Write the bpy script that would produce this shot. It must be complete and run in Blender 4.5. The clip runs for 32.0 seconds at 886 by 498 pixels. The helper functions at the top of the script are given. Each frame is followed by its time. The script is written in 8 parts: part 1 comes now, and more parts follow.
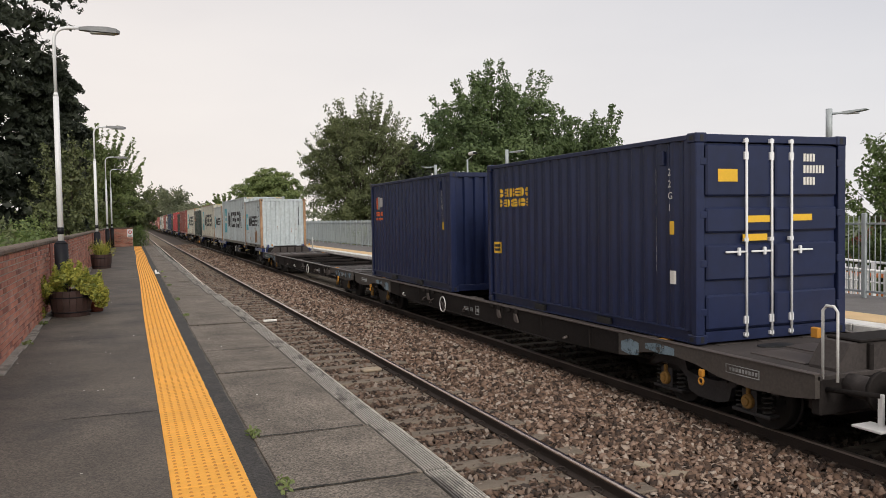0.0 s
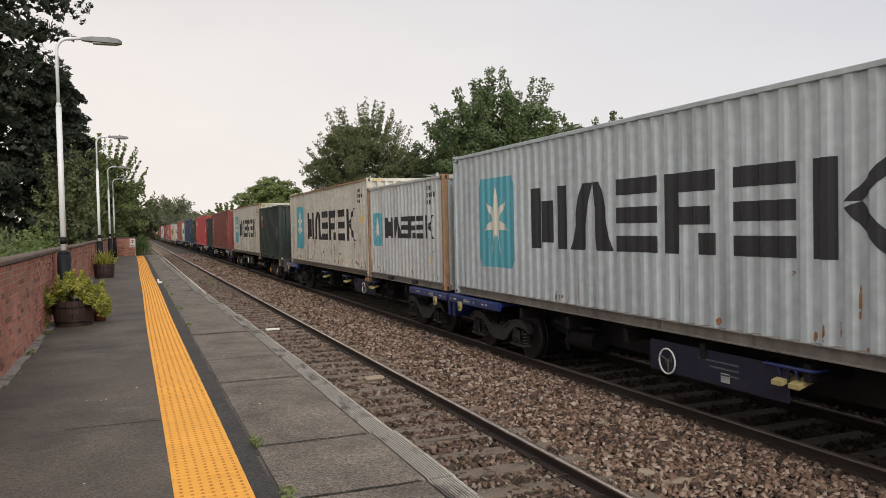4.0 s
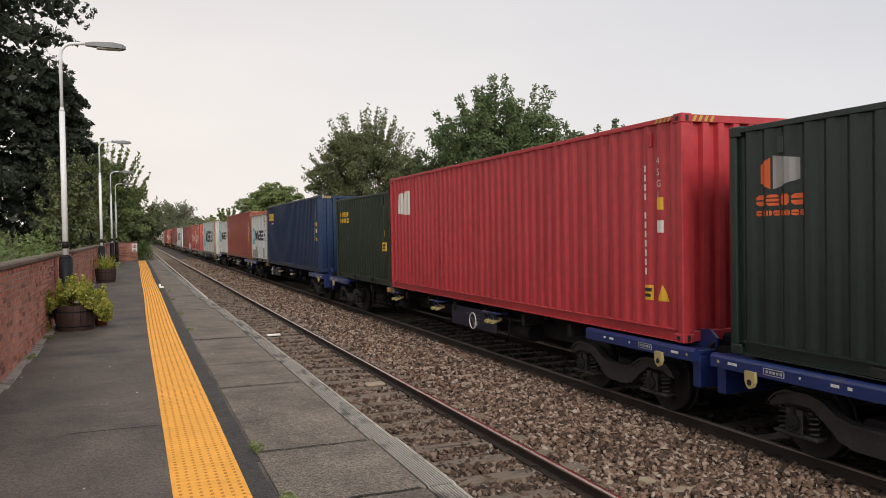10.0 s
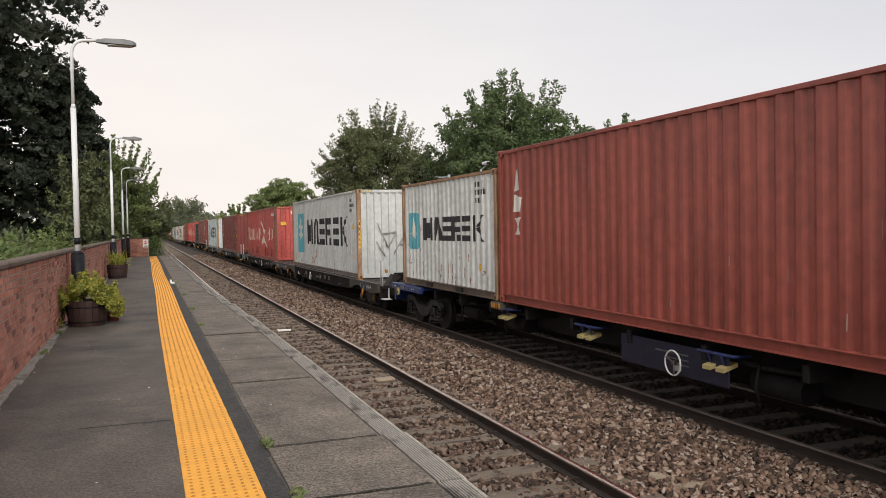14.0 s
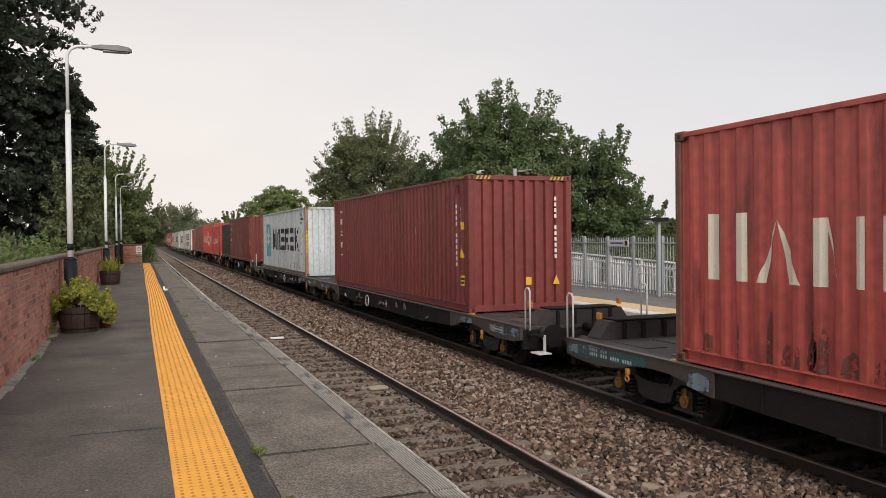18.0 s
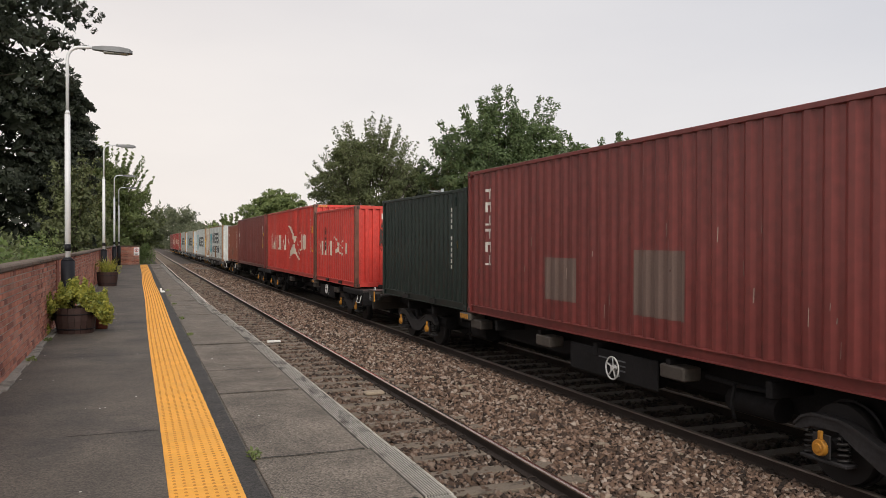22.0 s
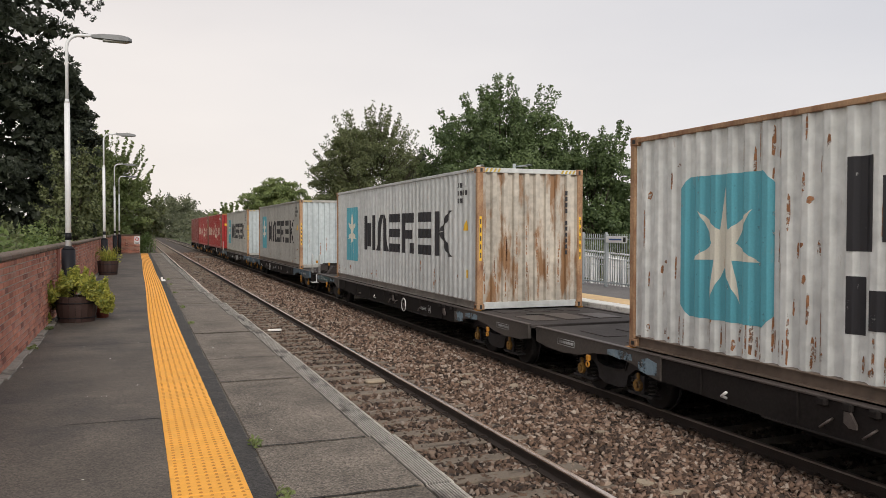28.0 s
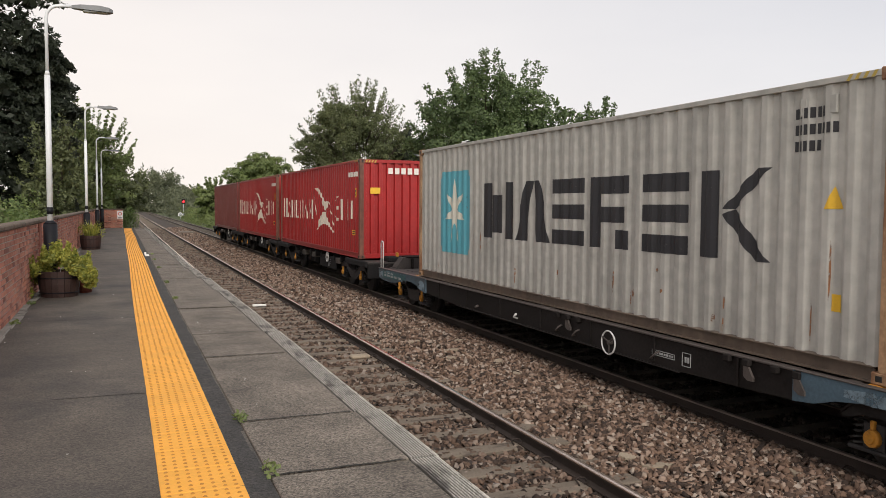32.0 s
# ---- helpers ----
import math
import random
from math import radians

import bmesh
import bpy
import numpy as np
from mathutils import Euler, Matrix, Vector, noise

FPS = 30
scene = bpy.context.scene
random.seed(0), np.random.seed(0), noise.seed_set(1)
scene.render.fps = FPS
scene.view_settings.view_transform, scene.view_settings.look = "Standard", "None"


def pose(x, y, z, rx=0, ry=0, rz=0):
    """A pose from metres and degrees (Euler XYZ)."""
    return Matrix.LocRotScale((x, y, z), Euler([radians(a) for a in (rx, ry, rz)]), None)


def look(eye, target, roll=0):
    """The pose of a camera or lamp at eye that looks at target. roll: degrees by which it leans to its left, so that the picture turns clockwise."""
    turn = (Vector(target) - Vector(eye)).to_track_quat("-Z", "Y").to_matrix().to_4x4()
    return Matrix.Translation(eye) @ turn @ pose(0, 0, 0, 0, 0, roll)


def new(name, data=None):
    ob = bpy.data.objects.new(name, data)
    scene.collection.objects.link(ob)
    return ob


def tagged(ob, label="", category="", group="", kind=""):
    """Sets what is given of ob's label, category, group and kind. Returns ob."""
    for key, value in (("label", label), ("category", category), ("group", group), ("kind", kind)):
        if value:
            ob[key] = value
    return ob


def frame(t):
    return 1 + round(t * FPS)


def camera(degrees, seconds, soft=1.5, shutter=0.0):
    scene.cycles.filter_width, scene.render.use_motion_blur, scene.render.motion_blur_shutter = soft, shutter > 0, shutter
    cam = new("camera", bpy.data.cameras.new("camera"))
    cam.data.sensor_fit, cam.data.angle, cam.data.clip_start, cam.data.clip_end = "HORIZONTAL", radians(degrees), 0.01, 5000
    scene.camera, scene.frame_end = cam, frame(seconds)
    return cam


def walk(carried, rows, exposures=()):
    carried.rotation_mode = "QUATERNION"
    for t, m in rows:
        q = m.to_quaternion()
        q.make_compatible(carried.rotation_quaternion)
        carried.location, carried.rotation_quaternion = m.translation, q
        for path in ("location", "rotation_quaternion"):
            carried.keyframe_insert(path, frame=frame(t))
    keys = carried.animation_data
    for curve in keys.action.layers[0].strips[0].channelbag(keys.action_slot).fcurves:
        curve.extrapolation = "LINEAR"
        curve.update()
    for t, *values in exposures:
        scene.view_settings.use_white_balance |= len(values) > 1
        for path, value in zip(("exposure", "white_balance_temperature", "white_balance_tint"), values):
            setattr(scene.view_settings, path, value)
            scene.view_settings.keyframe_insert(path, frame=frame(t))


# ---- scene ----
cam = camera(58.29, 32.0, soft=0.5)
EYE = (0.0, 0.0, 1.55)


def view(yaw, pitch, roll):
    a, b = radians(yaw), radians(pitch)
    return look(EYE, (EYE[0] + math.sin(a) * math.cos(b), EYE[1] + math.cos(a) * math.cos(b), EYE[2] + math.sin(b)), roll)


walk(cam, [
    (0, view(21.41, -2.27, -0.96)), (0.5, view(21.43, -2.19, -0.97)), (1, view(21.42, -2.19, -0.99)), (1.5, view(21.34, -2.17, -1.13)),
    (2, view(21.36, -2.20, -1.11)), (2.5, view(21.31, -2.19, -1.15)), (3, view(21.28, -2.13, -1.12)), (3.5, view(21.25, -1.94, -1.23)),
    (5.5, view(21.28, -1.04, -1.20)), (6, view(21.27, -0.87, -1.14)), (6.5, view(21.31, -0.82, -1.17)), (7, view(21.23, -0.79, -1.25)),
    (7.5, view(21.23, -0.76, -1.24)), (8, view(21.15, -0.78, -1.31)), (8.5, view(21.14, -0.75, -1.23)), (9, view(21.22, -0.83, -1.07)),
    (9.5, view(21.19, -1.00, -0.88)), (10, view(21.15, -1.23, -0.94)), (10.5, view(21.12, -1.45, -1.02)), (11, view(21.08, -1.57, -1.09)),
    (11.5, view(21.01, -1.67, -1.19)), (12, view(20.78, -1.74, -1.20)), (12.5, view(20.69, -1.72, -1.14)), (13, view(20.61, -1.64, -1.09)),
    (13.5, view(20.56, -1.66, -1.03)), (14, view(20.44, -1.55, -1.05)), (14.5, view(20.51, -1.37, -1.01)), (16.5, view(20.70, -1.44, -0.74)),
    (17, view(20.71, -1.26, -0.69)), (17.5, view(20.80, -1.07, -0.71)), (18, view(20.87, -0.93, -0.62)), (18.5, view(20.89, -0.88, -0.51)),
    (19, view(20.90, -0.87, -0.37)), (19.5, view(20.92, -0.84, -0.27)), (20, view(20.93, -0.85, -0.20)), (20.5, view(20.89, -0.81, -0.14)),
    (21, view(20.93, -0.68, -0.08)), (21.5, view(20.98, -0.58, 0.02)), (22, view(21.02, -0.54, 0.11)), (22.5, view(21.01, -0.54, 0.08)),
    (23, view(20.97, -0.50, -0.01)), (23.5, view(21.02, -0.37, -0.06)), (24, view(21.02, -0.26, -0.12)), (24.5, view(20.95, -0.15, -0.27)),
    (25, view(20.94, -0.06, -0.28)), (25.5, view(21.01, -0.10, -0.15)), (27.5, view(21.09, -0.98, 0.10)), (28, view(20.99, -1.35, 0.10)),
    (28.5, view(20.97, -1.74, 0.17)), (29, view(21.07, -2.11, 0.30)), (29.5, view(21.31, -2.35, 0.35)), (30, view(21.39, -2.45, 0.39)),
    (30.5, view(21.47, -2.54, 0.53)), (31, view(21.57, -2.74, 0.45)), (31.5, view(21.77, -2.90, 0.41)), (32, view(22.05, -3.09, 0.35)),
], [(0, 0.05), (12, 0.06), (13, 0.15), (14, 0.14), (15.5, 0.09), (17, 0.05), (28, 0.05), (30, 0.06), (31, 0.08), (32, 0.16)])

# ---- world and sun: a bright overcast afternoon ----
world = bpy.data.worlds.new("overcast_sky")
scene.world = world
world.use_nodes = True
wn, wl = world.node_tree.nodes, world.node_tree.links
wn.clear()
w_out = wn.new("ShaderNodeOutputWorld")
w_bg = wn.new("ShaderNodeBackground")
w_sky = wn.new("ShaderNodeTexSky")
w_sky.sky_type = "NISHITA"
w_sky.sun_disc = False
w_sky.sun_elevation = radians(29.4)
w_sky.sun_rotation = radians(185.7)
w_sky.dust_density = 4.0
w_cloud = wn.new("ShaderNodeTexNoise")
w_cloud.inputs["Scale"].default_value = 1.3
w_cloud.inputs["Detail"].default_value = 5.0
w_map = wn.new("ShaderNodeMapping")
w_map.inputs["Scale"].default_value = (1, 1, 3.0)
w_tex = wn.new("ShaderNodeTexCoord")
w_ramp = wn.new("ShaderNodeValToRGB")
w_ramp.color_ramp.elements[0].position, w_ramp.color_ramp.elements[0].color = 0.3, (0.905, 0.90, 0.915, 1)
w_ramp.color_ramp.elements[1].position, w_ramp.color_ramp.elements[1].color = 0.7, (1.06, 1.045, 1.03, 1)
w_sep, w_high, w_veil = wn.new("ShaderNodeSeparateXYZ"), wn.new("ShaderNodeValToRGB"), wn.new("ShaderNodeVectorMath")
w_veil.operation = "MULTIPLY"
w_high.color_ramp.elements[0].position, w_high.color_ramp.elements[0].color = 0.0, (0.97, 0.92, 0.88, 1)
w_high.color_ramp.elements[1].position, w_high.color_ramp.elements[1].color = 0.42, (0.77, 0.755, 0.765, 1)
w_mul = wn.new("ShaderNodeVectorMath")
w_mul.operation = "SCALE"
w_mul.inputs["Scale"].default_value = 0.07
w_mix = wn.new("ShaderNodeMix")
w_mix.data_type = "RGBA"
w_mix.inputs["Factor"].default_value = 0.90
wl.new(w_tex.outputs["Generated"], w_map.inputs["Vector"])
wl.new(w_map.outputs["Vector"], w_cloud.inputs["Vector"])
wl.new(w_cloud.outputs["Fac"], w_ramp.inputs["Fac"])
wl.new(w_sky.outputs["Color"], w_mul.inputs[0])
wl.new(w_mul.outputs["Vector"], w_mix.inputs["A"])
wl.new(w_tex.outputs["Generated"], w_sep.inputs["Vector"])
wl.new(w_sep.outputs["Z"], w_high.inputs["Fac"])
wl.new(w_ramp.outputs["Color"], w_veil.inputs[0])
wl.new(w_high.outputs["Color"], w_veil.inputs[1])
w_side = wn.new("ShaderNodeValToRGB")
w_side.color_ramp.elements[0].position, w_side.color_ramp.elements[0].color = 0.0, (1.02, 1.0, 0.985, 1)
w_side.color_ramp.elements[1].position, w_side.color_ramp.elements[1].color = 0.75, (0.90, 0.935, 0.985, 1)
w_tint = wn.new("ShaderNodeVectorMath")
w_tint.operation = "MULTIPLY"
wl.new(w_sep.outputs["X"], w_side.inputs["Fac"])
wl.new(w_veil.outputs["Vector"], w_tint.inputs[0])
wl.new(w_side.outputs["Color"], w_tint.inputs[1])
wl.new(w_tint.outputs["Vector"], w_mix.inputs["B"])
wl.new(w_mix.outputs["Result"], w_bg.inputs["Color"])
w_bg.inputs["Strength"].default_value = 1.0
wl.new(w_bg.outputs["Background"], w_out.inputs["Surface"])

sun = new("sun", bpy.data.lights.new("sun", "SUN"))
sun.data.energy, sun.data.angle, sun.data.color = 1.9, radians(24), (1.0, 0.95, 0.88)
sun.matrix_world = look((-3, -30, 17), (0, 0, 0))


# ---- materials ----
def mat(name, col, rough=0.6, metal=0.0, var=0.15, scale=2.0, fine=45.0, bump=0.15, stretch=(1, 1, 1), second=None, amount=0.0,
        soft=0.12, spots=7.0, glow=0.0, spec=0.5, speck=0.0, grains=110.0):
    """A procedural surface: two scales of noise on a base colour, an optional second colour in stains, and fine relief."""
    m = bpy.data.materials.new(name)
    m.use_nodes = True
    n, l = m.node_tree.nodes, m.node_tree.links
    b = n["Principled BSDF"]
    b.inputs["Roughness"].default_value, b.inputs["Metallic"].default_value = rough, metal
    b.inputs["Specular IOR Level"].default_value = spec
    tex, info, add, mp = n.new("ShaderNodeTexCoord"), n.new("ShaderNodeObjectInfo"), n.new("ShaderNodeVectorMath"), n.new("ShaderNodeMapping")
    rnd = n.new("ShaderNodeVectorMath")
    rnd.operation, rnd.inputs[1].default_value = "SCALE", (0, 0, 0)
    rnd.inputs["Scale"].default_value = 23.0
    l.new(info.outputs["Random"], rnd.inputs[0])
    l.new(tex.outputs["Object"], add.inputs[0])
    l.new(rnd.outputs["Vector"], add.inputs[1])
    mp.inputs["Scale"].default_value = stretch
    l.new(add.outputs["Vector"], mp.inputs["Vector"])
    big, small = n.new("ShaderNodeTexNoise"), n.new("ShaderNodeTexNoise")
    big.inputs["Scale"].default_value, big.inputs["Detail"].default_value = scale, 4.0
    small.inputs["Scale"].default_value, small.inputs["Detail"].default_value = fine, 3.0
    l.new(mp.outputs["Vector"], big.inputs["Vector"])
    l.new(add.outputs["Vector"], small.inputs["Vector"])
    ramp = n.new("ShaderNodeValToRGB")
    lo, hi = [max(0.0, c * (1 - var)) for c in col], [min(1.0, c * (1 + var)) for c in col]
    ramp.color_ramp.elements[0].position, ramp.color_ramp.elements[0].color = 0.3, (*lo, 1)
    ramp.color_ramp.elements[1].position, ramp.color_ramp.elements[1].color = 0.7, (*hi, 1)
    mixf = n.new("ShaderNodeMath")
    mixf.operation = "MULTIPLY_ADD"
    mixf.inputs[1].default_value = 0.45
    half = n.new("ShaderNodeMath")
    half.operation = "MULTIPLY"
    half.inputs[1].default_value = 0.55
    l.new(big.outputs["Fac"], half.inputs[0])
    l.new(small.outputs["Fac"], mixf.inputs[0])
    l.new(half.outputs[0], mixf.inputs[2])
    l.new(mixf.outputs[0], ramp.inputs["Fac"])
    colour = ramp.outputs["Color"]
    if second:
        st, sr, mx = n.new("ShaderNodeTexNoise"), n.new("ShaderNodeValToRGB"), n.new("ShaderNodeMix")
        st.inputs["Scale"].default_value, st.inputs["Detail"].default_value, st.inputs["Roughness"].default_value = spots, 6.0, 0.65
        l.new(mp.outputs["Vector"], st.inputs["Vector"])
        edge = 0.72 - 0.4 * amount
        sr.color_ramp.elements[0].position, sr.color_ramp.elements[0].color = edge, (0, 0, 0, 1)
        sr.color_ramp.elements[1].position, sr.color_ramp.elements[1].color = min(1.0, edge + soft), (1, 1, 1, 1)
        l.new(st.outputs["Fac"], sr.inputs["Fac"])
        mx.data_type = "RGBA"
        l.new(sr.outputs["Color"], mx.inputs["Factor"])
        l.new(colour, mx.inputs["A"])
        mx.inputs["B"].default_value = (*second, 1)
        colour = mx.outputs["Result"]
    if speck:
        vo, vr, vm = n.new("ShaderNodeTexVoronoi"), n.new("ShaderNodeMapRange"), n.new("ShaderNodeVectorMath")
        vo.inputs["Scale"].default_value = grains
        l.new(add.outputs["Vector"], vo.inputs["Vector"])
        sp = n.new("ShaderNodeSeparateColor")
        l.new(vo.outputs["Color"], sp.inputs["Color"])
        vr.inputs["To Min"].default_value, vr.inputs["To Max"].default_value = 1.0 - speck, 1.0 + speck
        l.new(sp.outputs["Red"], vr.inputs["Value"])
        vm.operation = "SCALE"
        l.new(colour, vm.inputs[0])
        l.new(vr.outputs["Result"], vm.inputs["Scale"])
        colour = vm.outputs["Vector"]
    l.new(colour, b.inputs["Base Color"])
    if glow:
        b.inputs["Emission Color"].default_value, b.inputs["Emission Strength"].default_value = (*col, 1), glow
    if bump:
        bp = n.new("ShaderNodeBump")
        bp.inputs["Strength"].default_value, bp.inputs["Distance"].default_value = bump, 0.01
        l.new(small.outputs["Fac"], bp.inputs["Height"])
        l.new(bp.outputs["Normal"], b.inputs["Normal"])
    return m


RUST = (0.20, 0.085, 0.035)
M = {
    "tarmac": mat("tarmac", (0.104, 0.087, 0.071), 0.75, var=0.5, scale=1.1, fine=60, bump=0.6, second=(0.037, 0.034, 0.033), amount=0.66, spots=0.75, soft=0.25, speck=0.4, grains=85),
    "tarmac_far": mat("tarmac_far", (0.165, 0.155, 0.15), 0.85, var=0.2, fine=120, bump=0.3),
    "slab": mat("slab_concrete", (0.165, 0.140, 0.114), 0.85, var=0.55, scale=2.2, fine=60, bump=0.8, second=(0.070, 0.057, 0.045), amount=0.5, spots=1.3, soft=0.3, speck=0.6, grains=105),
    "joint": mat("dirty_joint", (0.018, 0.017, 0.014), 0.95, var=0.3, fine=60, bump=0.3),
    "nosing_edge": mat("chipped_pale_edge", (0.52, 0.49, 0.43), 0.85, var=0.4, scale=5, fine=50, bump=0.5, second=(0.16, 0.145, 0.12), amount=0.45, spots=7, soft=0.12),
    "nosing": mat("worn_white_nosing", (0.46, 0.43, 0.38), 0.8, var=0.45, scale=6, fine=50, bump=0.5, second=(0.11, 0.10, 0.09), amount=0.62, spots=6, soft=0.15, stretch=(1, 0.25, 1)),
    "concrete": mat("pale_concrete", (0.82, 0.80, 0.75), 0.85, var=0.2, fine=50, bump=0.3, second=(0.36, 0.345, 0.31), amount=0.35, spots=3),
    "coping": mat("wall_coping", (0.15, 0.11, 0.085), 0.9, var=0.4, fine=60, bump=0.5, second=(0.07, 0.075, 0.05), amount=0.5, spots=4),
    "blister": mat("worn_ochre_blister", (0.50, 0.21, 0.03), 0.7, var=0.3, scale=4, fine=60, bump=0.2),
    "yellow": mat("yellow_tactile", (0.88, 0.415, 0.055), 0.7, var=0.12, scale=3, fine=60, bump=0.2, second=(0.50, 0.27, 0.08), amount=0.3, spots=9, soft=0.35),
    "yellow_line": mat("yellow_line_paint", (0.74, 0.52, 0.27), 0.7, var=0.15, fine=60, second=(0.5, 0.38, 0.22), amount=0.3),
    "white_line": mat("white_line_paint", (0.78, 0.77, 0.74), 0.6, var=0.1, fine=60, second=(0.5, 0.48, 0.45), amount=0.2),
    "brick": mat("red_brick", (0.50, 0.225, 0.17), 0.85, var=0.4, scale=9, fine=60, bump=0.5, second=(0.29, 0.14, 0.11), amount=0.4, spots=3, soft=0.3),
    "brick_far": mat("orange_red_brick", (0.25, 0.085, 0.058), 0.85, var=0.3, scale=6, fine=60, bump=0.4),
    "groove": mat("dirty_nosing_groove", (0.055, 0.05, 0.043), 0.9, var=0.4, scale=5, fine=40, bump=0.6, second=(0.16, 0.15, 0.13), amount=0.35, spots=4),
    "tarmac_new": mat("fresh_black_tarmac", (0.040, 0.037, 0.035), 0.8, var=0.4, scale=3, fine=60, bump=0.6, second=(0.085, 0.072, 0.06), amount=0.4, spots=5, soft=0.2, speck=0.5, grains=75),
    "sooty_brick": mat("sooty_brick_face", (0.045, 0.036, 0.032), 0.9, var=0.4, scale=5, fine=40, bump=0.5),
    "fillet": mat("crumbled_fillet", (0.27, 0.25, 0.22), 0.9, var=0.4, scale=5, fine=40, bump=0.6, second=(0.12, 0.11, 0.09), amount=0.5, spots=4),
    "mortar": mat("grey_mortar", (0.47, 0.42, 0.36), 0.95, var=0.35, fine=80, bump=0.4),
    # bed colour is kept dark to stand for shade in gaps between stones
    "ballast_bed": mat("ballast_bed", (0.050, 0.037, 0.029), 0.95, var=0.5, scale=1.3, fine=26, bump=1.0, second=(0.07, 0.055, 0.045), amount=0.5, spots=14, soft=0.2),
    "pale_stone": mat("pale_broken_stone", (0.33, 0.27, 0.20), 0.9, var=0.3, scale=1.2, fine=60, bump=0.3),
    "sleeper": mat("weathered_sleeper", (0.185, 0.15, 0.115), 0.9, var=0.35, scale=4, fine=60, bump=0.5, second=(0.085, 0.066, 0.052), amount=0.45, stretch=(0.3, 1, 1)),
    # pale concrete darkened: shade beneath the wagons is put into its colour
    "sleeper_far": mat("concrete_sleeper", (0.11, 0.093, 0.074), 0.9, var=0.4, scale=4, fine=60, bump=0.5, second=(0.085, 0.064, 0.045), amount=0.4),
    "rail_head": mat("polished_rail_head", (0.74, 0.62, 0.54), 0.24, 1.0, var=0.15, scale=3, fine=30, bump=0.02),
    # far rails: the train's shade is put into a darker, rougher head
    "rail_shaded": mat("shaded_rail_head", (0.22, 0.18, 0.15), 0.5, 0.7, var=0.2, scale=3, fine=30, bump=0.05),
    "rail_web": mat("rusty_rail_web", (0.032, 0.021, 0.016), 0.8, var=0.35, fine=60, bump=0.4),
    "grass": mat("rough_grass", (0.07, 0.09, 0.03), 0.95, var=0.5, scale=0.4, fine=6, bump=0.6, second=(0.11, 0.1, 0.05), amount=0.5, spots=0.7, soft=0.3),
    "steel_post": mat("galvanised_lamp_post", (0.74, 0.75, 0.76), 0.45, 0.0, var=0.08, fine=30, bump=0.05),
    "black_paint": mat("black_post_paint", (0.009, 0.009, 0.012), 0.55, var=0.3, fine=30, bump=0.05, spec=0.25),
    "lamp_grey": mat("lamp_head_grey", (0.17, 0.175, 0.18), 0.5, var=0.2, fine=30, bump=0.05),
    "lens": mat("lamp_lens", (0.5, 0.5, 0.48), 0.2, var=0.1, bump=0),
    "pot": mat("brown_barrel", (0.042, 0.020, 0.016), 0.7, var=0.3, scale=5, stretch=(1, 1, 0.15), fine=50, bump=0.3),
    "soil": mat("dark_soil", (0.03, 0.022, 0.015), 0.95, var=0.4, fine=40, bump=0.8),
    "fence": mat("grey_fence_paint", (0.39, 0.43, 0.445), 0.5, 0.1, var=0.1, fine=40, bump=0.08),
    "white_rail": mat("white_railing_paint", (0.90, 0.90, 0.89), 0.45, var=0.06, fine=40, bump=0.05),
    "terracotta": mat("terracotta", (0.24, 0.065, 0.04), 0.8, var=0.25, fine=40, bump=0.2),
    "glass": mat("dark_window_glass", (0.03, 0.035, 0.04), 0.08, var=0.1, bump=0),
    "signal_red": mat("signal_red_lens", (1.0, 0.02, 0.03), 0.3, bump=0, glow=3.0),
    "sign_white": mat("white_sign_face", (0.78, 0.78, 0.78), 0.5, var=0.05, bump=0.02),
    "sign_red": mat("red_sign_paint", (0.6, 0.03, 0.03), 0.5, var=0.05, bump=0.02),
    "sign_blue": mat("blue_sign_paint", (0.03, 0.08, 0.3), 0.5, var=0.05, bump=0.02),
    "sign_black": mat("black_sign_paint", (0.015, 0.015, 0.015), 0.5, var=0.05, bump=0.02),
    "orange": mat("orange_mesh_plastic", (0.75, 0.22, 0.05), 0.6, var=0.1),
    "bark": mat("bark", (0.075, 0.06, 0.045), 0.95, var=0.35, scale=3, stretch=(1, 1, 0.2), fine=25, bump=0.8),
}


def leaf_mat(name, a, b, scale=0.6):
    """Leaves: colour varies from leaf to leaf and in drifts over the crown; a little light passes through."""
    m = bpy.data.materials.new(name)
    m.use_nodes = True
    n, l = m.node_tree.nodes, m.node_tree.links
    p = n["Principled BSDF"]
    p.inputs["Roughness"].default_value = 0.6
    geo, tex, ns, mx, mth = (n.new(k) for k in ("ShaderNodeNewGeometry", "ShaderNodeTexCoord", "ShaderNodeTexNoise", "ShaderNodeMix", "ShaderNodeMath"))
    ns.inputs["Scale"].default_value = scale
    l.new(tex.outputs["Object"], ns.inputs["Vector"])
    mth.operation, mth.inputs[1].default_value = "MULTIPLY_ADD", 0.6
    half = n.new("ShaderNodeMath")
    half.operation, half.inputs[1].default_value, half.inputs[2].default_value = "MULTIPLY_ADD", 1.2, -0.4
    l.new(ns.outputs["Fac"], half.inputs[0])
    l.new(geo.outputs["Random Per Island"], mth.inputs[0])
    l.new(half.outputs[0], mth.inputs[2])
    mx.data_type = "RGBA"
    mx.inputs["A"].default_value, mx.inputs["B"].default_value = (*a, 1), (*b, 1)
    l.new(mth.outputs[0], mx.inputs["Factor"])
    l.new(mx.outputs["Result"], p.inputs["Base Color"])
    tr, ms = n.new("ShaderNodeBsdfTranslucent"), n.new("ShaderNodeMixShader")
    l.new(mx.outputs["Result"], tr.inputs["Color"])
    ms.inputs["Fac"].default_value = 0.3
    l.new(p.outputs["BSDF"], ms.inputs[1])
    l.new(tr.outputs["BSDF"], ms.inputs[2])
    l.new(ms.outputs["Shader"], n["Material Output"].inputs["Surface"])
    return m


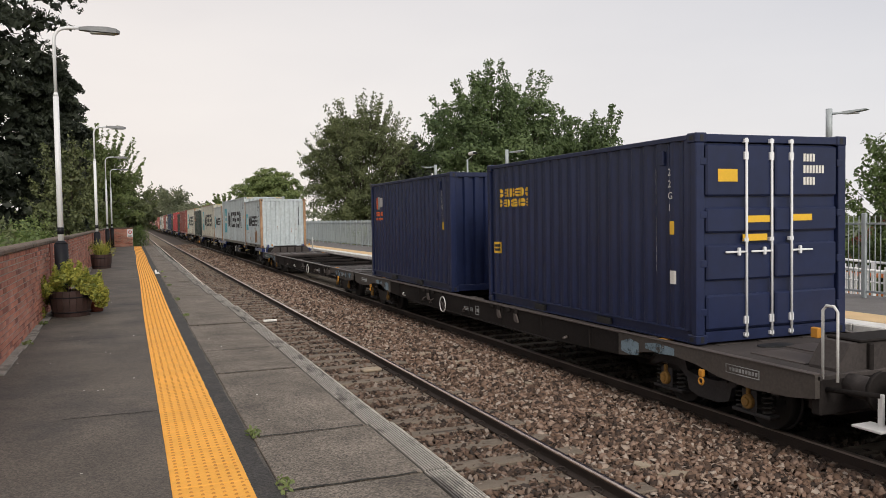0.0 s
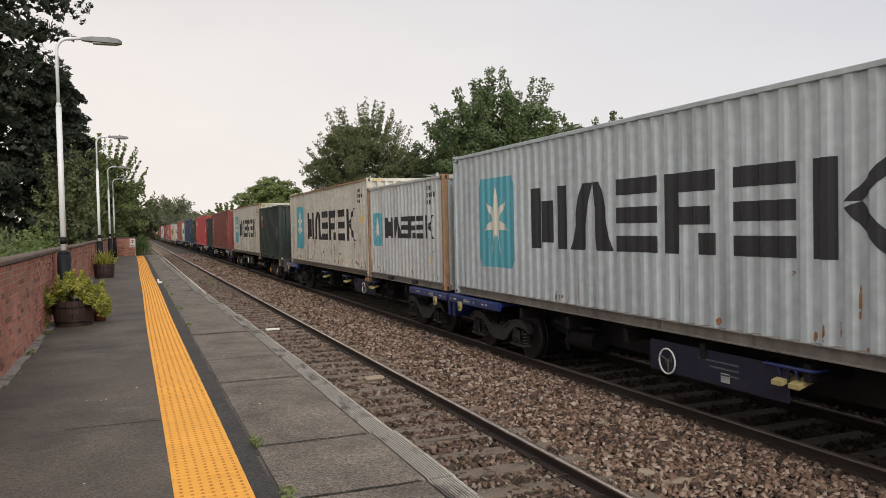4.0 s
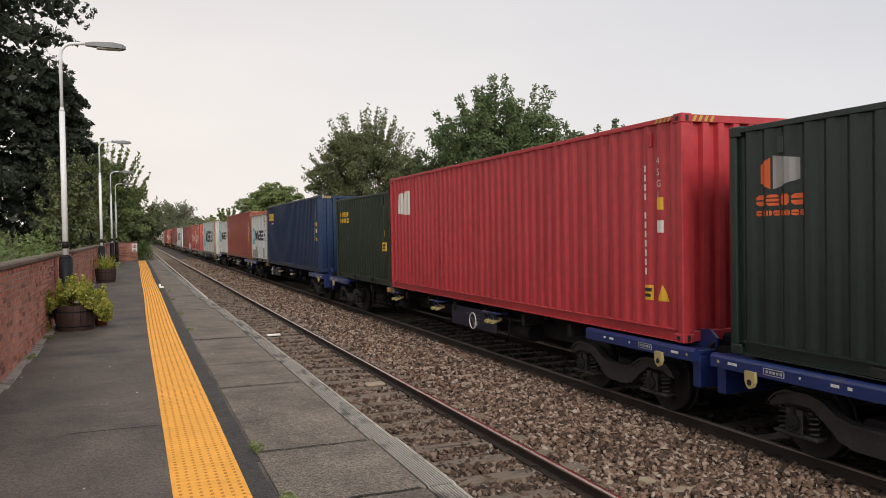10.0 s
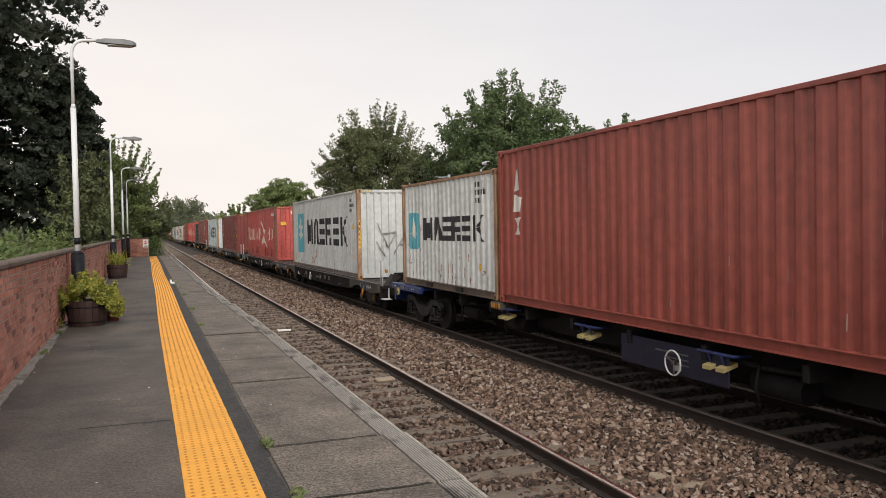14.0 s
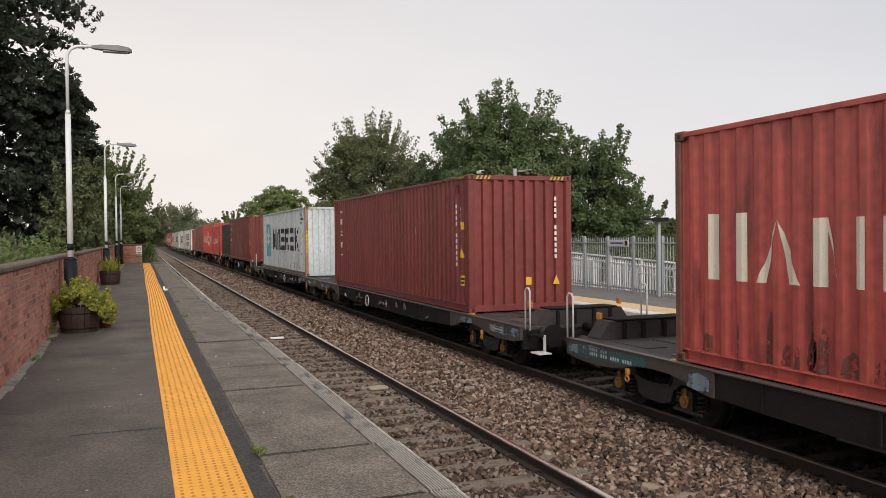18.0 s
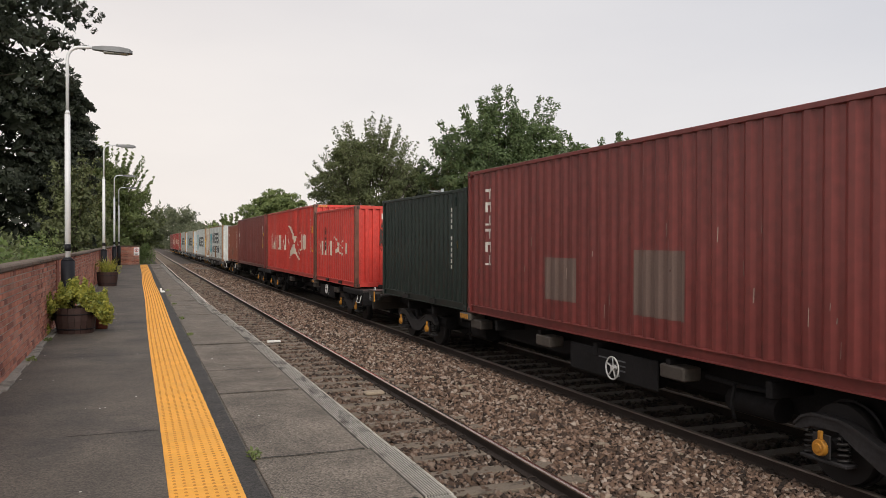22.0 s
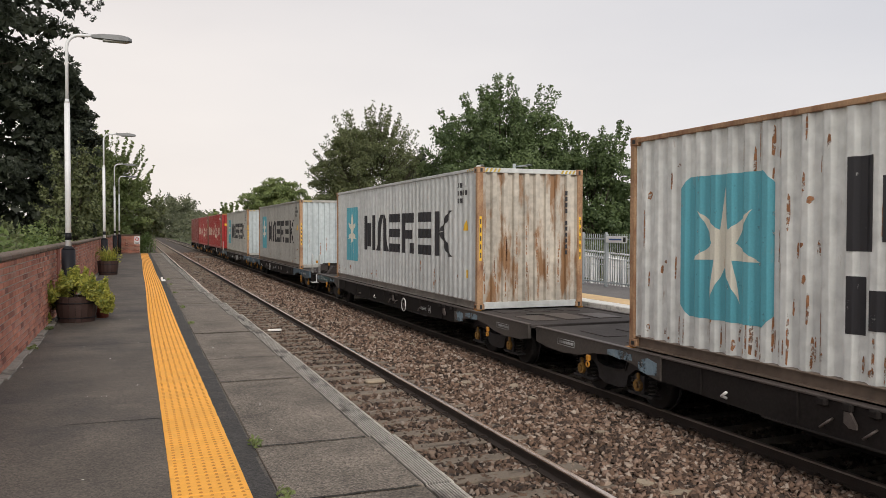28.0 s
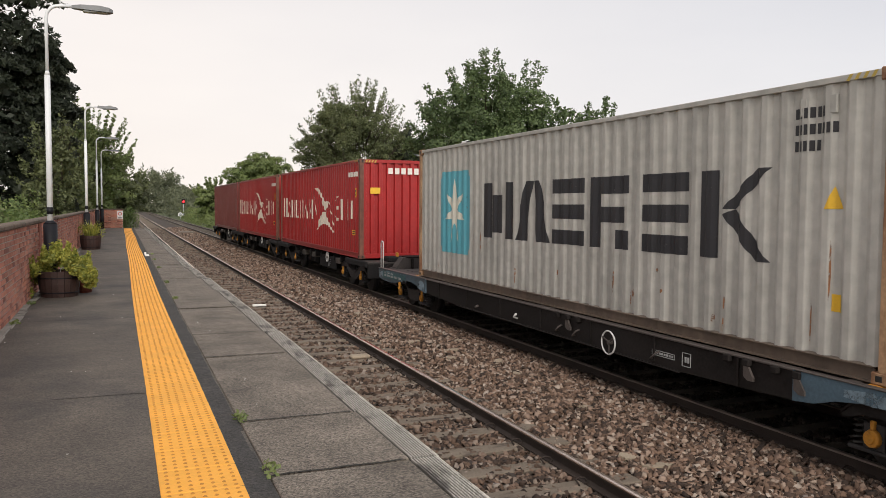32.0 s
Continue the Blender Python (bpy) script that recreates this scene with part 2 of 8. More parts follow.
def brick_mat():
    """Bricks that differ one by one, with dark weathering in drifts along the wall."""
    m = bpy.data.materials.new("weathered_red_brick")
    m.use_nodes = True
    n, l = m.node_tree.nodes, m.node_tree.links
    p = n["Principled BSDF"]
    p.inputs["Roughness"].default_value = 0.88
    geo, info, add, fr, ramp, tex, ns, nr, mx, fine, bp = (n.new("ShaderNode" + k) for k in ("NewGeometry", "ObjectInfo", "Math", "Math", "ValToRGB", "NewGeometry", "TexNoise", "ValToRGB", "Mix", "TexNoise", "Bump"))
    l.new(geo.outputs["Random Per Island"], add.inputs[0])
    l.new(info.outputs["Random"], add.inputs[1])
    fr.operation = "FRACT"
    l.new(add.outputs[0], fr.inputs[0])
    r = ramp.color_ramp
    r.elements[0].color, r.elements[1].color = (0.24, 0.10, 0.08, 1), (0.50, 0.29, 0.22, 1)
    for q, c in ((0.25, (0.50, 0.205, 0.14, 1)), (0.6, (0.62, 0.275, 0.19, 1)), (0.85, (0.48, 0.225, 0.17, 1))):
        r.elements.new(q).color = c
    l.new(fr.outputs[0], ramp.inputs["Fac"])
    ns.inputs["Scale"].default_value, ns.inputs["Detail"].default_value = 0.9, 5.0
    l.new(tex.outputs["Position"], ns.inputs["Vector"])
    nr.color_ramp.elements[0].position, nr.color_ramp.elements[0].color = 0.36, (0.66, 0.63, 0.62, 1)
    nr.color_ramp.elements[1].position, nr.color_ramp.elements[1].color = 0.62, (1.1, 1.1, 1.1, 1)
    l.new(ns.outputs["Fac"], nr.inputs["Fac"])
    mx.data_type, mx.blend_type = "RGBA", "MULTIPLY"
    mx.inputs["Factor"].default_value = 1.0
    l.new(ramp.outputs["Color"], mx.inputs["A"])
    l.new(nr.outputs["Color"], mx.inputs["B"])
    l.new(mx.outputs["Result"], p.inputs["Base Color"])
    fine.inputs["Scale"].default_value = 90.0
    l.new(tex.outputs["Position"], fine.inputs["Vector"])
    l.new(fine.outputs["Fac"], bp.inputs["Height"])
    bp.inputs["Strength"].default_value, bp.inputs["Distance"].default_value = 0.5, 0.01
    l.new(bp.outputs["Normal"], p.inputs["Normal"])
    return m


M["brick"] = brick_mat()
LEAF = {
    "broad": leaf_mat("broad_leaves", (0.046, 0.080, 0.030), (0.165, 0.225, 0.085)),
    "olive": leaf_mat("olive_leaves", (0.055, 0.072, 0.03), (0.21, 0.235, 0.10)),
    # haze over the distant woods is mixed into these paler, greyer leaf colours
    "far": leaf_mat("haze_tinted_leaves", (0.085, 0.10, 0.06), (0.20, 0.215, 0.125), 0.15),
    "conifer": leaf_mat("conifer_needles", (0.024, 0.032, 0.023), (0.066, 0.080, 0.048)),
    "bush": leaf_mat("bush_leaves", (0.05, 0.085, 0.022), (0.17, 0.23, 0.07)),
    "pale": leaf_mat("pale_leaves", (0.09, 0.13, 0.04), (0.26, 0.31, 0.11)),
    "pot": leaf_mat("planter_leaves", (0.08, 0.13, 0.022), (0.56, 0.52, 0.10), 5.0),
}


# ---- mesh tools ----
class Geo:
    """Gathers convex pieces into one mesh."""

    def __init__(self):
        self.v, self.f, self.smooth = [], [], []

    def add(self, verts, faces, centre=None, smooth=False):
        base = len(self.v)
        vs = [Vector(p) for p in verts]
        if centre is None:
            centre = sum(vs, Vector()) / len(vs)
        self.v += [tuple(p) for p in vs]
        for fc in faces:
            a, b, c = vs[fc[0]], vs[fc[1]], vs[fc[2]]
            nrm = (b - a).cross(c - b)
            mid = sum((vs[i] for i in fc), Vector()) / len(fc)
            fc = list(fc) if nrm.dot(mid - Vector(centre)) >= 0 else list(reversed(fc))
            self.f.append([i + base for i in fc])
            self.smooth.append(smooth)
        return self

    def box(self, x0, y0, z0, x1, y1, z1, ch=0.0):
        x0, x1, y0, y1, z0, z1 = min(x0, x1), max(x0, x1), min(y0, y1), max(y0, y1), min(z0, z1), max(z0, z1)
        if ch <= 0:
            vs = [(x, y, z) for x in (x0, x1) for y in (y0, y1) for z in (z0, z1)]
            return self.add(vs, [(0, 1, 3, 2), (4, 5, 7, 6), (0, 1, 5, 4), (2, 3, 7, 6), (0, 2, 6, 4), (1, 3, 7, 5)])
        lo, hi = (x0, y0, z0), (x1, y1, z1)
        ch = min(ch, 0.45 * min(hi[i] - lo[i] for i in range(3)))
        vs, idx = [], {}
        for s in ((a, b, c) for a in (0, 1) for b in (0, 1) for c in (0, 1)):
            for ax in range(3):
                p = [(hi[i] if s[i] else lo[i]) + (0 if i == ax else (-ch if s[i] else ch)) for i in range(3)]
                idx[s, ax] = len(vs)
                vs.append(p)
        fs = []
        for ax in range(3):
            o = [i for i in range(3) if i != ax]
            for sd in (0, 1):
                ring = []
                for q in ((0, 0), (0, 1), (1, 1), (1, 0)):
                    s = [0, 0, 0]
                    s[ax], s[o[0]], s[o[1]] = sd, q[0], q[1]
                    ring.append(idx[tuple(s), ax])
                fs.append(ring)
            for q in ((0, 0), (0, 1), (1, 0), (1, 1)):
                s0, s1 = [0, 0, 0], [0, 0, 0]
                s0[o[0]], s0[o[1]], s1[o[0]], s1[o[1]], s1[ax] = q[0], q[1], q[0], q[1], 1
                s0, s1 = tuple(s0), tuple(s1)
                fs.append([idx[s0, o[0]], idx[s0, o[1]], idx[s1, o[1]], idx[s1, o[0]]])
        for s in ((a, b, c) for a in (0, 1) for b in (0, 1) for c in (0, 1)):
            fs.append([idx[s, 0], idx[s, 1], idx[s, 2]])
        return self.add(vs, fs)

    def cyl(self, p0, p1, r0, r1=None, n=12, smooth=True):
        r1 = r0 if r1 is None else r1
        p0, p1 = Vector(p0), Vector(p1)
        d = (p1 - p0).normalized()
        a = d.orthogonal().normalized()
        b = d.cross(a)
        ring = [a * math.cos(2 * math.pi * i / n) + b * math.sin(2 * math.pi * i / n) for i in range(n)]
        vs = [p0 + k * r0 for k in ring] + [p1 + k * r1 for k in ring]
        mid = (p0 + p1) / 2
        self.add(vs, [(i, (i + 1) % n, n + (i + 1) % n, n + i) for i in range(n)] + [tuple(range(n)), tuple(range(n, 2 * n))], mid, False)
        if smooth:
            for k in range(n):
                self.smooth[-n - 2 + k] = True
        return self

    def tube(self, pts, r, n=8):
        """One bent round bar through the points, closed at both ends."""
        ps = [Vector(p) for p in pts]
        base, k = len(self.v), len(ps)
        side = None
        for i, p in enumerate(ps):
            d = (ps[min(i + 1, k - 1)] - ps[max(i - 1, 0)]).normalized()
            side = d.orthogonal().normalized() if side is None else (side - d * side.dot(d)).normalized()
            up = d.cross(side)
            for j in range(n):
                a = 2 * math.pi * j / n
                self.v.append(tuple(p + (side * math.cos(a) + up * math.sin(a)) * r))
        for i in range(k - 1):
            for j in range(n):
                q = base + i * n
                self.f.append([q + j, q + (j + 1) % n, q + n + (j + 1) % n, q + n + j])
                self.smooth.append(True)
        self.f += [list(reversed(range(base, base + n))), list(range(base + (k - 1) * n, base + k * n))]
        self.smooth += [False, False]
        return self

    def plate(self, x0, x1, stations):
        """A standing plate between x0 and x1 whose upper and lower edges follow stations of (y, top, bottom)."""
        base, k = len(self.v), len(stations)
        for y, a, b in stations:
            self.v += [(x0, y, a), (x1, y, a), (x1, y, b), (x0, y, b)]
        for i in range(k - 1):
            q = base + 4 * i
            for j in range(4):
                self.f.append([q + j, q + 4 + j, q + 4 + (j + 1) % 4, q + (j + 1) % 4])
        self.f += [[base, base + 1, base + 2, base + 3], [base + 4 * k - 1, base + 4 * k - 2, base + 4 * k - 3, base + 4 * k - 4]]
        self.smooth += [False] * (4 * (k - 1) + 2)
        return self

    def channel(self, outline, y0, y1):
        """Extrudes any simple outline of (x, z) along y; the ends stay closed."""
        n, base = len(outline), len(self.v)
        area = sum(outline[i][0] * outline[(i + 1) % n][1] - outline[(i + 1) % n][0] * outline[i][1] for i in range(n))
        if area < 0:
            outline = outline[::-1]
        self.v += [(p[0], y0, p[1]) for p in outline] + [(p[0], y1, p[1]) for p in outline]
        for i in range(n):
            self.f.append([base + i, base + n + i, base + n + (i + 1) % n, base + (i + 1) % n][::-1])
        self.f += [list(range(base, base + n)), list(reversed(range(base + n, base + 2 * n)))]
        self.smooth += [False] * (n + 2)
        return self

    def ring(self, c, axis, radius, r, n=24, k=6):
        c, axis = Vector(c), Vector(axis).normalized()
        a = axis.orthogonal().normalized()
        b = axis.cross(a)
        vs, fs = [], []
        for i in range(n):
            t = 2 * math.pi * i / n
            d = a * math.cos(t) + b * math.sin(t)
            for j in range(k):
                s = 2 * math.pi * j / k
                vs.append(c + d * (radius + r * math.cos(s)) + axis * (r * math.sin(s)))
        base = len(self.v)
        self.v += [tuple(p) for p in vs]
        for i in range(n):
            for j in range(k):
                self.f.append([base + i * k + j, base + ((i + 1) % n) * k + j, base + ((i + 1) % n) * k + (j + 1) % k, base + i * k + (j + 1) % k])
                self.smooth.append(True)
        return self

    def prism(self, outline, axis, a, b):
        """Extrudes a convex outline of two coordinates along an axis from a to b."""
        def at(p, q):
            return (q, p[0], p[1]) if axis == 0 else (p[0], q, p[1]) if axis == 1 else (p[0], p[1], q)
        n = len(outline)
        vs = [at(p, a) for p in outline] + [at(p, b) for p in outline]
        return self.add(vs, [(i, (i + 1) % n, n + (i + 1) % n, n + i) for i in range(n)] + [tuple(range(n)), tuple(range(n, 2 * n))])

    def sheet(self, verts, faces):
        base = len(self.v)
        self.v += [tuple(p) for p in verts]
        self.f += [[i + base for i in fc] for fc in faces]
        self.smooth += [False] * len(faces)
        return self

    def mesh(self, name, material):
        me = bpy.data.meshes.new(name)
        me.from_pydata(self.v, [], self.f)
        me.polygons.foreach_set("use_smooth", self.smooth)
        me.materials.append(material)
        me.update()
        return me


def empty(name, m=None, label="", category="", group="", kind=""):
    ob = new(name)
    ob.empty_display_size = 0.2
    if m is not None:
        ob.matrix_basis = m
    return tagged(ob, label, category, group, kind)


def part(name, geo, material, parent, label="", m=None):
    """One mesh object under a thing or under a part."""
    me = geo if isinstance(geo, bpy.types.Mesh) else geo.mesh(name, material)
    ob = new(name, me)
    ob.parent = parent
    if m is not None:
        ob.matrix_basis = m
    return tagged(ob, label)


def thing(name, geo, material, label, category, group="", kind="", m=None):
    me = geo if isinstance(geo, bpy.types.Mesh) else geo.mesh(name, material)
    ob = new(name, me)
    if m is not None:
        ob.matrix_basis = m
    return tagged(ob, label, category, group, kind)


def mesh_np(name, verts, faces, material, smooth=False):
    """A mesh from numpy arrays; faces all have the same number of corners."""
    me = bpy.data.meshes.new(name)
    k = faces.shape[1]
    me.vertices.add(len(verts))
    me.vertices.foreach_set("co", np.asarray(verts, np.float32).ravel())
    me.loops.add(faces.size)
    me.loops.foreach_set("vertex_index", faces.astype(np.int32).ravel())
    me.polygons.add(len(faces))
    me.polygons.foreach_set("loop_start", np.arange(0, faces.size, k, dtype=np.int32))
    me.polygons.foreach_set("loop_total", np.full(len(faces), k, np.int32))
    me.update(calc_edges=True)
    me.materials.append(material)
    me.validate()
    return me


# ---- the plan, in metres: the near platform's top is z = 0, the track runs along y ----
RAIL_Z = -0.95
NEAR_TRACK, FAR_TRACK = 3.40, 7.61
PLAT_EDGE, FAR_EDGE = 1.75, 9.10
WALL_X = -1.38
FENCE_X = 12.05


def ground():
    g = Geo()
    xs = [-900, -120, -30, -6, -1.7, 1.6, 9.3, 13.4, 17, 26, 60, 160, 900]
    zs = [-1.0, -1.0, -0.9, -0.6, -0.5, -1.3, -1.3, -1.3, -1.9, -5.0, -5.6, -5.6, -5.6]
    ys = [-400, -60, -20, 0, 15, 30, 50, 70, 100, 160, 300, 600, 2500]
    vs = [(x, y, z) for y in ys for x, z in zip(xs, zs)]
    n = len(xs)
    g.sheet(vs, [(j * n + i, j * n + i + 1, (j + 1) * n + i + 1, (j + 1) * n + i) for j in range(len(ys) - 1) for i in range(n - 1)])
    return thing("ground", g, M["grass"], "rough grassy ground beside the railway", "ground", kind="structure")


ground()


# near platform: tarmac body, concrete edge slabs, ribbed pale nosing, yellow tactile strip
g = Geo().box(WALL_X - 0.3, -25, -1.3, 0.76, 56.2, 0.0)
near_platform = thing("platform", g, M["tarmac"], "dark tarmac railway platform with patched surface", "platform", kind="structure")
g = Geo().box(0.76, -25, -1.3, 1.62, 56.2, -0.008)
part("platform_core", g, M["joint"], near_platform)
g = Geo()
y, _wr = -25.0, random.Random(12)
while y < 55.5:
    g.box(0.585, y, -0.01, 0.748 + _wr.uniform(-0.012, 0.012), y + 0.5, 0.004)
    y += 0.5
part("tarmac_infill", g, M["tarmac_new"], near_platform, "narrow band of fresh black tarmac")
g = Geo()
y = -25.0
k = 0
while y < 56.0:
    w = 1.72 + 0.03 * math.sin(y * 0.7)
    g.box(1.60, y, -1.25, 1.66, y + 0.9, -0.12)
    y += 0.92
part("edge_wall", g, M["concrete"], near_platform)

rng = random.Random(4)
slab_ends = [-20.0, -17.4, -14.9, -12.3, -9.8, -7.2, -4.6, -2.0, 0.6, 3.15, 4.49, 5.70, 8.27]
while slab_ends[-1] < 55:
    slab_ends.append(slab_ends[-1] + rng.choice((2.5, 1.5, 2.55, 2.6)))
slab_ends[-1] = 56.1
edge_pieces = []
for a, b in zip(slab_ends[:-1], slab_ends[1:]):
    edge_pieces.append((a, b, rng.uniform(-0.006, 0.006), rng.uniform(-0.018, 0.018)))

# the tactile strip: one mesh for a tile with its blisters, set end to end
g = Geo()
g.box(-0.219, 0.003, -0.03, 0.219, 0.397, 0.006, 0.003)
tile_faces = len(g.f)
for i in range(7):
    for j in range(6):
        cx, cy = -0.177 + 0.059 * i, 0.033 + 0.0668 * j
        r0, r1 = 0.0125, 0.008
        ring = [(math.cos(math.pi / 3 * q), math.sin(math.pi / 3 * q)) for q in range(6)]
        vs = [(cx + r0 * a, cy + r0 * b, 0.006) for a, b in ring] + [(cx + r1 * a, cy + r1 * b, 0.011) for a, b in ring]
        g.add(vs, [(q, (q + 1) % 6, 6 + (q + 1) % 6, 6 + q) for q in range(6)] + [tuple(range(6, 12))])
tactile_mesh = g.mesh("tactile_tile", M["yellow"])
tactile_mesh.materials.append(M["blister"])
for _f in tactile_mesh.polygons[tile_faces:]:
    _f.material_index = 1
tactile_strip = empty("tactile_strip", None, "yellow blistered tactile paving strip along the platform", "tactile paving", kind="structure")
STRIP_X = 0.382


def platform_pieces():
    """The small pieces of the platform: tactile tiles and edge slabs."""
    y = -24.0
    while y < 55.0:
        bend = 0.0 if y < 40 else 0.0004 * (y - 40) ** 2 * 0.2
        part("tactile_tile", tactile_mesh, None, tactile_strip, m=pose(STRIP_X + 0.010 * math.sin(y * 0.35) - bend, y, 0.0, 0, 0, 0.4 * math.cos(y * 0.35)))
        y += 0.4
    for a, b, lift, shift in edge_pieces:
        taper = -0.18 * min(1.0, max(0.0, (a - 12.0) / 8.0)) - 0.007 * min(12.0, max(0.0, a - 23.0))
        g = Geo().box(0.765, a + 0.02, -0.10, 1.60 + shift + taper, b - 0.02, lift + 0.006, 0.006)
        part("edge_slab", g, M["slab"], near_platform)
        out = [(0.766 + 0.115 * q, a + 0.008 * math.sin(2.3 * q + a)) for q in range(8)]
        g = Geo()
        for q in range(7):
            (xa, ya), (xb, yb) = out[q], out[q + 1]
            g.sheet([(xa, ya - 0.010, 0.0135), (xb, yb - 0.010, 0.0135), (xb, yb + 0.010, 0.0135), (xa, ya + 0.010, 0.0135)], [(0, 1, 2, 3)])
        part("joint_dirt", g, M["joint"], near_platform)
        g = Geo()
        g.box(1.60 + shift + taper, a + 0.01, -0.14, 1.785 + shift + taper, b - 0.006, lift + 0.004, 0.012)
        part("nosing", g, M["groove"], near_platform, "ribbed platform nosing")
        g = Geo()
        for q in range(9):
            x = 1.608 + shift + taper + 0.0186 * q
            g.box(x, a + 0.01, lift + 0.001, x + 0.0085, b - 0.01, lift + 0.012)
        part("nosing_ribbing", g, M["nosing"], near_platform)
        part("nosing_edge", Geo().box(1.772 + shift + taper, a + 0.004, -0.05, 1.790 + shift + taper, b - 0.004, lift + 0.008, 0.006), M["nosing_edge"], near_platform, "chipped pale edge of the nosing")


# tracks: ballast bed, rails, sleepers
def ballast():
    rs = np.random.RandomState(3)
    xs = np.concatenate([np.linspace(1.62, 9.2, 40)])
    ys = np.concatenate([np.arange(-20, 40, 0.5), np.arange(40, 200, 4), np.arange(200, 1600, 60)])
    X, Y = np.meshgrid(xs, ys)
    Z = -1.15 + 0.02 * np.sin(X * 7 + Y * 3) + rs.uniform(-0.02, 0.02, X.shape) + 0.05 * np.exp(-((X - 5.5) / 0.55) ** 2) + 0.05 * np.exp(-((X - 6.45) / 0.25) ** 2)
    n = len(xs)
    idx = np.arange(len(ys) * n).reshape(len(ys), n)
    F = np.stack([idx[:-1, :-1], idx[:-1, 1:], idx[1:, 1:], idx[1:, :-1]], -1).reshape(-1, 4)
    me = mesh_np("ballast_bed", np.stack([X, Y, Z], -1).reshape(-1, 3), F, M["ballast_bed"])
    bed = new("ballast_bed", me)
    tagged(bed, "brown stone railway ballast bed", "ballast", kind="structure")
    # loose stones: angular lumps, densest where the eye passes nearest
    cube = np.array([(x, y, z) for x in (-1, 1) for y in (-1, 1) for z in (-1, 1)], float)
    cf = np.array([(0, 1, 3, 2), (4, 6, 7, 5), (0, 4, 5, 1), (2, 3, 7, 6), (1, 5, 7, 3)])

    def scatter(x0, x1, y0, y1, step):
        n = int((x1 - x0) * (y1 - y0) / step ** 2)
        return np.stack([rs.uniform(x0, x1, n), rs.uniform(y0, y1, n), np.full(n, step)], 1)
    P = np.concatenate([scatter(1.9, 6.75, 3.5, 12, 0.041), scatter(1.9, 6.75, 12, 20, 0.050), scatter(1.9, 6.9, 20, 42, 0.073),
                        scatter(6.9, 9.0, 3.5, 22, 0.065), scatter(2.2, 6.9, 42, 95, 0.15), scatter(2.0, 6.75, -8, 3.5, 0.12)])
    near = np.abs((P[:, 1] - 1.0 + 0.34) % 0.68 - 0.34) < 0.12
    bare = near & ((np.abs(P[:, 0] - NEAR_TRACK) < 1.26) | (np.abs(P[:, 0] - FAR_TRACK) < 0.70)) & (rs.uniform(0, 1, len(P)) < np.where(P[:, 0] > 6, 0.93, 0.45))
    P = P[~bare]
    n = len(P)
    size = rs.uniform(0.012, 0.038, (n, 1, 3)) * np.array([1.0, 1.0, 0.55]) * (0.8 + P[:, 2:3, None] * 5.0)
    V = (cube[None] + rs.uniform(-0.5, 0.5, (n, 8, 3))) * size
    turn, lean = rs.uniform(0, np.pi, n), rs.normal(scale=0.28, size=(n, 2))
    q = np.stack([np.cos(turn), lean[:, 0], lean[:, 1], np.sin(turn)], 1)
    q /= np.linalg.norm(q, axis=1)[:, None]
    w, x, y, z = q.T
    R = np.stack([1 - 2 * (y * y + z * z), 2 * (x * y - z * w), 2 * (x * z + y * w), 2 * (x * y + z * w), 1 - 2 * (x * x + z * z), 2 * (y * z - x * w),
                  2 * (x * z - y * w), 2 * (y * z + x * w), 1 - 2 * (x * x + y * y)], 1).reshape(n, 3, 3)
    V = np.einsum("nij,nkj->nki", R, V)
    low = np.where(np.abs(P[:, 0] - NEAR_TRACK) < 1.3, -0.012, 0.012)
    base = -1.135 + low + 0.05 * np.exp(-((P[:, 0] - 5.5) / 0.55) ** 2) + 0.05 * np.exp(-((P[:, 0] - 6.45) / 0.25) ** 2) + rs.uniform(-0.024, 0.03, n)
    V += np.stack([P[:, 0], P[:, 1], base], 1)[:, None, :]
    F = (cf[None] + 8 * np.arange(n)[:, None, None]).reshape(-1, 4)
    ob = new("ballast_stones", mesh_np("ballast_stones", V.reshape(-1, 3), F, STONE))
    tagged(ob, "loose angular brown and grey ballast stones", "ballast", kind="stuff")


STONE = bpy.data.materials.new("ballast_stones")
STONE.use_nodes = True
_n, _l = STONE.node_tree.nodes, STONE.node_tree.links
_geo, _ramp, _tex, _ns, _bp = (_n.new(k) for k in ("ShaderNodeNewGeometry", "ShaderNodeValToRGB", "ShaderNodeTexCoord", "ShaderNodeTexNoise", "ShaderNodeBump"))
_r = _ramp.color_ramp
_r.elements[0].color, _r.elements[1].color = (0.05, 0.034, 0.026, 1), (0.60, 0.50, 0.42, 1)
for _p, _c in ((0.22, (0.115, 0.072, 0.051, 1)), (0.5, (0.26, 0.163, 0.111, 1)), (0.72, (0.36, 0.235, 0.172, 1)), (0.9, (0.50, 0.38, 0.295, 1))):
    _e = _r.elements.new(_p)
    _e.color = _c
_l.new(_geo.outputs["Random Per Island"], _ramp.inputs["Fac"])
# brake dust and grease darken the near track; the bed between the tracks is cleaner
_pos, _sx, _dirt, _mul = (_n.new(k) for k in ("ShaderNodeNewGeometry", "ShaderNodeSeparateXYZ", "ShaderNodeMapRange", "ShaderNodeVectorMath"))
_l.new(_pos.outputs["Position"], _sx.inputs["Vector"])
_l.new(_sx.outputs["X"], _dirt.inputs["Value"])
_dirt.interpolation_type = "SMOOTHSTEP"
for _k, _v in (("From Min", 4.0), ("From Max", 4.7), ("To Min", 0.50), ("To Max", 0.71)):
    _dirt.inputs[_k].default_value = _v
# from x = 6.35, oil and the train's shade are put into the colour
_oil_shade, _both = _n.new("ShaderNodeMapRange"), _n.new("ShaderNodeMath")
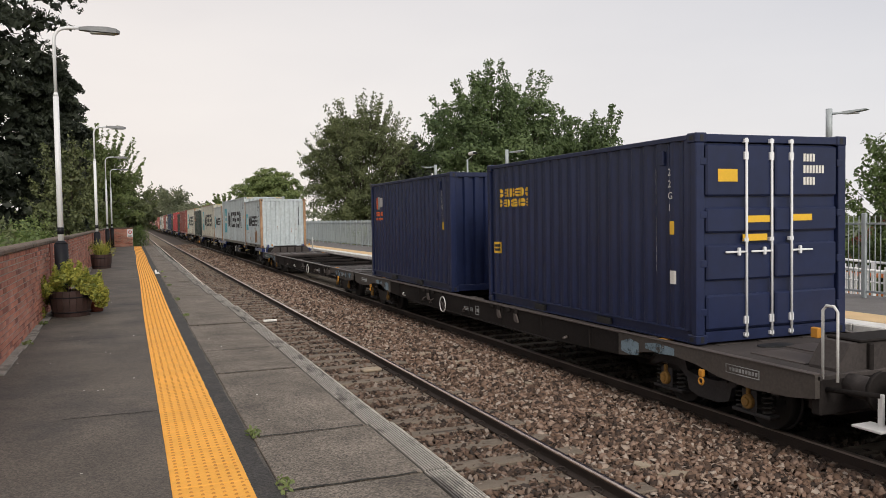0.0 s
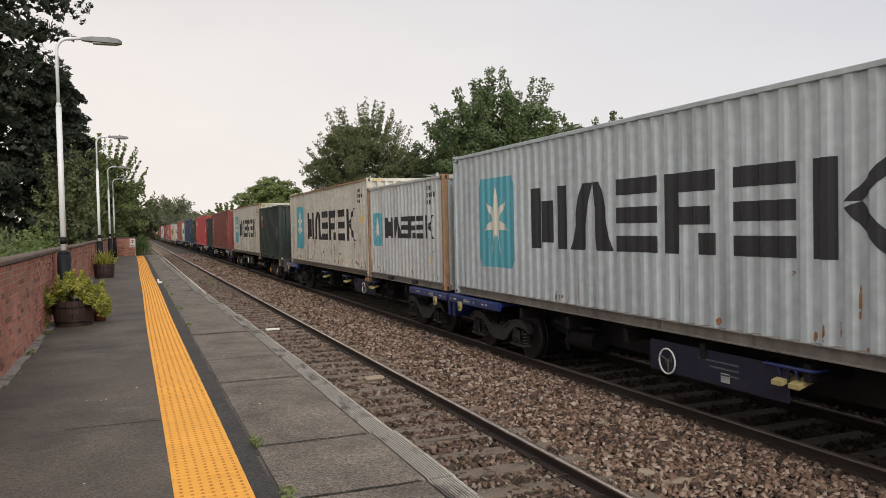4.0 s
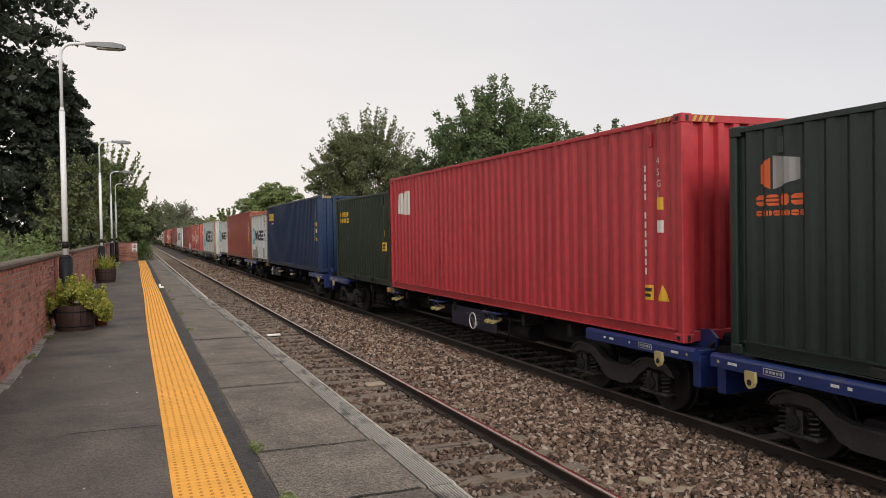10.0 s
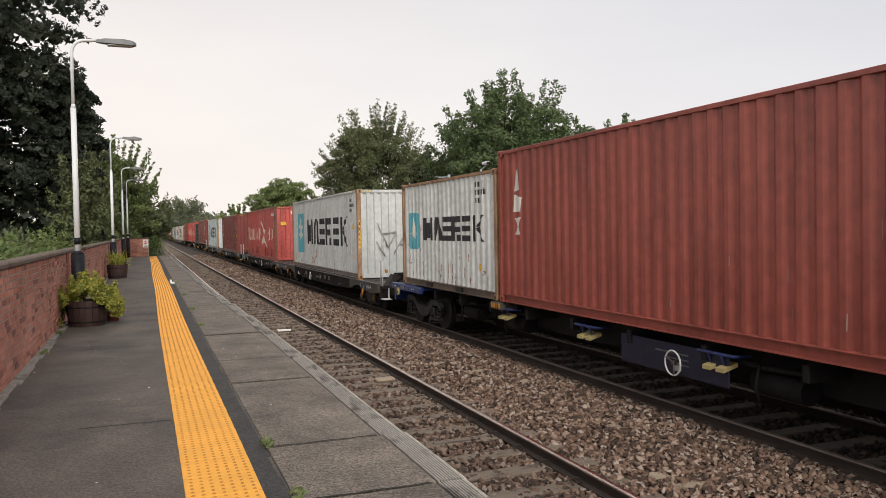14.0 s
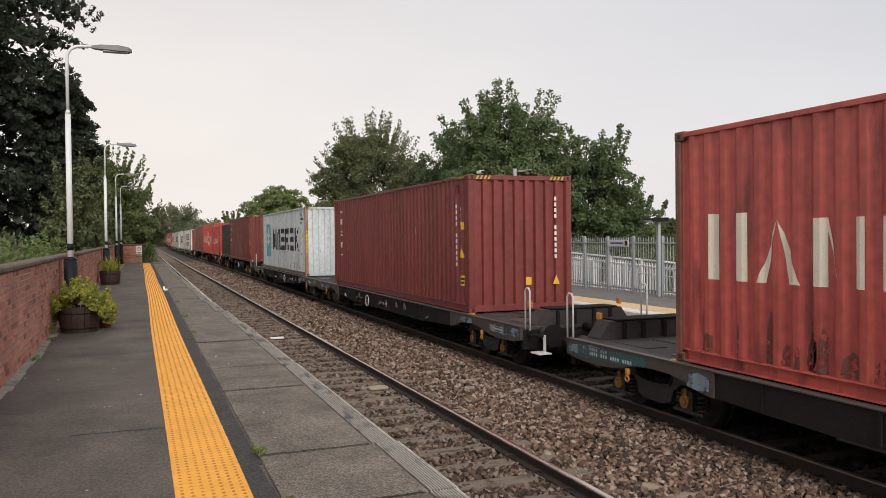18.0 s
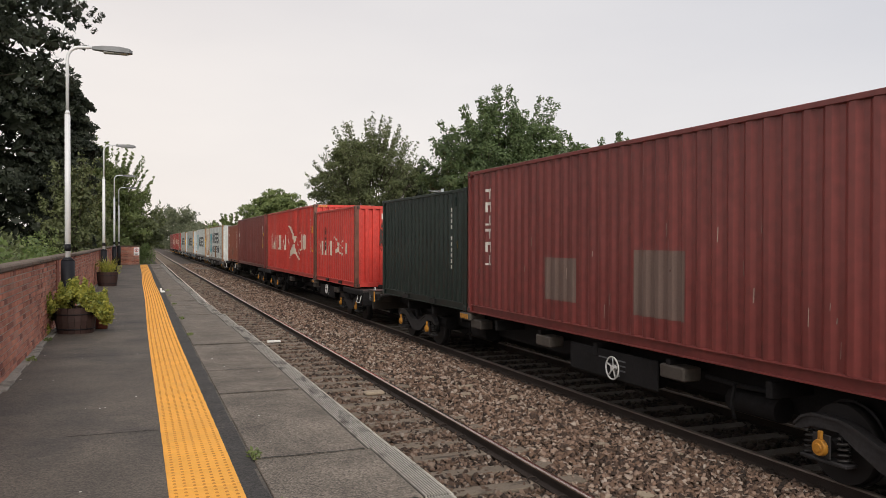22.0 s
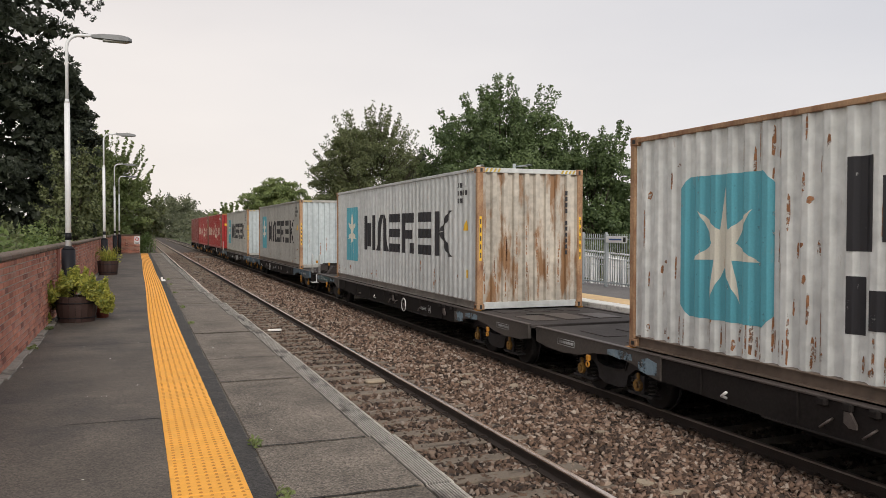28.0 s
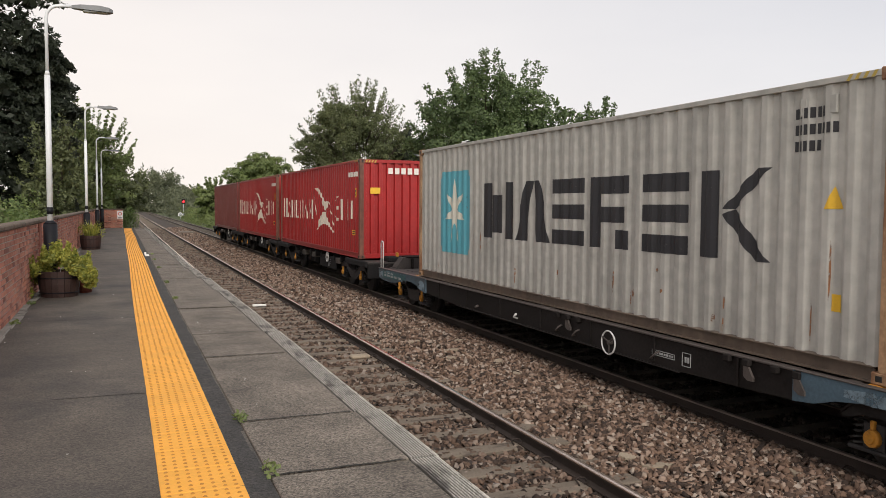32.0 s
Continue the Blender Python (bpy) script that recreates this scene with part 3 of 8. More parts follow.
_oil_shade.interpolation_type, _both.operation = "SMOOTHSTEP", "MULTIPLY"
_l.new(_sx.outputs["X"], _oil_shade.inputs["Value"])
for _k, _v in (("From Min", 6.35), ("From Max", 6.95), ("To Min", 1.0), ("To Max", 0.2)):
    _oil_shade.inputs[_k].default_value = _v
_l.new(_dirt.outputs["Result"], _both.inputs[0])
_l.new(_oil_shade.outputs["Result"], _both.inputs[1])
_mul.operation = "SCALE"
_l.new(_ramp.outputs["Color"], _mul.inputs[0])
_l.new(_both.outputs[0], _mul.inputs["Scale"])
_l.new(_mul.outputs["Vector"], _n["Principled BSDF"].inputs["Base Color"])
_n["Principled BSDF"].inputs["Roughness"].default_value = 0.9
_ns.inputs["Scale"].default_value = 60.0
_l.new(_tex.outputs["Object"], _ns.inputs["Vector"])
_l.new(_ns.outputs["Fac"], _bp.inputs["Height"])
_bp.inputs["Strength"].default_value, _bp.inputs["Distance"].default_value = 0.4, 0.01
_l.new(_bp.outputs["Normal"], _n["Principled BSDF"].inputs["Normal"])
ballast()


def rail(x, parent, name):
    top = RAIL_Z
    g = Geo()
    prof_web = [(x - 0.07, top - 0.159), (x + 0.07, top - 0.159), (x + 0.07, top - 0.145), (x + 0.012, top - 0.125), (x + 0.010, top - 0.045), (x - 0.010, top - 0.045), (x - 0.012, top - 0.125), (x - 0.07, top - 0.145)]
    n = len(prof_web)
    vs = [(p[0], -60, p[1]) for p in prof_web] + [(p[0], 1500, p[1]) for p in prof_web]
    g.sheet(vs, [(i, (i + 1) % n, n + (i + 1) % n, n + i) for i in range(n)])
    g.prism([(x - 0.034, top - 0.045), (x + 0.034, top - 0.045), (x + 0.035, top - 0.026), (x + 0.035, top - 0.024), (x - 0.035, top - 0.024), (x - 0.035, top - 0.026)], 1, -60, 1500)
    r = part(name, g, M["rail_web"], parent)
    h = Geo().prism([(x + p, top + q) for p, q in ((-0.0355, -0.024), (-0.0355, -0.015), (-0.033, -0.009), (-0.027, -0.004), (-0.016, -0.001), (0.016, -0.001), (0.027, -0.004), (0.033, -0.009), (0.0355, -0.015), (0.0355, -0.024))], 1, -60, 1500)
    part("rail_head", h, M["rail_head" if x < 6 else "rail_shaded"], r, "polished running surface of the rail")


near_track = empty("track_near", None, "railway track with polished rails and weathered sleepers", "railway track", kind="structure")
far_track = empty("track_far", None, "railway track with concrete sleepers in ballast", "railway track", kind="structure")
for tr, cx in ((near_track, NEAR_TRACK), (far_track, FAR_TRACK)):
    rail(cx - 0.7525, tr, "rail")
    rail(cx + 0.7525, tr, "rail")


def sleepers():
    rs = random.Random(9)
    for tr, cx, key, y1 in ((near_track, NEAR_TRACK, "sleeper", 75), (far_track, FAR_TRACK, "sleeper_far", 45)):
        meshes = []
        for q in range(3):
            g = Geo().box(-1.27, -0.125, -0.12, 1.27, 0.125, 0.0, 0.012)
            meshes.append(g.mesh("sleeper", M[key]))
        y = 1.0 - 0.68 * 24
        while y < y1:
            part("sleeper", rs.choice(meshes), None, tr, m=pose(cx + rs.uniform(-0.02, 0.02), y + rs.uniform(-0.012, 0.012), -1.108 + (0.02 if cx > 6 else 0.0) + rs.uniform(-0.008, 0.006), 0, rs.uniform(-0.3, 0.3), rs.uniform(-0.6, 0.6)))
            y += 0.68
        g = Geo()
        y = y1
        while y < 330:
            g.box(cx - 1.27, y - 0.12, -1.22, cx + 1.27, y + 0.12, -1.105)
            y += 0.7
        tagged(part("far_sleepers", g, M[key], tr), kind="stuff")
        # spring clips beside the rails
        clip = Geo().tube([(-0.05, -0.04, 0.0), (-0.05, 0.04, 0.03), (0.0, 0.05, 0.045), (0.05, 0.03, 0.04), (0.05, -0.03, 0.02), (0.0, -0.05, 0.015)], 0.009, 6).mesh("rail_clip", M["rail_web"])
        y = 1.0
        while y < 22:
            for sx in (-0.7525, 0.7525):
                for off in (-0.09, 0.09):
                    part("rail_clip", clip, None, tr, m=pose(cx + sx + off, y, -1.10, 0, 0, 0 if off < 0 else 180))
            y += 0.68


def paving_scraps():
    rs = random.Random(31)
    for i in range(26):
        x, y, a, b = rs.uniform(4.9, 6.5), rs.uniform(4.5, 26), rs.uniform(0.08, 0.2), rs.uniform(0.05, 0.1)
        n = 6
        out = [(a * rs.uniform(0.8, 1.1) * math.cos(2 * math.pi * k / n), b * rs.uniform(0.8, 1.1) * math.sin(2 * math.pi * k / n)) for k in range(n)]
        thing("flat_stone", Geo().prism(out, 2, -0.03, 0.02), M["pale_stone"], "flat pale broken stone lying on the ballast", "stone", "flat stones between the tracks", m=pose(x, y, -1.10 + 0.05 * math.exp(-((x - 5.5) / 0.55) ** 2), rs.uniform(-6, 6), rs.uniform(-6, 6), rs.uniform(0, 180)))
    g = Geo()
    for i in range(46):
        x, y, r = rs.uniform(-1.3, 0.1) if i % 3 else rs.uniform(0.8, 1.55), 3.5 + 20 * rs.random() ** 1.6, rs.uniform(0.002, 0.005)
        g.box(x, y, 0.0, x + r * rs.uniform(2, 4), y + r * 3, 0.008 if x > 0.7 else 0.002)
    ob = thing("grit", g, M["concrete"], "scattered pale grit and litter on the platform", "litter", kind="stuff")
    for y, x0, x1 in ((6.9, -0.55, 0.155), (11.6, -1.2, 0.15), (17.2, -1.3, 0.15), (24.0, -1.3, 0.15)):
        pts = [(x0 + (x1 - x0) * k / 8, y + 0.03 * math.sin(3.1 * k)) for k in range(9)]
        g = Geo()
        for (xa, ya), (xb, yb) in zip(pts[:-1], pts[1:]):
            g.sheet([(xa, ya, 0.003), (xb, yb, 0.003), (xb, yb + 0.012, 0.003), (xa, ya + 0.012, 0.003)], [(0, 1, 2, 3)])
        part("tarmac_seam", g, M["joint"], near_platform, "dark seam between tarmac patches")


# far platform: pale facing, white line, yellow line, grey surface
g = Geo().box(FAR_EDGE + 0.12, -25, -1.35, FENCE_X + 0.45, 60, 0.0)
far_platform = thing("platform", g, M["tarmac_far"], "grey tarmac platform opposite with lined edge", "platform", kind="structure")
g = Geo()
y = -25.0
while y < 60:
    g.box(FAR_EDGE, y + 0.006, -0.30, FAR_EDGE + 0.5, y + 1.494, 0.006, 0.01)
    y += 1.5
part("edge_coping", g, M["concrete"], far_platform, "pale precast concrete platform edge")
part("edge_wall", Geo().box(FAR_EDGE + 0.08, -25, -1.3, FAR_EDGE + 0.2, 60, -0.302), M["sooty_brick"], far_platform, "sooty brick face under the platform edge")
g = Geo().box(FAR_EDGE + 0.02, -25, 0.005, FAR_EDGE + 0.20, 60, 0.0105)
part("white_line", g, M["white_line"], far_platform)
g = Geo().box(FAR_EDGE + 0.42, -25, 0.0, FAR_EDGE + 1.12, 60, 0.011)
part("yellow_line", g, M["yellow_line"], far_platform)


# brick boundary wall along the near platform, and the end wall
wall = empty("wall_west", None, "red brick boundary wall with stone coping beside the platform", "wall", kind="structure")
part("wall_core", Geo().box(WALL_X - 0.16, -12, -0.6, WALL_X - 0.012, 56.4, 1.20), M["mortar"], wall)


def coping_stones():
    rs = random.Random(2)
    y = -12.0
    while y < 56.2:
        w = rs.uniform(0.85, 1.0)
        h = 1.20 + (0.0 if y < 20 else -0.02)
        part("coping_stone", Geo().box(WALL_X - 0.17, y + 0.006, h, WALL_X + 0.04, y + w - 0.006, h + 0.075, 0.02), M["coping"], wall)
        y += w
    # rough concrete fillet at the wall's foot
    g = Geo()
    y = 2.0
    while y < 30:
        g.box(WALL_X - 0.01, y, -0.02, WALL_X + rs.uniform(0.07, 0.13), y + 0.6, rs.uniform(0.012, 0.03), 0.008)
        y += 0.6
    part("wall_foot", g, M["fillet"], wall, "crumbling pale concrete at the wall foot")


def bricks():
    rs = random.Random(5)
    shapes = []
    for q in range(4):
        shapes.append(Geo().box(-0.02, 0.006, 0.006, rs.uniform(0.001, 0.006), 0.213, 0.064, 0.004).mesh("brick", M["brick"]))
    g, count = Geo(), 0
    for course in range(16):
        z = course * 0.075
        y = -12.0 + (0.1125 if course % 2 else 0.0)
        while y < 56.0:
            if 8.8 < y < 12.8 and count < 300:
                part("brick", rs.choice(shapes), None, wall, m=pose(WALL_X - rs.uniform(0, 0.004), y, z))
                count += 1
            else:
                x = WALL_X + rs.uniform(-0.003, 0.003)
                g.box(x - 0.02, y + 0.006, z + 0.006, x + 0.004, y + 0.213, z + 0.064)
            y += 0.225
    tagged(part("brickwork", g, M["brick"], wall), kind="stuff")
    # piers with toothed repairs
    for y in (15.9, 33.0):
        part("brick_pier", Geo().box(WALL_X - 0.05, y, 0, WALL_X + 0.02, y + 0.45, 1.2, 0.01), M["brick_far"], wall, "paler rebuilt brick pier")


end_wall = empty("wall_end", None, "low dark red brick wall across the platform end", "wall", kind="structure")
part("wall_core", Geo().box(-1.5, 56.0, -0.6, 0.10, 56.22, 1.16), M["mortar"], end_wall)
g = Geo()
for c in range(15):
    x = -1.5 + (0.11 if c % 2 else 0)
    while x < 0.05:
        g.box(x + 0.005, 55.985, c * 0.078 + 0.004, min(x + 0.22, 0.10), 56.01, c * 0.078 + 0.07)
        x += 0.225
tagged(part("brickwork", g, M["brick"], end_wall), kind="stuff")
part("coping_stone", Geo().box(-1.5, 55.93, 1.16, 0.14, 56.3, 1.24, 0.02), M["coping"], end_wall)

sign = thing("warning_sign", Geo().box(-0.24, 55.95, 0.60, 0.10, 55.97, 1.12, 0.004), M["sign_white"], "white warning sign with a red ring on the end wall", "sign")
part("red_ring", Geo().ring((-0.07, 55.945, 0.93), (0, 1, 0), 0.10, 0.018, 20, 6), M["sign_red"], sign)
part("bar", Geo().box(-0.085, 55.94, 0.85, -0.055, 55.949, 1.01), M["sign_black"], sign)
part("text_bar", Geo().box(-0.20, 55.94, 0.68, 0.06, 55.949, 0.71), M["sign_black"], sign)
part("text_bar", Geo().box(-0.17, 55.94, 0.63, 0.03, 55.949, 0.655), M["sign_black"], sign)


# ---- the train ----
TRAIN_X = FAR_TRACK
SIDE = 1.219
PITCH, DEPTH = 0.278, 0.040
WAVE = ((0.0, 0.0), (0.24, 0.0), (0.29, 0.10), (0.46, 0.90), (0.51, 1.0), (0.74, 1.0), (0.79, 0.90), (0.95, 0.10), (1.0, 0.0))


def corr(y, y0):
    """Depth of the corrugation behind the outer face at y."""
    q = ((y - y0) / PITCH) % 1.0
    for (a, da), (b, db) in zip(WAVE[:-1], WAVE[1:]):
        if q <= b:
            return DEPTH * (da + (db - da) * (q - a) / (b - a))
    return 0.0


def breaks(a, b, y0):
    out, k = [a], math.floor((a - y0) / PITCH) - 1
    while True:
        for q, _ in WAVE[:-1]:
            y = y0 + (k + q) * PITCH
            if a + 1e-4 < y < b - 1e-4:
                out.append(y)
        k += 1
        if y0 + k * PITCH > b:
            break
    return sorted(out) + [b]


def paint(name, col, rust=0.25, fade=0.2, second=RUST, rough=0.38, spots=5.0):
    return mat(name, col, rough, var=min(0.5, fade * 1.5), scale=1.6, fine=7, bump=0.05, stretch=(1, 1, 0.22), second=second, amount=rust, spots=spots, soft=0.10, spec=0.45)


PAINT = {
    "navy": paint("navy_container_paint", (0.011, 0.018, 0.057), 0.02, 0.15, (0.05, 0.05, 0.07)),
    "seaco": paint("blue_container_paint", (0.013, 0.029, 0.076), 0.12, 0.3, (0.10, 0.12, 0.17)),
    "white": paint("white_container_paint", (0.54, 0.56, 0.55), 0.06, 0.16, (0.36, 0.29, 0.2)),
    "white_rusty": paint("rusty_white_container_paint", (0.64, 0.66, 0.64), 0.2, 0.2, (0.26, 0.14, 0.065)),
    "cream": paint("cream_container_paint", (0.555, 0.53, 0.455), 0.2, 0.2, (0.27, 0.14, 0.06)),
    "cool": paint("cool_grey_container_paint", (0.465, 0.515, 0.53), 0.06, 0.16, (0.32, 0.24, 0.16)),
    "ice": paint("ice_grey_container_paint", (0.55, 0.60, 0.61), 0.10, 0.18, (0.36, 0.27, 0.17)),
    "drab_light": paint("pale_drab_container_paint", (0.43, 0.42, 0.385), 0.08, 0.18, (0.30, 0.22, 0.13)),
    "rusty_end": paint("rust_streaked_end_paint", (0.46, 0.42, 0.36), 0.55, 0.3, (0.27, 0.15, 0.075), spots=3.0),
    "drab": paint("drab_grey_container_paint", (0.365, 0.36, 0.335), 0.08, 0.18, (0.28, 0.2, 0.12)),
    "green": paint("dark_green_container_paint", (0.0135, 0.0245, 0.020), 0.05, 0.2, (0.04, 0.06, 0.05)),
    "grey_green": paint("faded_green_container_paint", (0.028, 0.041, 0.036), 0.08, 0.25, (0.05, 0.065, 0.058)),
    "olive": paint("olive_green_container_paint", (0.0112, 0.024, 0.0112), 0.05, 0.2, (0.04, 0.06, 0.04)),
    "brown": paint("brown_container_paint", (0.20, 0.048, 0.041), 0.12, 0.25, (0.10, 0.034, 0.024)),
    "tile_red": paint("tile_red_container_paint", (0.29, 0.074, 0.055), 0.14, 0.25, (0.12, 0.04, 0.028)),
    "maroon": paint("maroon_container_paint", (0.19, 0.043, 0.038), 0.10, 0.2, (0.06, 0.02, 0.017)),
    "rust_red": paint("rust_red_container_paint", (0.30, 0.085, 0.052), 0.2, 0.2, (0.11, 0.035, 0.022)),
    "crimson": paint("crimson_container_paint", (0.45, 0.043, 0.052), 0.06, 0.16, (0.2, 0.03, 0.03)),
    "coral": paint("faded_red_container_paint", (0.46, 0.092, 0.078), 0.38, 0.25, (0.20, 0.045, 0.042), spots=2.2),
    "red": paint("red_container_paint", (0.60, 0.062, 0.048), 0.12, 0.16, (0.22, 0.03, 0.02)),
    "deep_red": paint("deep_red_container_paint", (0.34, 0.022, 0.022), 0.10, 0.16, (0.16, 0.02, 0.016)),
    "post_brown": paint("grimy_brown_post_paint", (0.17, 0.072, 0.05), 0.35, 0.3, (0.075, 0.04, 0.028)),
    "rail_rust": mat("rusted_steel_posts", (0.35, 0.215, 0.12), 0.7, var=0.4, scale=3.0, fine=30, bump=0.15, stretch=(1, 1, 0.4), second=(0.19, 0.08, 0.038), amount=0.6, spots=5.0, soft=0.2),
}
RAIL_PAINT = {k: paint("grimy_brown_rail_paint", (0.14, 0.105, 0.08), 0.3, 0.3, (0.07, 0.05, 0.04)) for k in ("white_rusty", "cream", "drab", "drab_light")}
RAIL_PAINT["white"] = RAIL_PAINT["cool"] = RAIL_PAINT["ice"] = paint("grimy_grey_rail_paint", (0.20, 0.18, 0.16), 0.3, 0.3, (0.09, 0.07, 0.06))
INK = {
    "black": mat("black_lettering", (0.02, 0.02, 0.024), 0.5, var=0.2, second=(0.09, 0.09, 0.085), amount=0.12, spots=8, stretch=(1, 1, 0.3)),
    "white": mat("white_lettering", (0.72, 0.70, 0.64), 0.5, var=0.1, second=(0.4, 0.33, 0.27), amount=0.15, spots=8),
    "cream": mat("cream_lettering", (0.74, 0.68, 0.56), 0.5, var=0.12, second=(0.4, 0.16, 0.11), amount=0.2, spots=8),
    "sky": mat("sky_blue_panel", (0.10, 0.38, 0.46), 0.5, var=0.14, second=(0.30, 0.36, 0.35), amount=0.2, spots=6, stretch=(1, 1, 0.3)),
    "star": mat("white_star", (0.68, 0.66, 0.56), 0.5, var=0.1, second=(0.42, 0.22, 0.09), amount=0.25, spots=5),
    "yellow": mat("yellow_lettering", (0.75, 0.45, 0.03), 0.5, var=0.08, second=(0.4, 0.25, 0.05), amount=0.1),
    "orange": mat("orange_lettering", (0.72, 0.13, 0.03), 0.5, var=0.08),
    "red": mat("red_lettering", (0.55, 0.02, 0.03), 0.5, var=0.08),
    "pale_dirt": mat("bare_patch", (0.165, 0.11, 0.09), 0.7, var=0.2),
    "rust": mat("rust_patch", (0.33, 0.155, 0.07), 0.85, var=0.4, scale=5, stretch=(1, 1, 0.2), second=(0.18, 0.075, 0.032), amount=0.5, spots=9),
    "stain": mat("rust_stain", (0.27, 0.165, 0.10), 0.85, var=0.4, scale=3, stretch=(1, 1, 0.2), second=(0.16, 0.075, 0.04), amount=0.5, spots=5, soft=0.25),
    "scratch": mat("bare_scratch", (0.33, 0.25, 0.21), 0.7, var=0.3),
    "brown_stain": mat("brown_stain", (0.15, 0.055, 0.045), 0.8, var=0.3, scale=5, stretch=(1, 1, 0.3)),
    "smear": mat("dark_smear", (0.055, 0.04, 0.035), 0.8, var=0.3, scale=5, stretch=(1, 1, 0.3)),
    "hazard": mat("hazard_yellow", (0.50, 0.36, 0.07), 0.5, var=0.1),
    "grey": mat("grey_lettering", (0.33, 0.32, 0.31), 0.5, var=0.1),
    "soot": mat("soot_patch", (0.28, 0.28, 0.26), 0.7, var=0.2, scale=4, stretch=(1, 1, 0.3)),
}


def broken(m, scale, edge):
    """Paint or rust with a flaked, see-through edge."""
    n, l = m.node_tree.nodes, m.node_tree.links
    tex, ns, rp = n.new("ShaderNodeTexCoord"), n.new("ShaderNodeTexNoise"), n.new("ShaderNodeValToRGB")
    ns.inputs["Scale"].default_value, ns.inputs["Detail"].default_value, ns.inputs["Roughness"].default_value = scale, 7.0, 0.7
    rp.color_ramp.elements[0].position, rp.color_ramp.elements[1].position = edge - 0.04, edge + 0.06
    l.new(tex.outputs["Object"], ns.inputs["Vector"])
    l.new(ns.outputs["Fac"], rp.inputs["Fac"])
    l.new(rp.outputs["Color"], n["Principled BSDF"].inputs["Alpha"])


broken(INK["rust"], 14.0, 0.46)
broken(INK["stain"], 7.0, 0.36)
broken(INK["soot"], 5.0, 0.42)
broken(INK["smear"], 6.0, 0.47)
broken(INK["brown_stain"], 9.0, 0.47)
broken(INK["pale_dirt"], 4.0, 0.30)
broken(INK["black"], 16.0, 0.30)
broken(INK["sky"], 10.0, 0.32)


def side_decal(name, polys, ink, parent, L, lift=0.004, label="", kind=""):
    """Paint on the corrugated near side. polys: outlines of (h, z); h runs from the far end towards the near one."""
    bm = bmesh.new()
    for poly in polys:
        vs = [bm.verts.new((0.0, L - h, z)) for h, z in poly]
        bm.faces.new(vs)
    ys = [v.co.y for v in bm.verts]
    for y in breaks(min(ys) - 0.01, max(ys) + 0.01, 0.17)[1:-1]:
        bmesh.ops.bisect_plane(bm, geom=bm.verts[:] + bm.edges[:] + bm.faces[:], plane_co=(0, y, 0), plane_no=(0, 1, 0))
    for v in bm.verts:
        v.co.x = -SIDE + 0.014 + corr(v.co.y, 0.17) - lift
    me = bpy.data.meshes.new(name)
    bm.to_mesh(me)
    bm.free()
    me.materials.append(INK[ink])
    return tagged(part(name, me, None, parent, label), label, kind=kind)


def end_decal(name, rects, ink, parent, label=""):
    """Flat marks on the near end; rects of (x0, z0, x1, z1)."""
    g = Geo()
    for x0, z0, x1, z1 in rects:
        g.box(x0, 0.004, z0, x1, 0.012, z1)
    return part(name, g, INK[ink], parent, label)


def rect(h0, z0, h1, z1):
    return [(h0, z0), (h1, z0), (h1, z1), (h0, z1)]


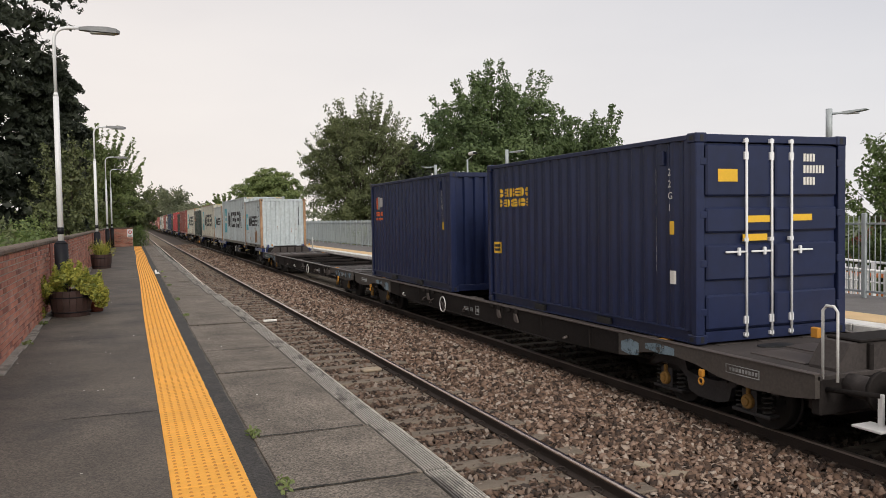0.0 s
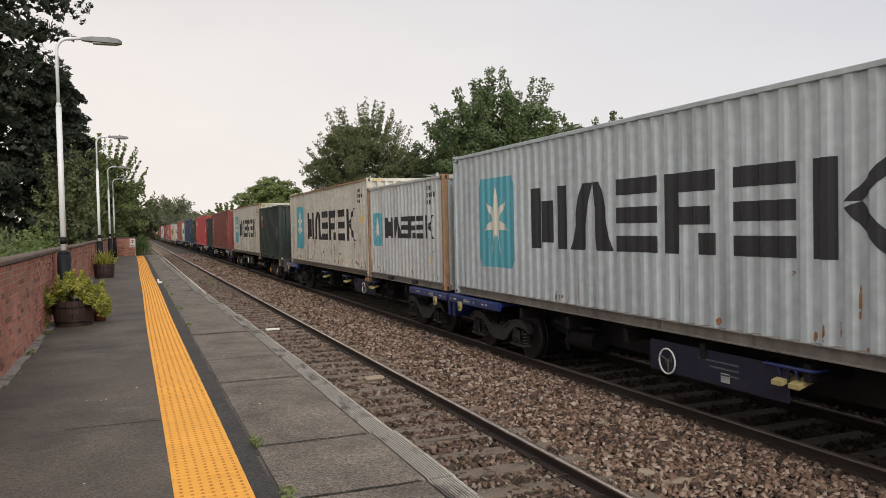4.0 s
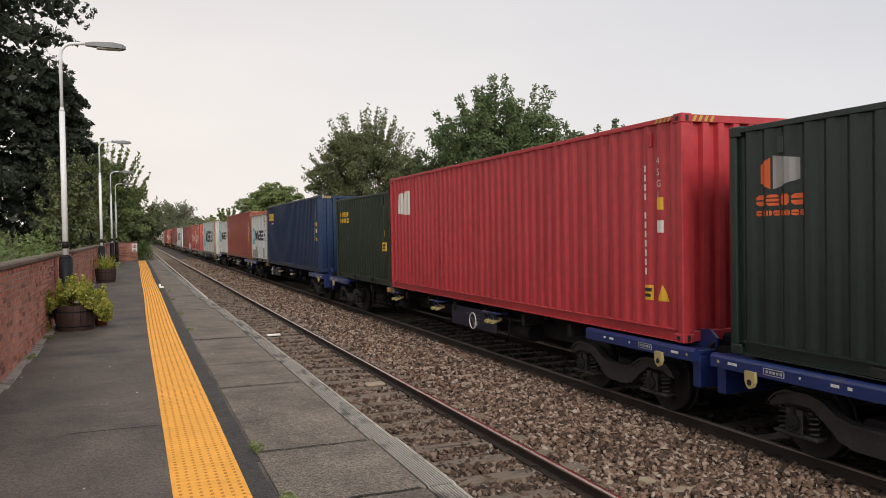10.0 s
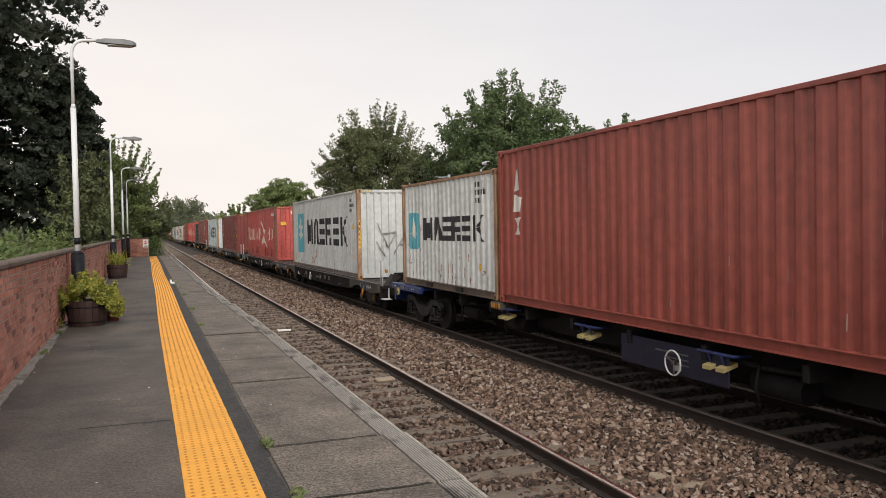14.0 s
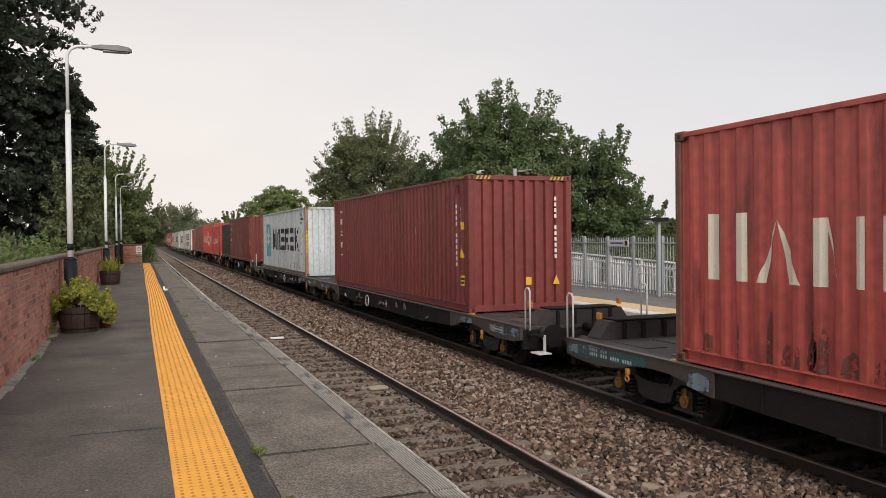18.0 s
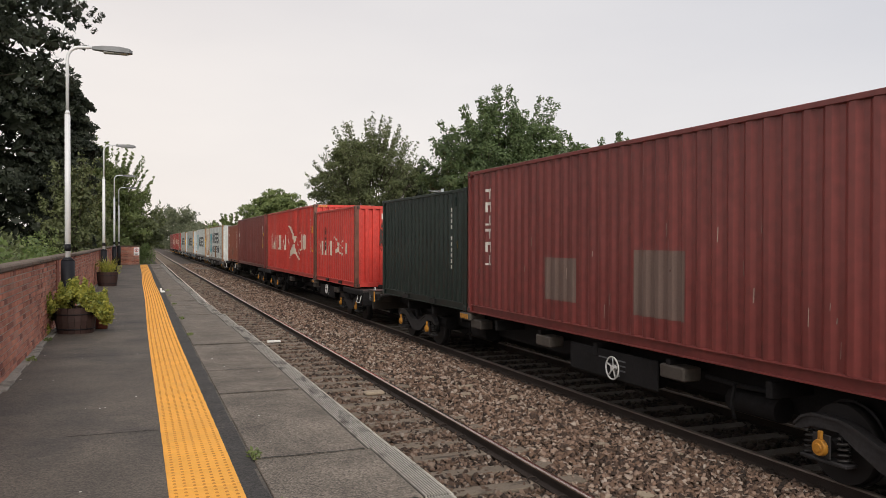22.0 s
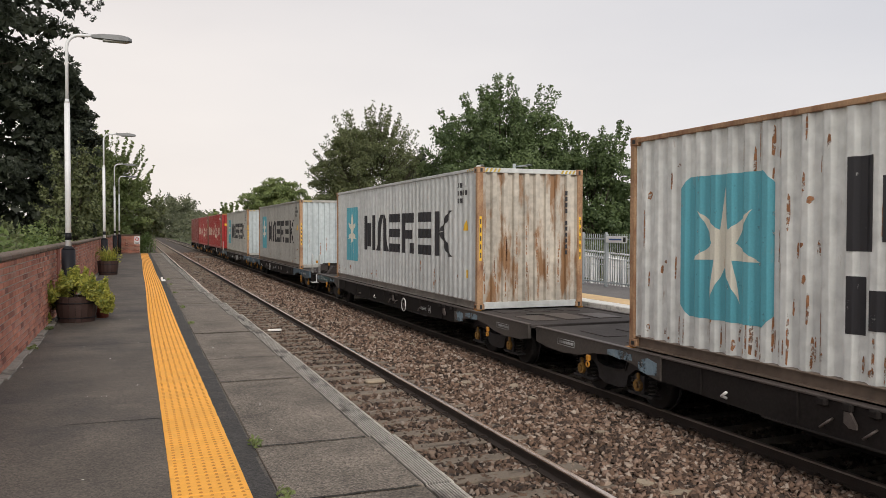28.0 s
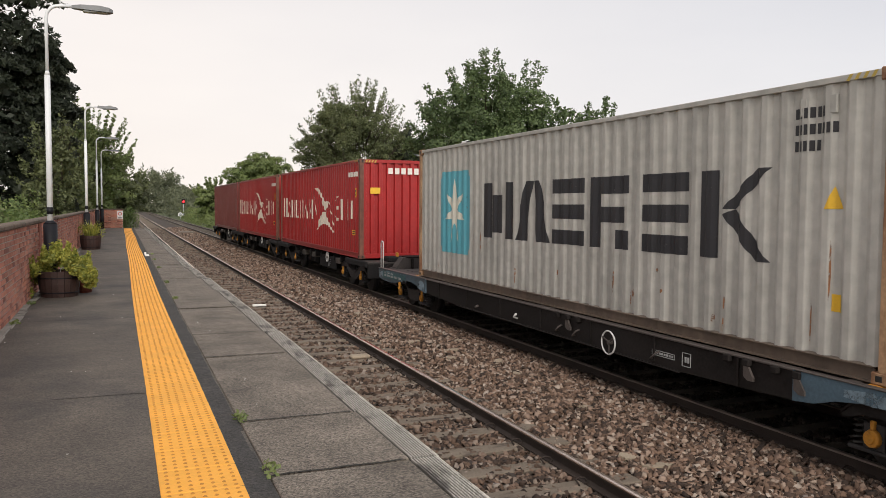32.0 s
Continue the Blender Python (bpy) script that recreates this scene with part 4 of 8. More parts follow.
def container(u, L, H, z, colour, label, posts=None, doors=False, group="shipping containers on the train", ends=None):
    P = PAINT[colour]
    E = PAINT[ends or colour]
    Q = PAINT[posts] if posts else P
    c = empty("shipping_container", pose(TRAIN_X, u, z), label, "shipping container", group)
    c["u"] = u
    key = (round(L), H, colour, posts, doors, ends)
    if key not in MESHES:
        ms = {}
        ms["corner_post"] = [Geo().box(sx * SIDE - (0.13 if sx > 0 else 0), sy - (0.11 if sy else 0), 0.11, sx * SIDE + (0 if sx > 0 else 0.13), sy + (0 if sy else 0.11), H - 0.11, 0.012).mesh("corner_post", Q) for sx in (-1, 1) for sy in (0, L)]
        cast = []
        for sx in (-1, 1):
            for sy in (0, L):
                for sz in (0, H):
                    x0, x1 = (sx * SIDE - 0.004, sx * SIDE + 0.165) if sx < 0 else (sx * SIDE - 0.165, sx * SIDE + 0.004)
                    y0, y1 = (-0.004, 0.178) if sy == 0 else (L - 0.178, L + 0.004)
                    z0, z1 = (0.0, 0.118) if sz == 0 else (H - 0.118, H + 0.004)
                    g = Geo().box(x0, y0, z0, x1, y1, z1, 0.012)
                    cast.append(g.mesh("corner_casting", Q))
        ms["corner_casting"] = cast
        holes = []
        for sz in (0.06, H - 0.06):
            for q in ((-SIDE - 0.006, 0.055, -SIDE, 0.125, 0.028), (-SIDE + 0.06, -0.006, -SIDE + 0.11, -0.001, 0.04), (SIDE - 0.11, -0.006, SIDE - 0.06, -0.001, 0.04), (-SIDE - 0.006, L - 0.125, -SIDE, L - 0.055, 0.028)):
                holes.append(Geo().box(q[0], q[1], sz - q[4], q[2], q[3], sz + q[4], 0.002).mesh("casting_hole", M["sign_black"]))
        ms["casting_hole"] = holes
        ms["top_side_rail"] = [Geo().box(sx * (SIDE - 0.03) - 0.03, 0.17, H - 0.075, sx * (SIDE - 0.03) + 0.03, L - 0.17, H - 0.012, 0.006).mesh("top_side_rail", PAINT["rail_rust"] if colour in ("white_rusty", "cream") else P) for sx in (-1, 1)]
        ms["bottom_side_rail"] = [Geo().channel([(sx * (SIDE - a), b) for a, b in ((0.08, 0.18), (0.015, 0.168), (0.0, 0.162), (0.0, 0.152), (0.05, 0.147), (0.05, 0.03), (0.0, 0.025), (0.0, 0.012), (0.08, 0.012))], 0.17, L - 0.17).mesh("bottom_side_rail", RAIL_PAINT.get(colour, P)) for sx in (-1, 1)]
        ms["top_end_rail"] = [Geo().box(-SIDE + 0.15, y0, H - 0.105, SIDE - 0.15, y0 + 0.08, H - 0.01, 0.006).mesh("top_end_rail", P) for y0 in (0.01, L - 0.09)]
        ms["bottom_end_rail"] = [Geo().box(-SIDE + 0.15, y0, 0.015, SIDE - 0.15, y0 + 0.08, 0.15, 0.006).mesh("bottom_end_rail", P) for y0 in (0.01, L - 0.09)]
        sides = []
        ys = breaks(0.10, L - 0.10, 0.17)
        for sx in (-1, 1):
            vs, fs = [], []
            for y in ys:
                x = SIDE - 0.014 - corr(y, 0.17)
                vs += [(sx * x, y, 0.16), (sx * x, y, H - 0.07)]
            for i in range(len(ys) - 1):
                q = (2 * i, 2 * i + 1, 2 * i + 3, 2 * i + 2)
                fs.append(q if sx > 0 else q[::-1])
            sides.append(Geo().sheet(vs, fs).mesh("side_panel", P))
        ms["side_panel"] = sides
        panels = []
        for y0, sg in ((0.02, 1), (L - 0.02, -1)):
            if doors and sg == 1:
                continue
            vs, fs, xs = [], [], []
            x = -SIDE + 0.10
            prof = [(0.0, 0.0), (0.095, 0.0), (0.118, 0.065), (0.22, 0.065), (0.245, 0.0)]
            while x < SIDE - 0.30:
                xs += [(x + a, b) for a, b in prof[:4]]
                x += 0.245
            xs += [(x, 0.0), (SIDE - 0.10, 0.0)]
            for a, b in xs:
                vs += [(a, y0 + sg * b, 0.14), (a, y0 + sg * b, H - 0.09)]
            for i in range(len(xs) - 1):
                q = (2 * i, 2 * i + 1, 2 * i + 3, 2 * i + 2)
                fs.append(q if sg < 0 else q[::-1])
            panels.append(Geo().sheet(vs, fs).mesh("end_panel", E))
        ms["end_panel"] = panels
        ms["roof"] = [Geo().box(-SIDE + 0.04, 0.08, H - 0.05, SIDE - 0.04, L - 0.08, H - 0.03).mesh("roof", P)]
        ms["floor"] = [Geo().box(-SIDE + 0.10, 0.10, 0.08, SIDE - 0.10, L - 0.10, 0.14).mesh("floor", M["sleeper"])]
        if L < 8:
            ms["forklift_pocket"] = [Geo().box(-SIDE - 0.002, y0, 0.03, -SIDE + 0.05, y0 + 0.34, 0.125, 0.004).mesh("forklift_pocket", M["sign_black"]) for y0 in (1.9, 3.85)]
        ms["vent"] = [Geo().box(-SIDE + 0.012, y0, H - 0.36, -SIDE + 0.05, y0 + 0.09, H - 0.17, 0.01).mesh("vent", P) for y0 in ((0.66, 1.02) if L > 8 else (0.66, L - 0.8))]
        MESHES[key] = ms
    for name, list_ in MESHES[key].items():
        for me in list_:
            part(name, me, None, c)
    if doors:
        for sx in (-1, 1):
            a, b = (-SIDE + 0.14, -0.01) if sx < 0 else (0.01, SIDE - 0.14)
            g = Geo().box(a, 0.055, 0.15, b, 0.09, H - 0.11, 0.008)
            d = part("door", g, P, c, "panelled container door")
            for z0, z1 in ((0.17, 0.60), (0.78, 1.22), (1.37, 1.68), (1.82, H - 0.13)):
                part("door_panel", Geo().box(a + 0.02, 0.002, z0, b - 0.02, 0.0545, z1, 0.022), P, d)
            for xb in ((-0.46, -0.055) if sx < 0 else (0.27,)):
                bar = Geo().cyl((xb, -0.016, 0.05), (xb, -0.016, H - 0.05), 0.017, n=10)
                for zz in (0.06, 0.22, 1.25, H - 0.32, H - 0.11):
                    bar.box(xb - 0.035, -0.024, zz, xb + 0.035, 0.03, zz + (0.10 if zz in (0.22, H - 0.32) else 0.05), 0.006)
                bar.box(xb, -0.040, 1.115, xb + 0.34 * (1 if sx > 0 else -1), -0.018, 1.14, 0.006)
                bar.box(xb + 0.13 * (1 if sx > 0 else -1) - 0.02, -0.046, 1.08, xb + 0.13 * (1 if sx > 0 else -1) + 0.02, -0.010, 1.18, 0.006)
                part("locking_bar", bar, M["steel_post"], d, "galvanised locking bar with handle")
            for zz in (0.35, 0.95, 1.55, 2.2):
                xx = a - 0.03 if sx < 0 else b + 0.03
                part("hinge", Geo().box(xx - 0.05, -0.006, zz, xx + 0.05, 0.03, zz + 0.09, 0.008), P, d)
    CONTAINERS.append(c)
    return c


MESHES, CONTAINERS, WAGONS = {}, [], []


def star_shape(cx, cz, r, n=7, rot=0.0):
    out = []
    for i in range(2 * n):
        a = math.pi / 2 + rot + math.pi * i / n
        q = r if i % 2 == 0 else r * 0.33
        out.append((q * math.cos(a) * 0.82 + cx, q * math.sin(a) + cz))
    return [[(cx, cz), out[i], out[(i + 1) % (2 * n)]] for i in range(2 * n)]


SLOTS = ((0.0, 0.176), (0.19, 0.354), (0.369, 0.504), (0.522, 0.661), (0.702, 0.83), (0.862, 1.0))


def block_word(h0, h1, z0, z1, n):
    """A row of plain blocks, bars and wedges of the size of a large painted mark."""
    w = h1 - h0
    H = z1 - z0
    out = []
    for i in range(n):
        p, q = SLOTS[i] if n == 6 else (i / n, (i + 0.84) / n)
        a, e = h0 + p * w, h0 + q * w
        b = 0.27 * (e - a)
        m = (a + e) / 2
        k = i % 6
        if k == 0:
            out += [rect(a, z0, a + b, z1), rect(m - 0.55 * b, z0 + 0.1 * H, m + 0.55 * b, z0 + 0.78 * H), rect(e - b, z0, e, z1)]
        elif k == 1:
            out += [[(a, z0), (a + 1.25 * b, z0), (m + 0.1 * b, z1), (m - 0.8 * b, z1)], [(e - 1.25 * b, z0), (e, z0), (m + 0.8 * b, z1), (m + 0.11 * b, z1)]]
        elif k == 2:
            out += [rect(a, z0 + q * H, e, z0 + (q + 0.22) * H) for q in (0.0, 0.39, 0.78)]
        elif k == 3:
            out += [rect(a, z0, a + 1.1 * b, z1), rect(a + 1.1 * b, z1 - 0.24 * H, e, z1), rect(a + 1.1 * b, z0 + 0.36 * H, e - 0.3 * b, z0 + 0.58 * H), rect(e - 1.1 * b, z0, e, z0 + 0.26 * H)]
        elif k == 4:
            out += [rect(a, z0, e, z0 + 0.23 * H), rect(a, z0 + 0.39 * H, e, z0 + 0.61 * H), rect(a, z1 - 0.23 * H, e, z1)]
        else:
            out += [rect(a, z0, a + 1.15 * b, z1), [(a + 1.5 * b, z0 + 0.5 * H), (e - 0.3 * b, z0), (e + 0.5 * b, z0), (a + 2.2 * b, z0 + 0.56 * H)], [(a + 1.5 * b, z0 + 0.56 * H), (a + 2.2 * b, z0 + 0.56 * H), (e + 0.5 * b, z1), (e - 0.3 * b, z1)]]
    return out


def blocks(c, L, polys, ink):
    """A large painted mark, block by block."""
    for poly in polys:
        side_decal("mark_block", [poly], ink, c, L, 0.005)


def star_panel(c, L, h0, h1, z0, z1):
    r = min(0.14, 0.1 * (h1 - h0) + 0.04)
    body = [[(h0 + r, z0), (h1 - r, z0), (h1, z0 + r), (h1, z1 - r), (h1 - r, z1), (h0 + r, z1), (h0, z1 - r), (h0, z0 + r)]]
    p = side_decal("emblem_panel", body, "sky", c, L, 0.004, "faded sky-blue square emblem panel")
    side_decal("star", star_shape((h0 + h1) / 2, (z0 + z1) / 2, 0.41 * (z1 - z0)), "star", p, L, 0.007, "seven-pointed white star")


def id_block(c, L, h, z, ink, rows=3, w=0.55):
    """Small stencilled registration marks as bars."""
    ps = []
    for i in range(rows):
        ww = w * (0.65, 1.0, 0.6)[i % 3]
        k = 0
        while k * 0.07 < ww:
            ps.append(rect(h + k * 0.07, z - i * 0.165, h + k * 0.07 + 0.045, z - i * 0.165 + 0.105))
            k += 1
    side_decal("stencilling", ps, ink, c, L, 0.005, kind="stuff")


def id_column(c, L, h, z1, z0, ink):
    ps, z = [], z1
    i = 0
    while z > z0:
        if i != 4:
            ps.append(rect(h, z - 0.085, h + 0.05, z))
        z -= 0.125
        i += 1
    side_decal("stencilling", ps, ink, c, L, 0.005, kind="stuff")


def end_column(c, H, ink, x=0.80, z1=None, z0=1.15):
    z1 = z1 or H - 0.45
    rs, z, i = [], z1, 0
    while z > z0:
        if i != 4:
            rs.append((x, z - 0.085, x + 0.05, z))
        z -= 0.125
        i += 1
    tagged(end_decal("stencilling", rs, ink, c), kind="stuff")


def size_code(c, L, text, h, z, ink, upright=True):
    """The readable size code, one sign under another or in a row."""
    for i, ch in enumerate(text):
        cu = bpy.data.curves.new("size_code", "FONT")
        cu.body, cu.size = ch, 0.13
        ob = bpy.data.objects.new("size_code", cu)
        me = bpy.data.meshes.new_from_object(ob)
        bpy.data.objects.remove(ob)
        me.materials.clear()
        me.materials.append(INK[ink])
        hh, zz = (h, z - 0.15 * i) if upright else (h + 0.1 * i, z)
        for v in me.vertices:
            a, b = v.co.x, v.co.y
            v.co = (-SIDE + 0.008, L - hh - a, zz + b)
        part("size_code", me, None, c)


def hazard_marks(c, L, H):
    """Yellow and black striped height marks near the top corners."""
    ps = [[(L - 0.55 + 0.09 * i, H - 0.075), (L - 0.51 + 0.09 * i, H - 0.075), (L - 0.47 + 0.09 * i, H - 0.015), (L - 0.51 + 0.09 * i, H - 0.015)] for i in range(4)]
    g = Geo()
    for p in ps:
        g.sheet([(-SIDE - 0.002, L - a, b) for a, b in p], [(0, 1, 2, 3)])
    for x0 in (-SIDE + 0.17, SIDE - 0.53):
        for i in range(4):
            x = x0 + 0.09 * i
            g.sheet([(x, 0.006, H - 0.095), (x + 0.045, 0.006, H - 0.095), (x + 0.085, 0.006, H - 0.02), (x + 0.04, 0.006, H - 0.02)], [(0, 1, 2, 3)])
    tagged(part("height_stripes", g, INK["hazard"], c), "yellow and black high-cube stripes", kind="stuff")


def warn(c, L, h, z, s=0.2):
    side_decal("warning_triangle", [[(h, z), (h + s, z), (h + s / 2, z + s * 1.1)]], "yellow", c, L, 0.006)


def label_box(c, L, h, z, w=0.14, hh=0.18, ink="yellow"):
    p = side_decal("label", [rect(h, z, h + w, z + hh)], ink, c, L, 0.006)
    if w > 0.15 and ink == "yellow":
        side_decal("text_bar", [rect(h + 0.12 * w, z + 0.56 * hh, h + 0.88 * w, z + 0.80 * hh)], "black", p, L, 0.009)
        side_decal("text_bar", [rect(h + 0.12 * w, z + 0.20 * hh, h + 0.80 * w, z + 0.42 * hh)], "black", p, L, 0.009)


def end_mark(c, x, z, w=0.13, hh=0.17, tri=False):
    g = Geo()
    if tri:
        g.sheet([(x, 0.003, z), (x + 0.17, 0.003, z), (x + 0.085, 0.003, z + 0.2)], [(0, 1, 2)])
    else:
        g.box(x, 0.0, z, x + w, 0.006, z + hh)
    part("label", g, INK["yellow"], c)


def end_rust(c, H, seed, n):
    """Thin brown runs on the corrugated near end."""
    rs = random.Random(seed)
    g = Geo()
    for i in range(n):
        k = rs.randrange(8)
        x = -SIDE + 0.10 + 0.245 * k + rs.uniform(0.01, 0.07)
        z, w, t = rs.uniform(0.2, 1.2), rs.uniform(0.006, 0.03), rs.uniform(0.1, 0.8)
        g.sheet([(x, 0.017, z), (x + w, 0.017, z + 0.03), (x + w * 0.8, 0.017, z + t), (x + w * 0.2, 0.017, z + t * 0.95)], [(0, 1, 2, 3)])
    tagged(part("rust_streaking", g, INK["rust"], c), kind="stuff")


def rust_patches(c, L, H, seed, n, z0=0.18, z1=0.9):
    rs = random.Random(seed)
    ps = []
    for i in range(int(n * 1.6)):
        h, z = rs.uniform(0.3, L - 0.3), rs.uniform(z0, z1) if rs.random() < 0.6 else rs.uniform(0.17, 0.3)
        w, t = rs.uniform(0.012, 0.05), rs.uniform(0.08, 0.40) * (1.5 if rs.random() < 0.2 else 1.0)
        if rs.random() < 0.25:
            w, t = rs.uniform(0.04, 0.10), rs.uniform(0.03, 0.10)
        ps.append([(h, z), (h + w * 0.5, z - 0.015), (h + w, z + t * 0.4), (h + w * 0.9, z + t * 0.9), (h + w * 0.4, z + t), (h + 0.1 * w, z + t * 0.7)])
    side_decal("rust_streaking", ps, "rust", c, L, 0.003, kind="stuff")


def scratches(c, L, H, seed, n, ink="scratch"):
    """Thin pale scrapes on the near side."""
    rs, ps = random.Random(seed), []
    for i in range(n):
        h, z = rs.uniform(0.3, L - 0.5), rs.uniform(0.3, 1.7)
        w, t = rs.uniform(0.006, 0.012), rs.uniform(0.03, 0.2)
        ps.append([(h, z), (h + w, z), (h + w * 1.4, z + t), (h + w * 0.6, z + t)])
    side_decal("scratching", ps, ink, c, L, 0.004, kind="stuff")


def bottom_stain(c, L, seed, n):
    """Brown bare metal along the foot of the near side."""
    rs, ps = random.Random(seed), []
    for i in range(n):
        h, w, t = rs.uniform(0.3, L - 0.9), rs.uniform(0.03, 0.22), rs.uniform(0.1, 0.6)
        ps.append([(h, 0.18), (h + w, 0.18), (h + w, 0.18 + t * 0.8), (h + 0.6 * w, 0.18 + t), (h + 0.2 * w, 0.18 + t * 0.7)])
    side_decal("bottom_staining", ps, "brown_stain", c, L, 0.003, kind="stuff")


L20, L40, H8, H9 = 6.058, 12.192, 2.591, 2.896
D_GREY, D_FEA, D_DARK = -0.065, 0.095, 0.088


def star_line(u, L, z, colour, label, posts=None, seed=0, rust=0, tri=True, ends=None):
    """A pale container with the star panel and the large dark mark."""
    H = H9 if L > 8 else H8
    c = container(u, L, H, z, colour, label, posts, ends=ends)
    if L > 8:
        star_panel(c, L, 1.24, 2.85, 0.64, 2.34)
        blocks(c, L, block_word(3.46, 10.57, 1.03, 2.05, 6), "black")
        id_block(c, L, 11.0, 2.52, "black")
        if tri:
            warn(c, L, 11.42, 1.61)
        label_box(c, L, 11.52, 0.61, 0.12, 0.17)
        hazard_marks(c, L, H)
        for x in (-SIDE + 0.035, SIDE - 0.10):
            hl = part("height_label", Geo().box(x + 0.01, -0.003, 1.0, x + 0.06, 0.002, 1.9), INK["yellow"], c)
            for q in range(5):
                part("label_bar", Geo().box(x + 0.022, -0.0045, 1.06 + 0.17 * q, x + 0.048, -0.003, 1.16 + 0.17 * q), INK["black"], hl)
    else:
        star_panel(c, L, 0.48, 1.32, 0.92, 1.84)
        blocks(c, L, block_word(1.66, 5.32, 1.15, 1.70, 6), "black")
        id_block(c, L, 4.95, 2.28, "black", 3, 0.5)
        label_box(c, L, 5.1, 0.55, 0.1, 0.14)
    end_column(c, H, "black")
    if rust:
        rust_patches(c, L, H, seed, rust)
        end_rust(c, H, seed + 100, 46 if seed == 13 else 5)
    return c


def letters_down(c, L, h, z1, z0, n, ink, w=0.26):
    """A vertical mark of n signs as plain bars and blocks."""
    ps, s = [], (z1 - z0) / n
    for i in range(n):
        z = z1 - (i + 1) * s + 0.15 * s
        t = 0.75 * s
        k = i % 3
        if k == 0:
            ps += [rect(h, z + 0.72 * t, h + w, z + t), rect(h + 0.36 * w, z, h + 0.64 * w, z + 0.72 * t)]
        elif k == 1:
            ps += [rect(h, z, h + 0.25 * w, z + t), rect(h + 0.25 * w, z + 0.7 * t, h + w, z + t), rect(h + 0.7 * w, z, h + w, z + 0.7 * t)]
        else:
            ps += [rect(h + 0.36 * w, z, h + 0.64 * w, z + t), rect(h, z, h + w, z + 0.2 * t)]
    side_decal("vertical_wordmark", ps, ink, c, L, 0.005, "white vertical block mark")


def bar_down(u, L, z, colour, label, bare=0):
    c = container(u, L, H9 if L > 8 else H8, z, colour, label)
    H = H9 if L > 8 else H8
    letters_down(c, L, 0.88, 2.52 if L > 8 else 2.2, 0.96, 6, "white")
    id_column(c, L, L - 0.75, H - 0.6, 1.0, "white")
    size_code(c, L, "45G1" if L > 8 else "22G1", L - 0.5, H - 0.75, "white")
    label_box(c, L, L - 0.48, 1.75, 0.12, 0.16)
    warn(c, L, L - 0.55, 1.15)
    label_box(c, L, L - 0.5, 0.55, 0.16, 0.22)
    hazard_marks(c, L, H)
    scratches(c, L, H, int(u), 34)
    end_column(c, H, "white")
    end_mark(c, 0.1, 0.55)
    end_mark(c, 0.75, 0.55, tri=True)
    if bare:
        side_decal("bare_patch", [rect(3.3, 0.5, 4.3, 1.2), rect(5.9, 0.45, 7.0, 1.35)], "pale_dirt", c, L, 0.003)
    return c


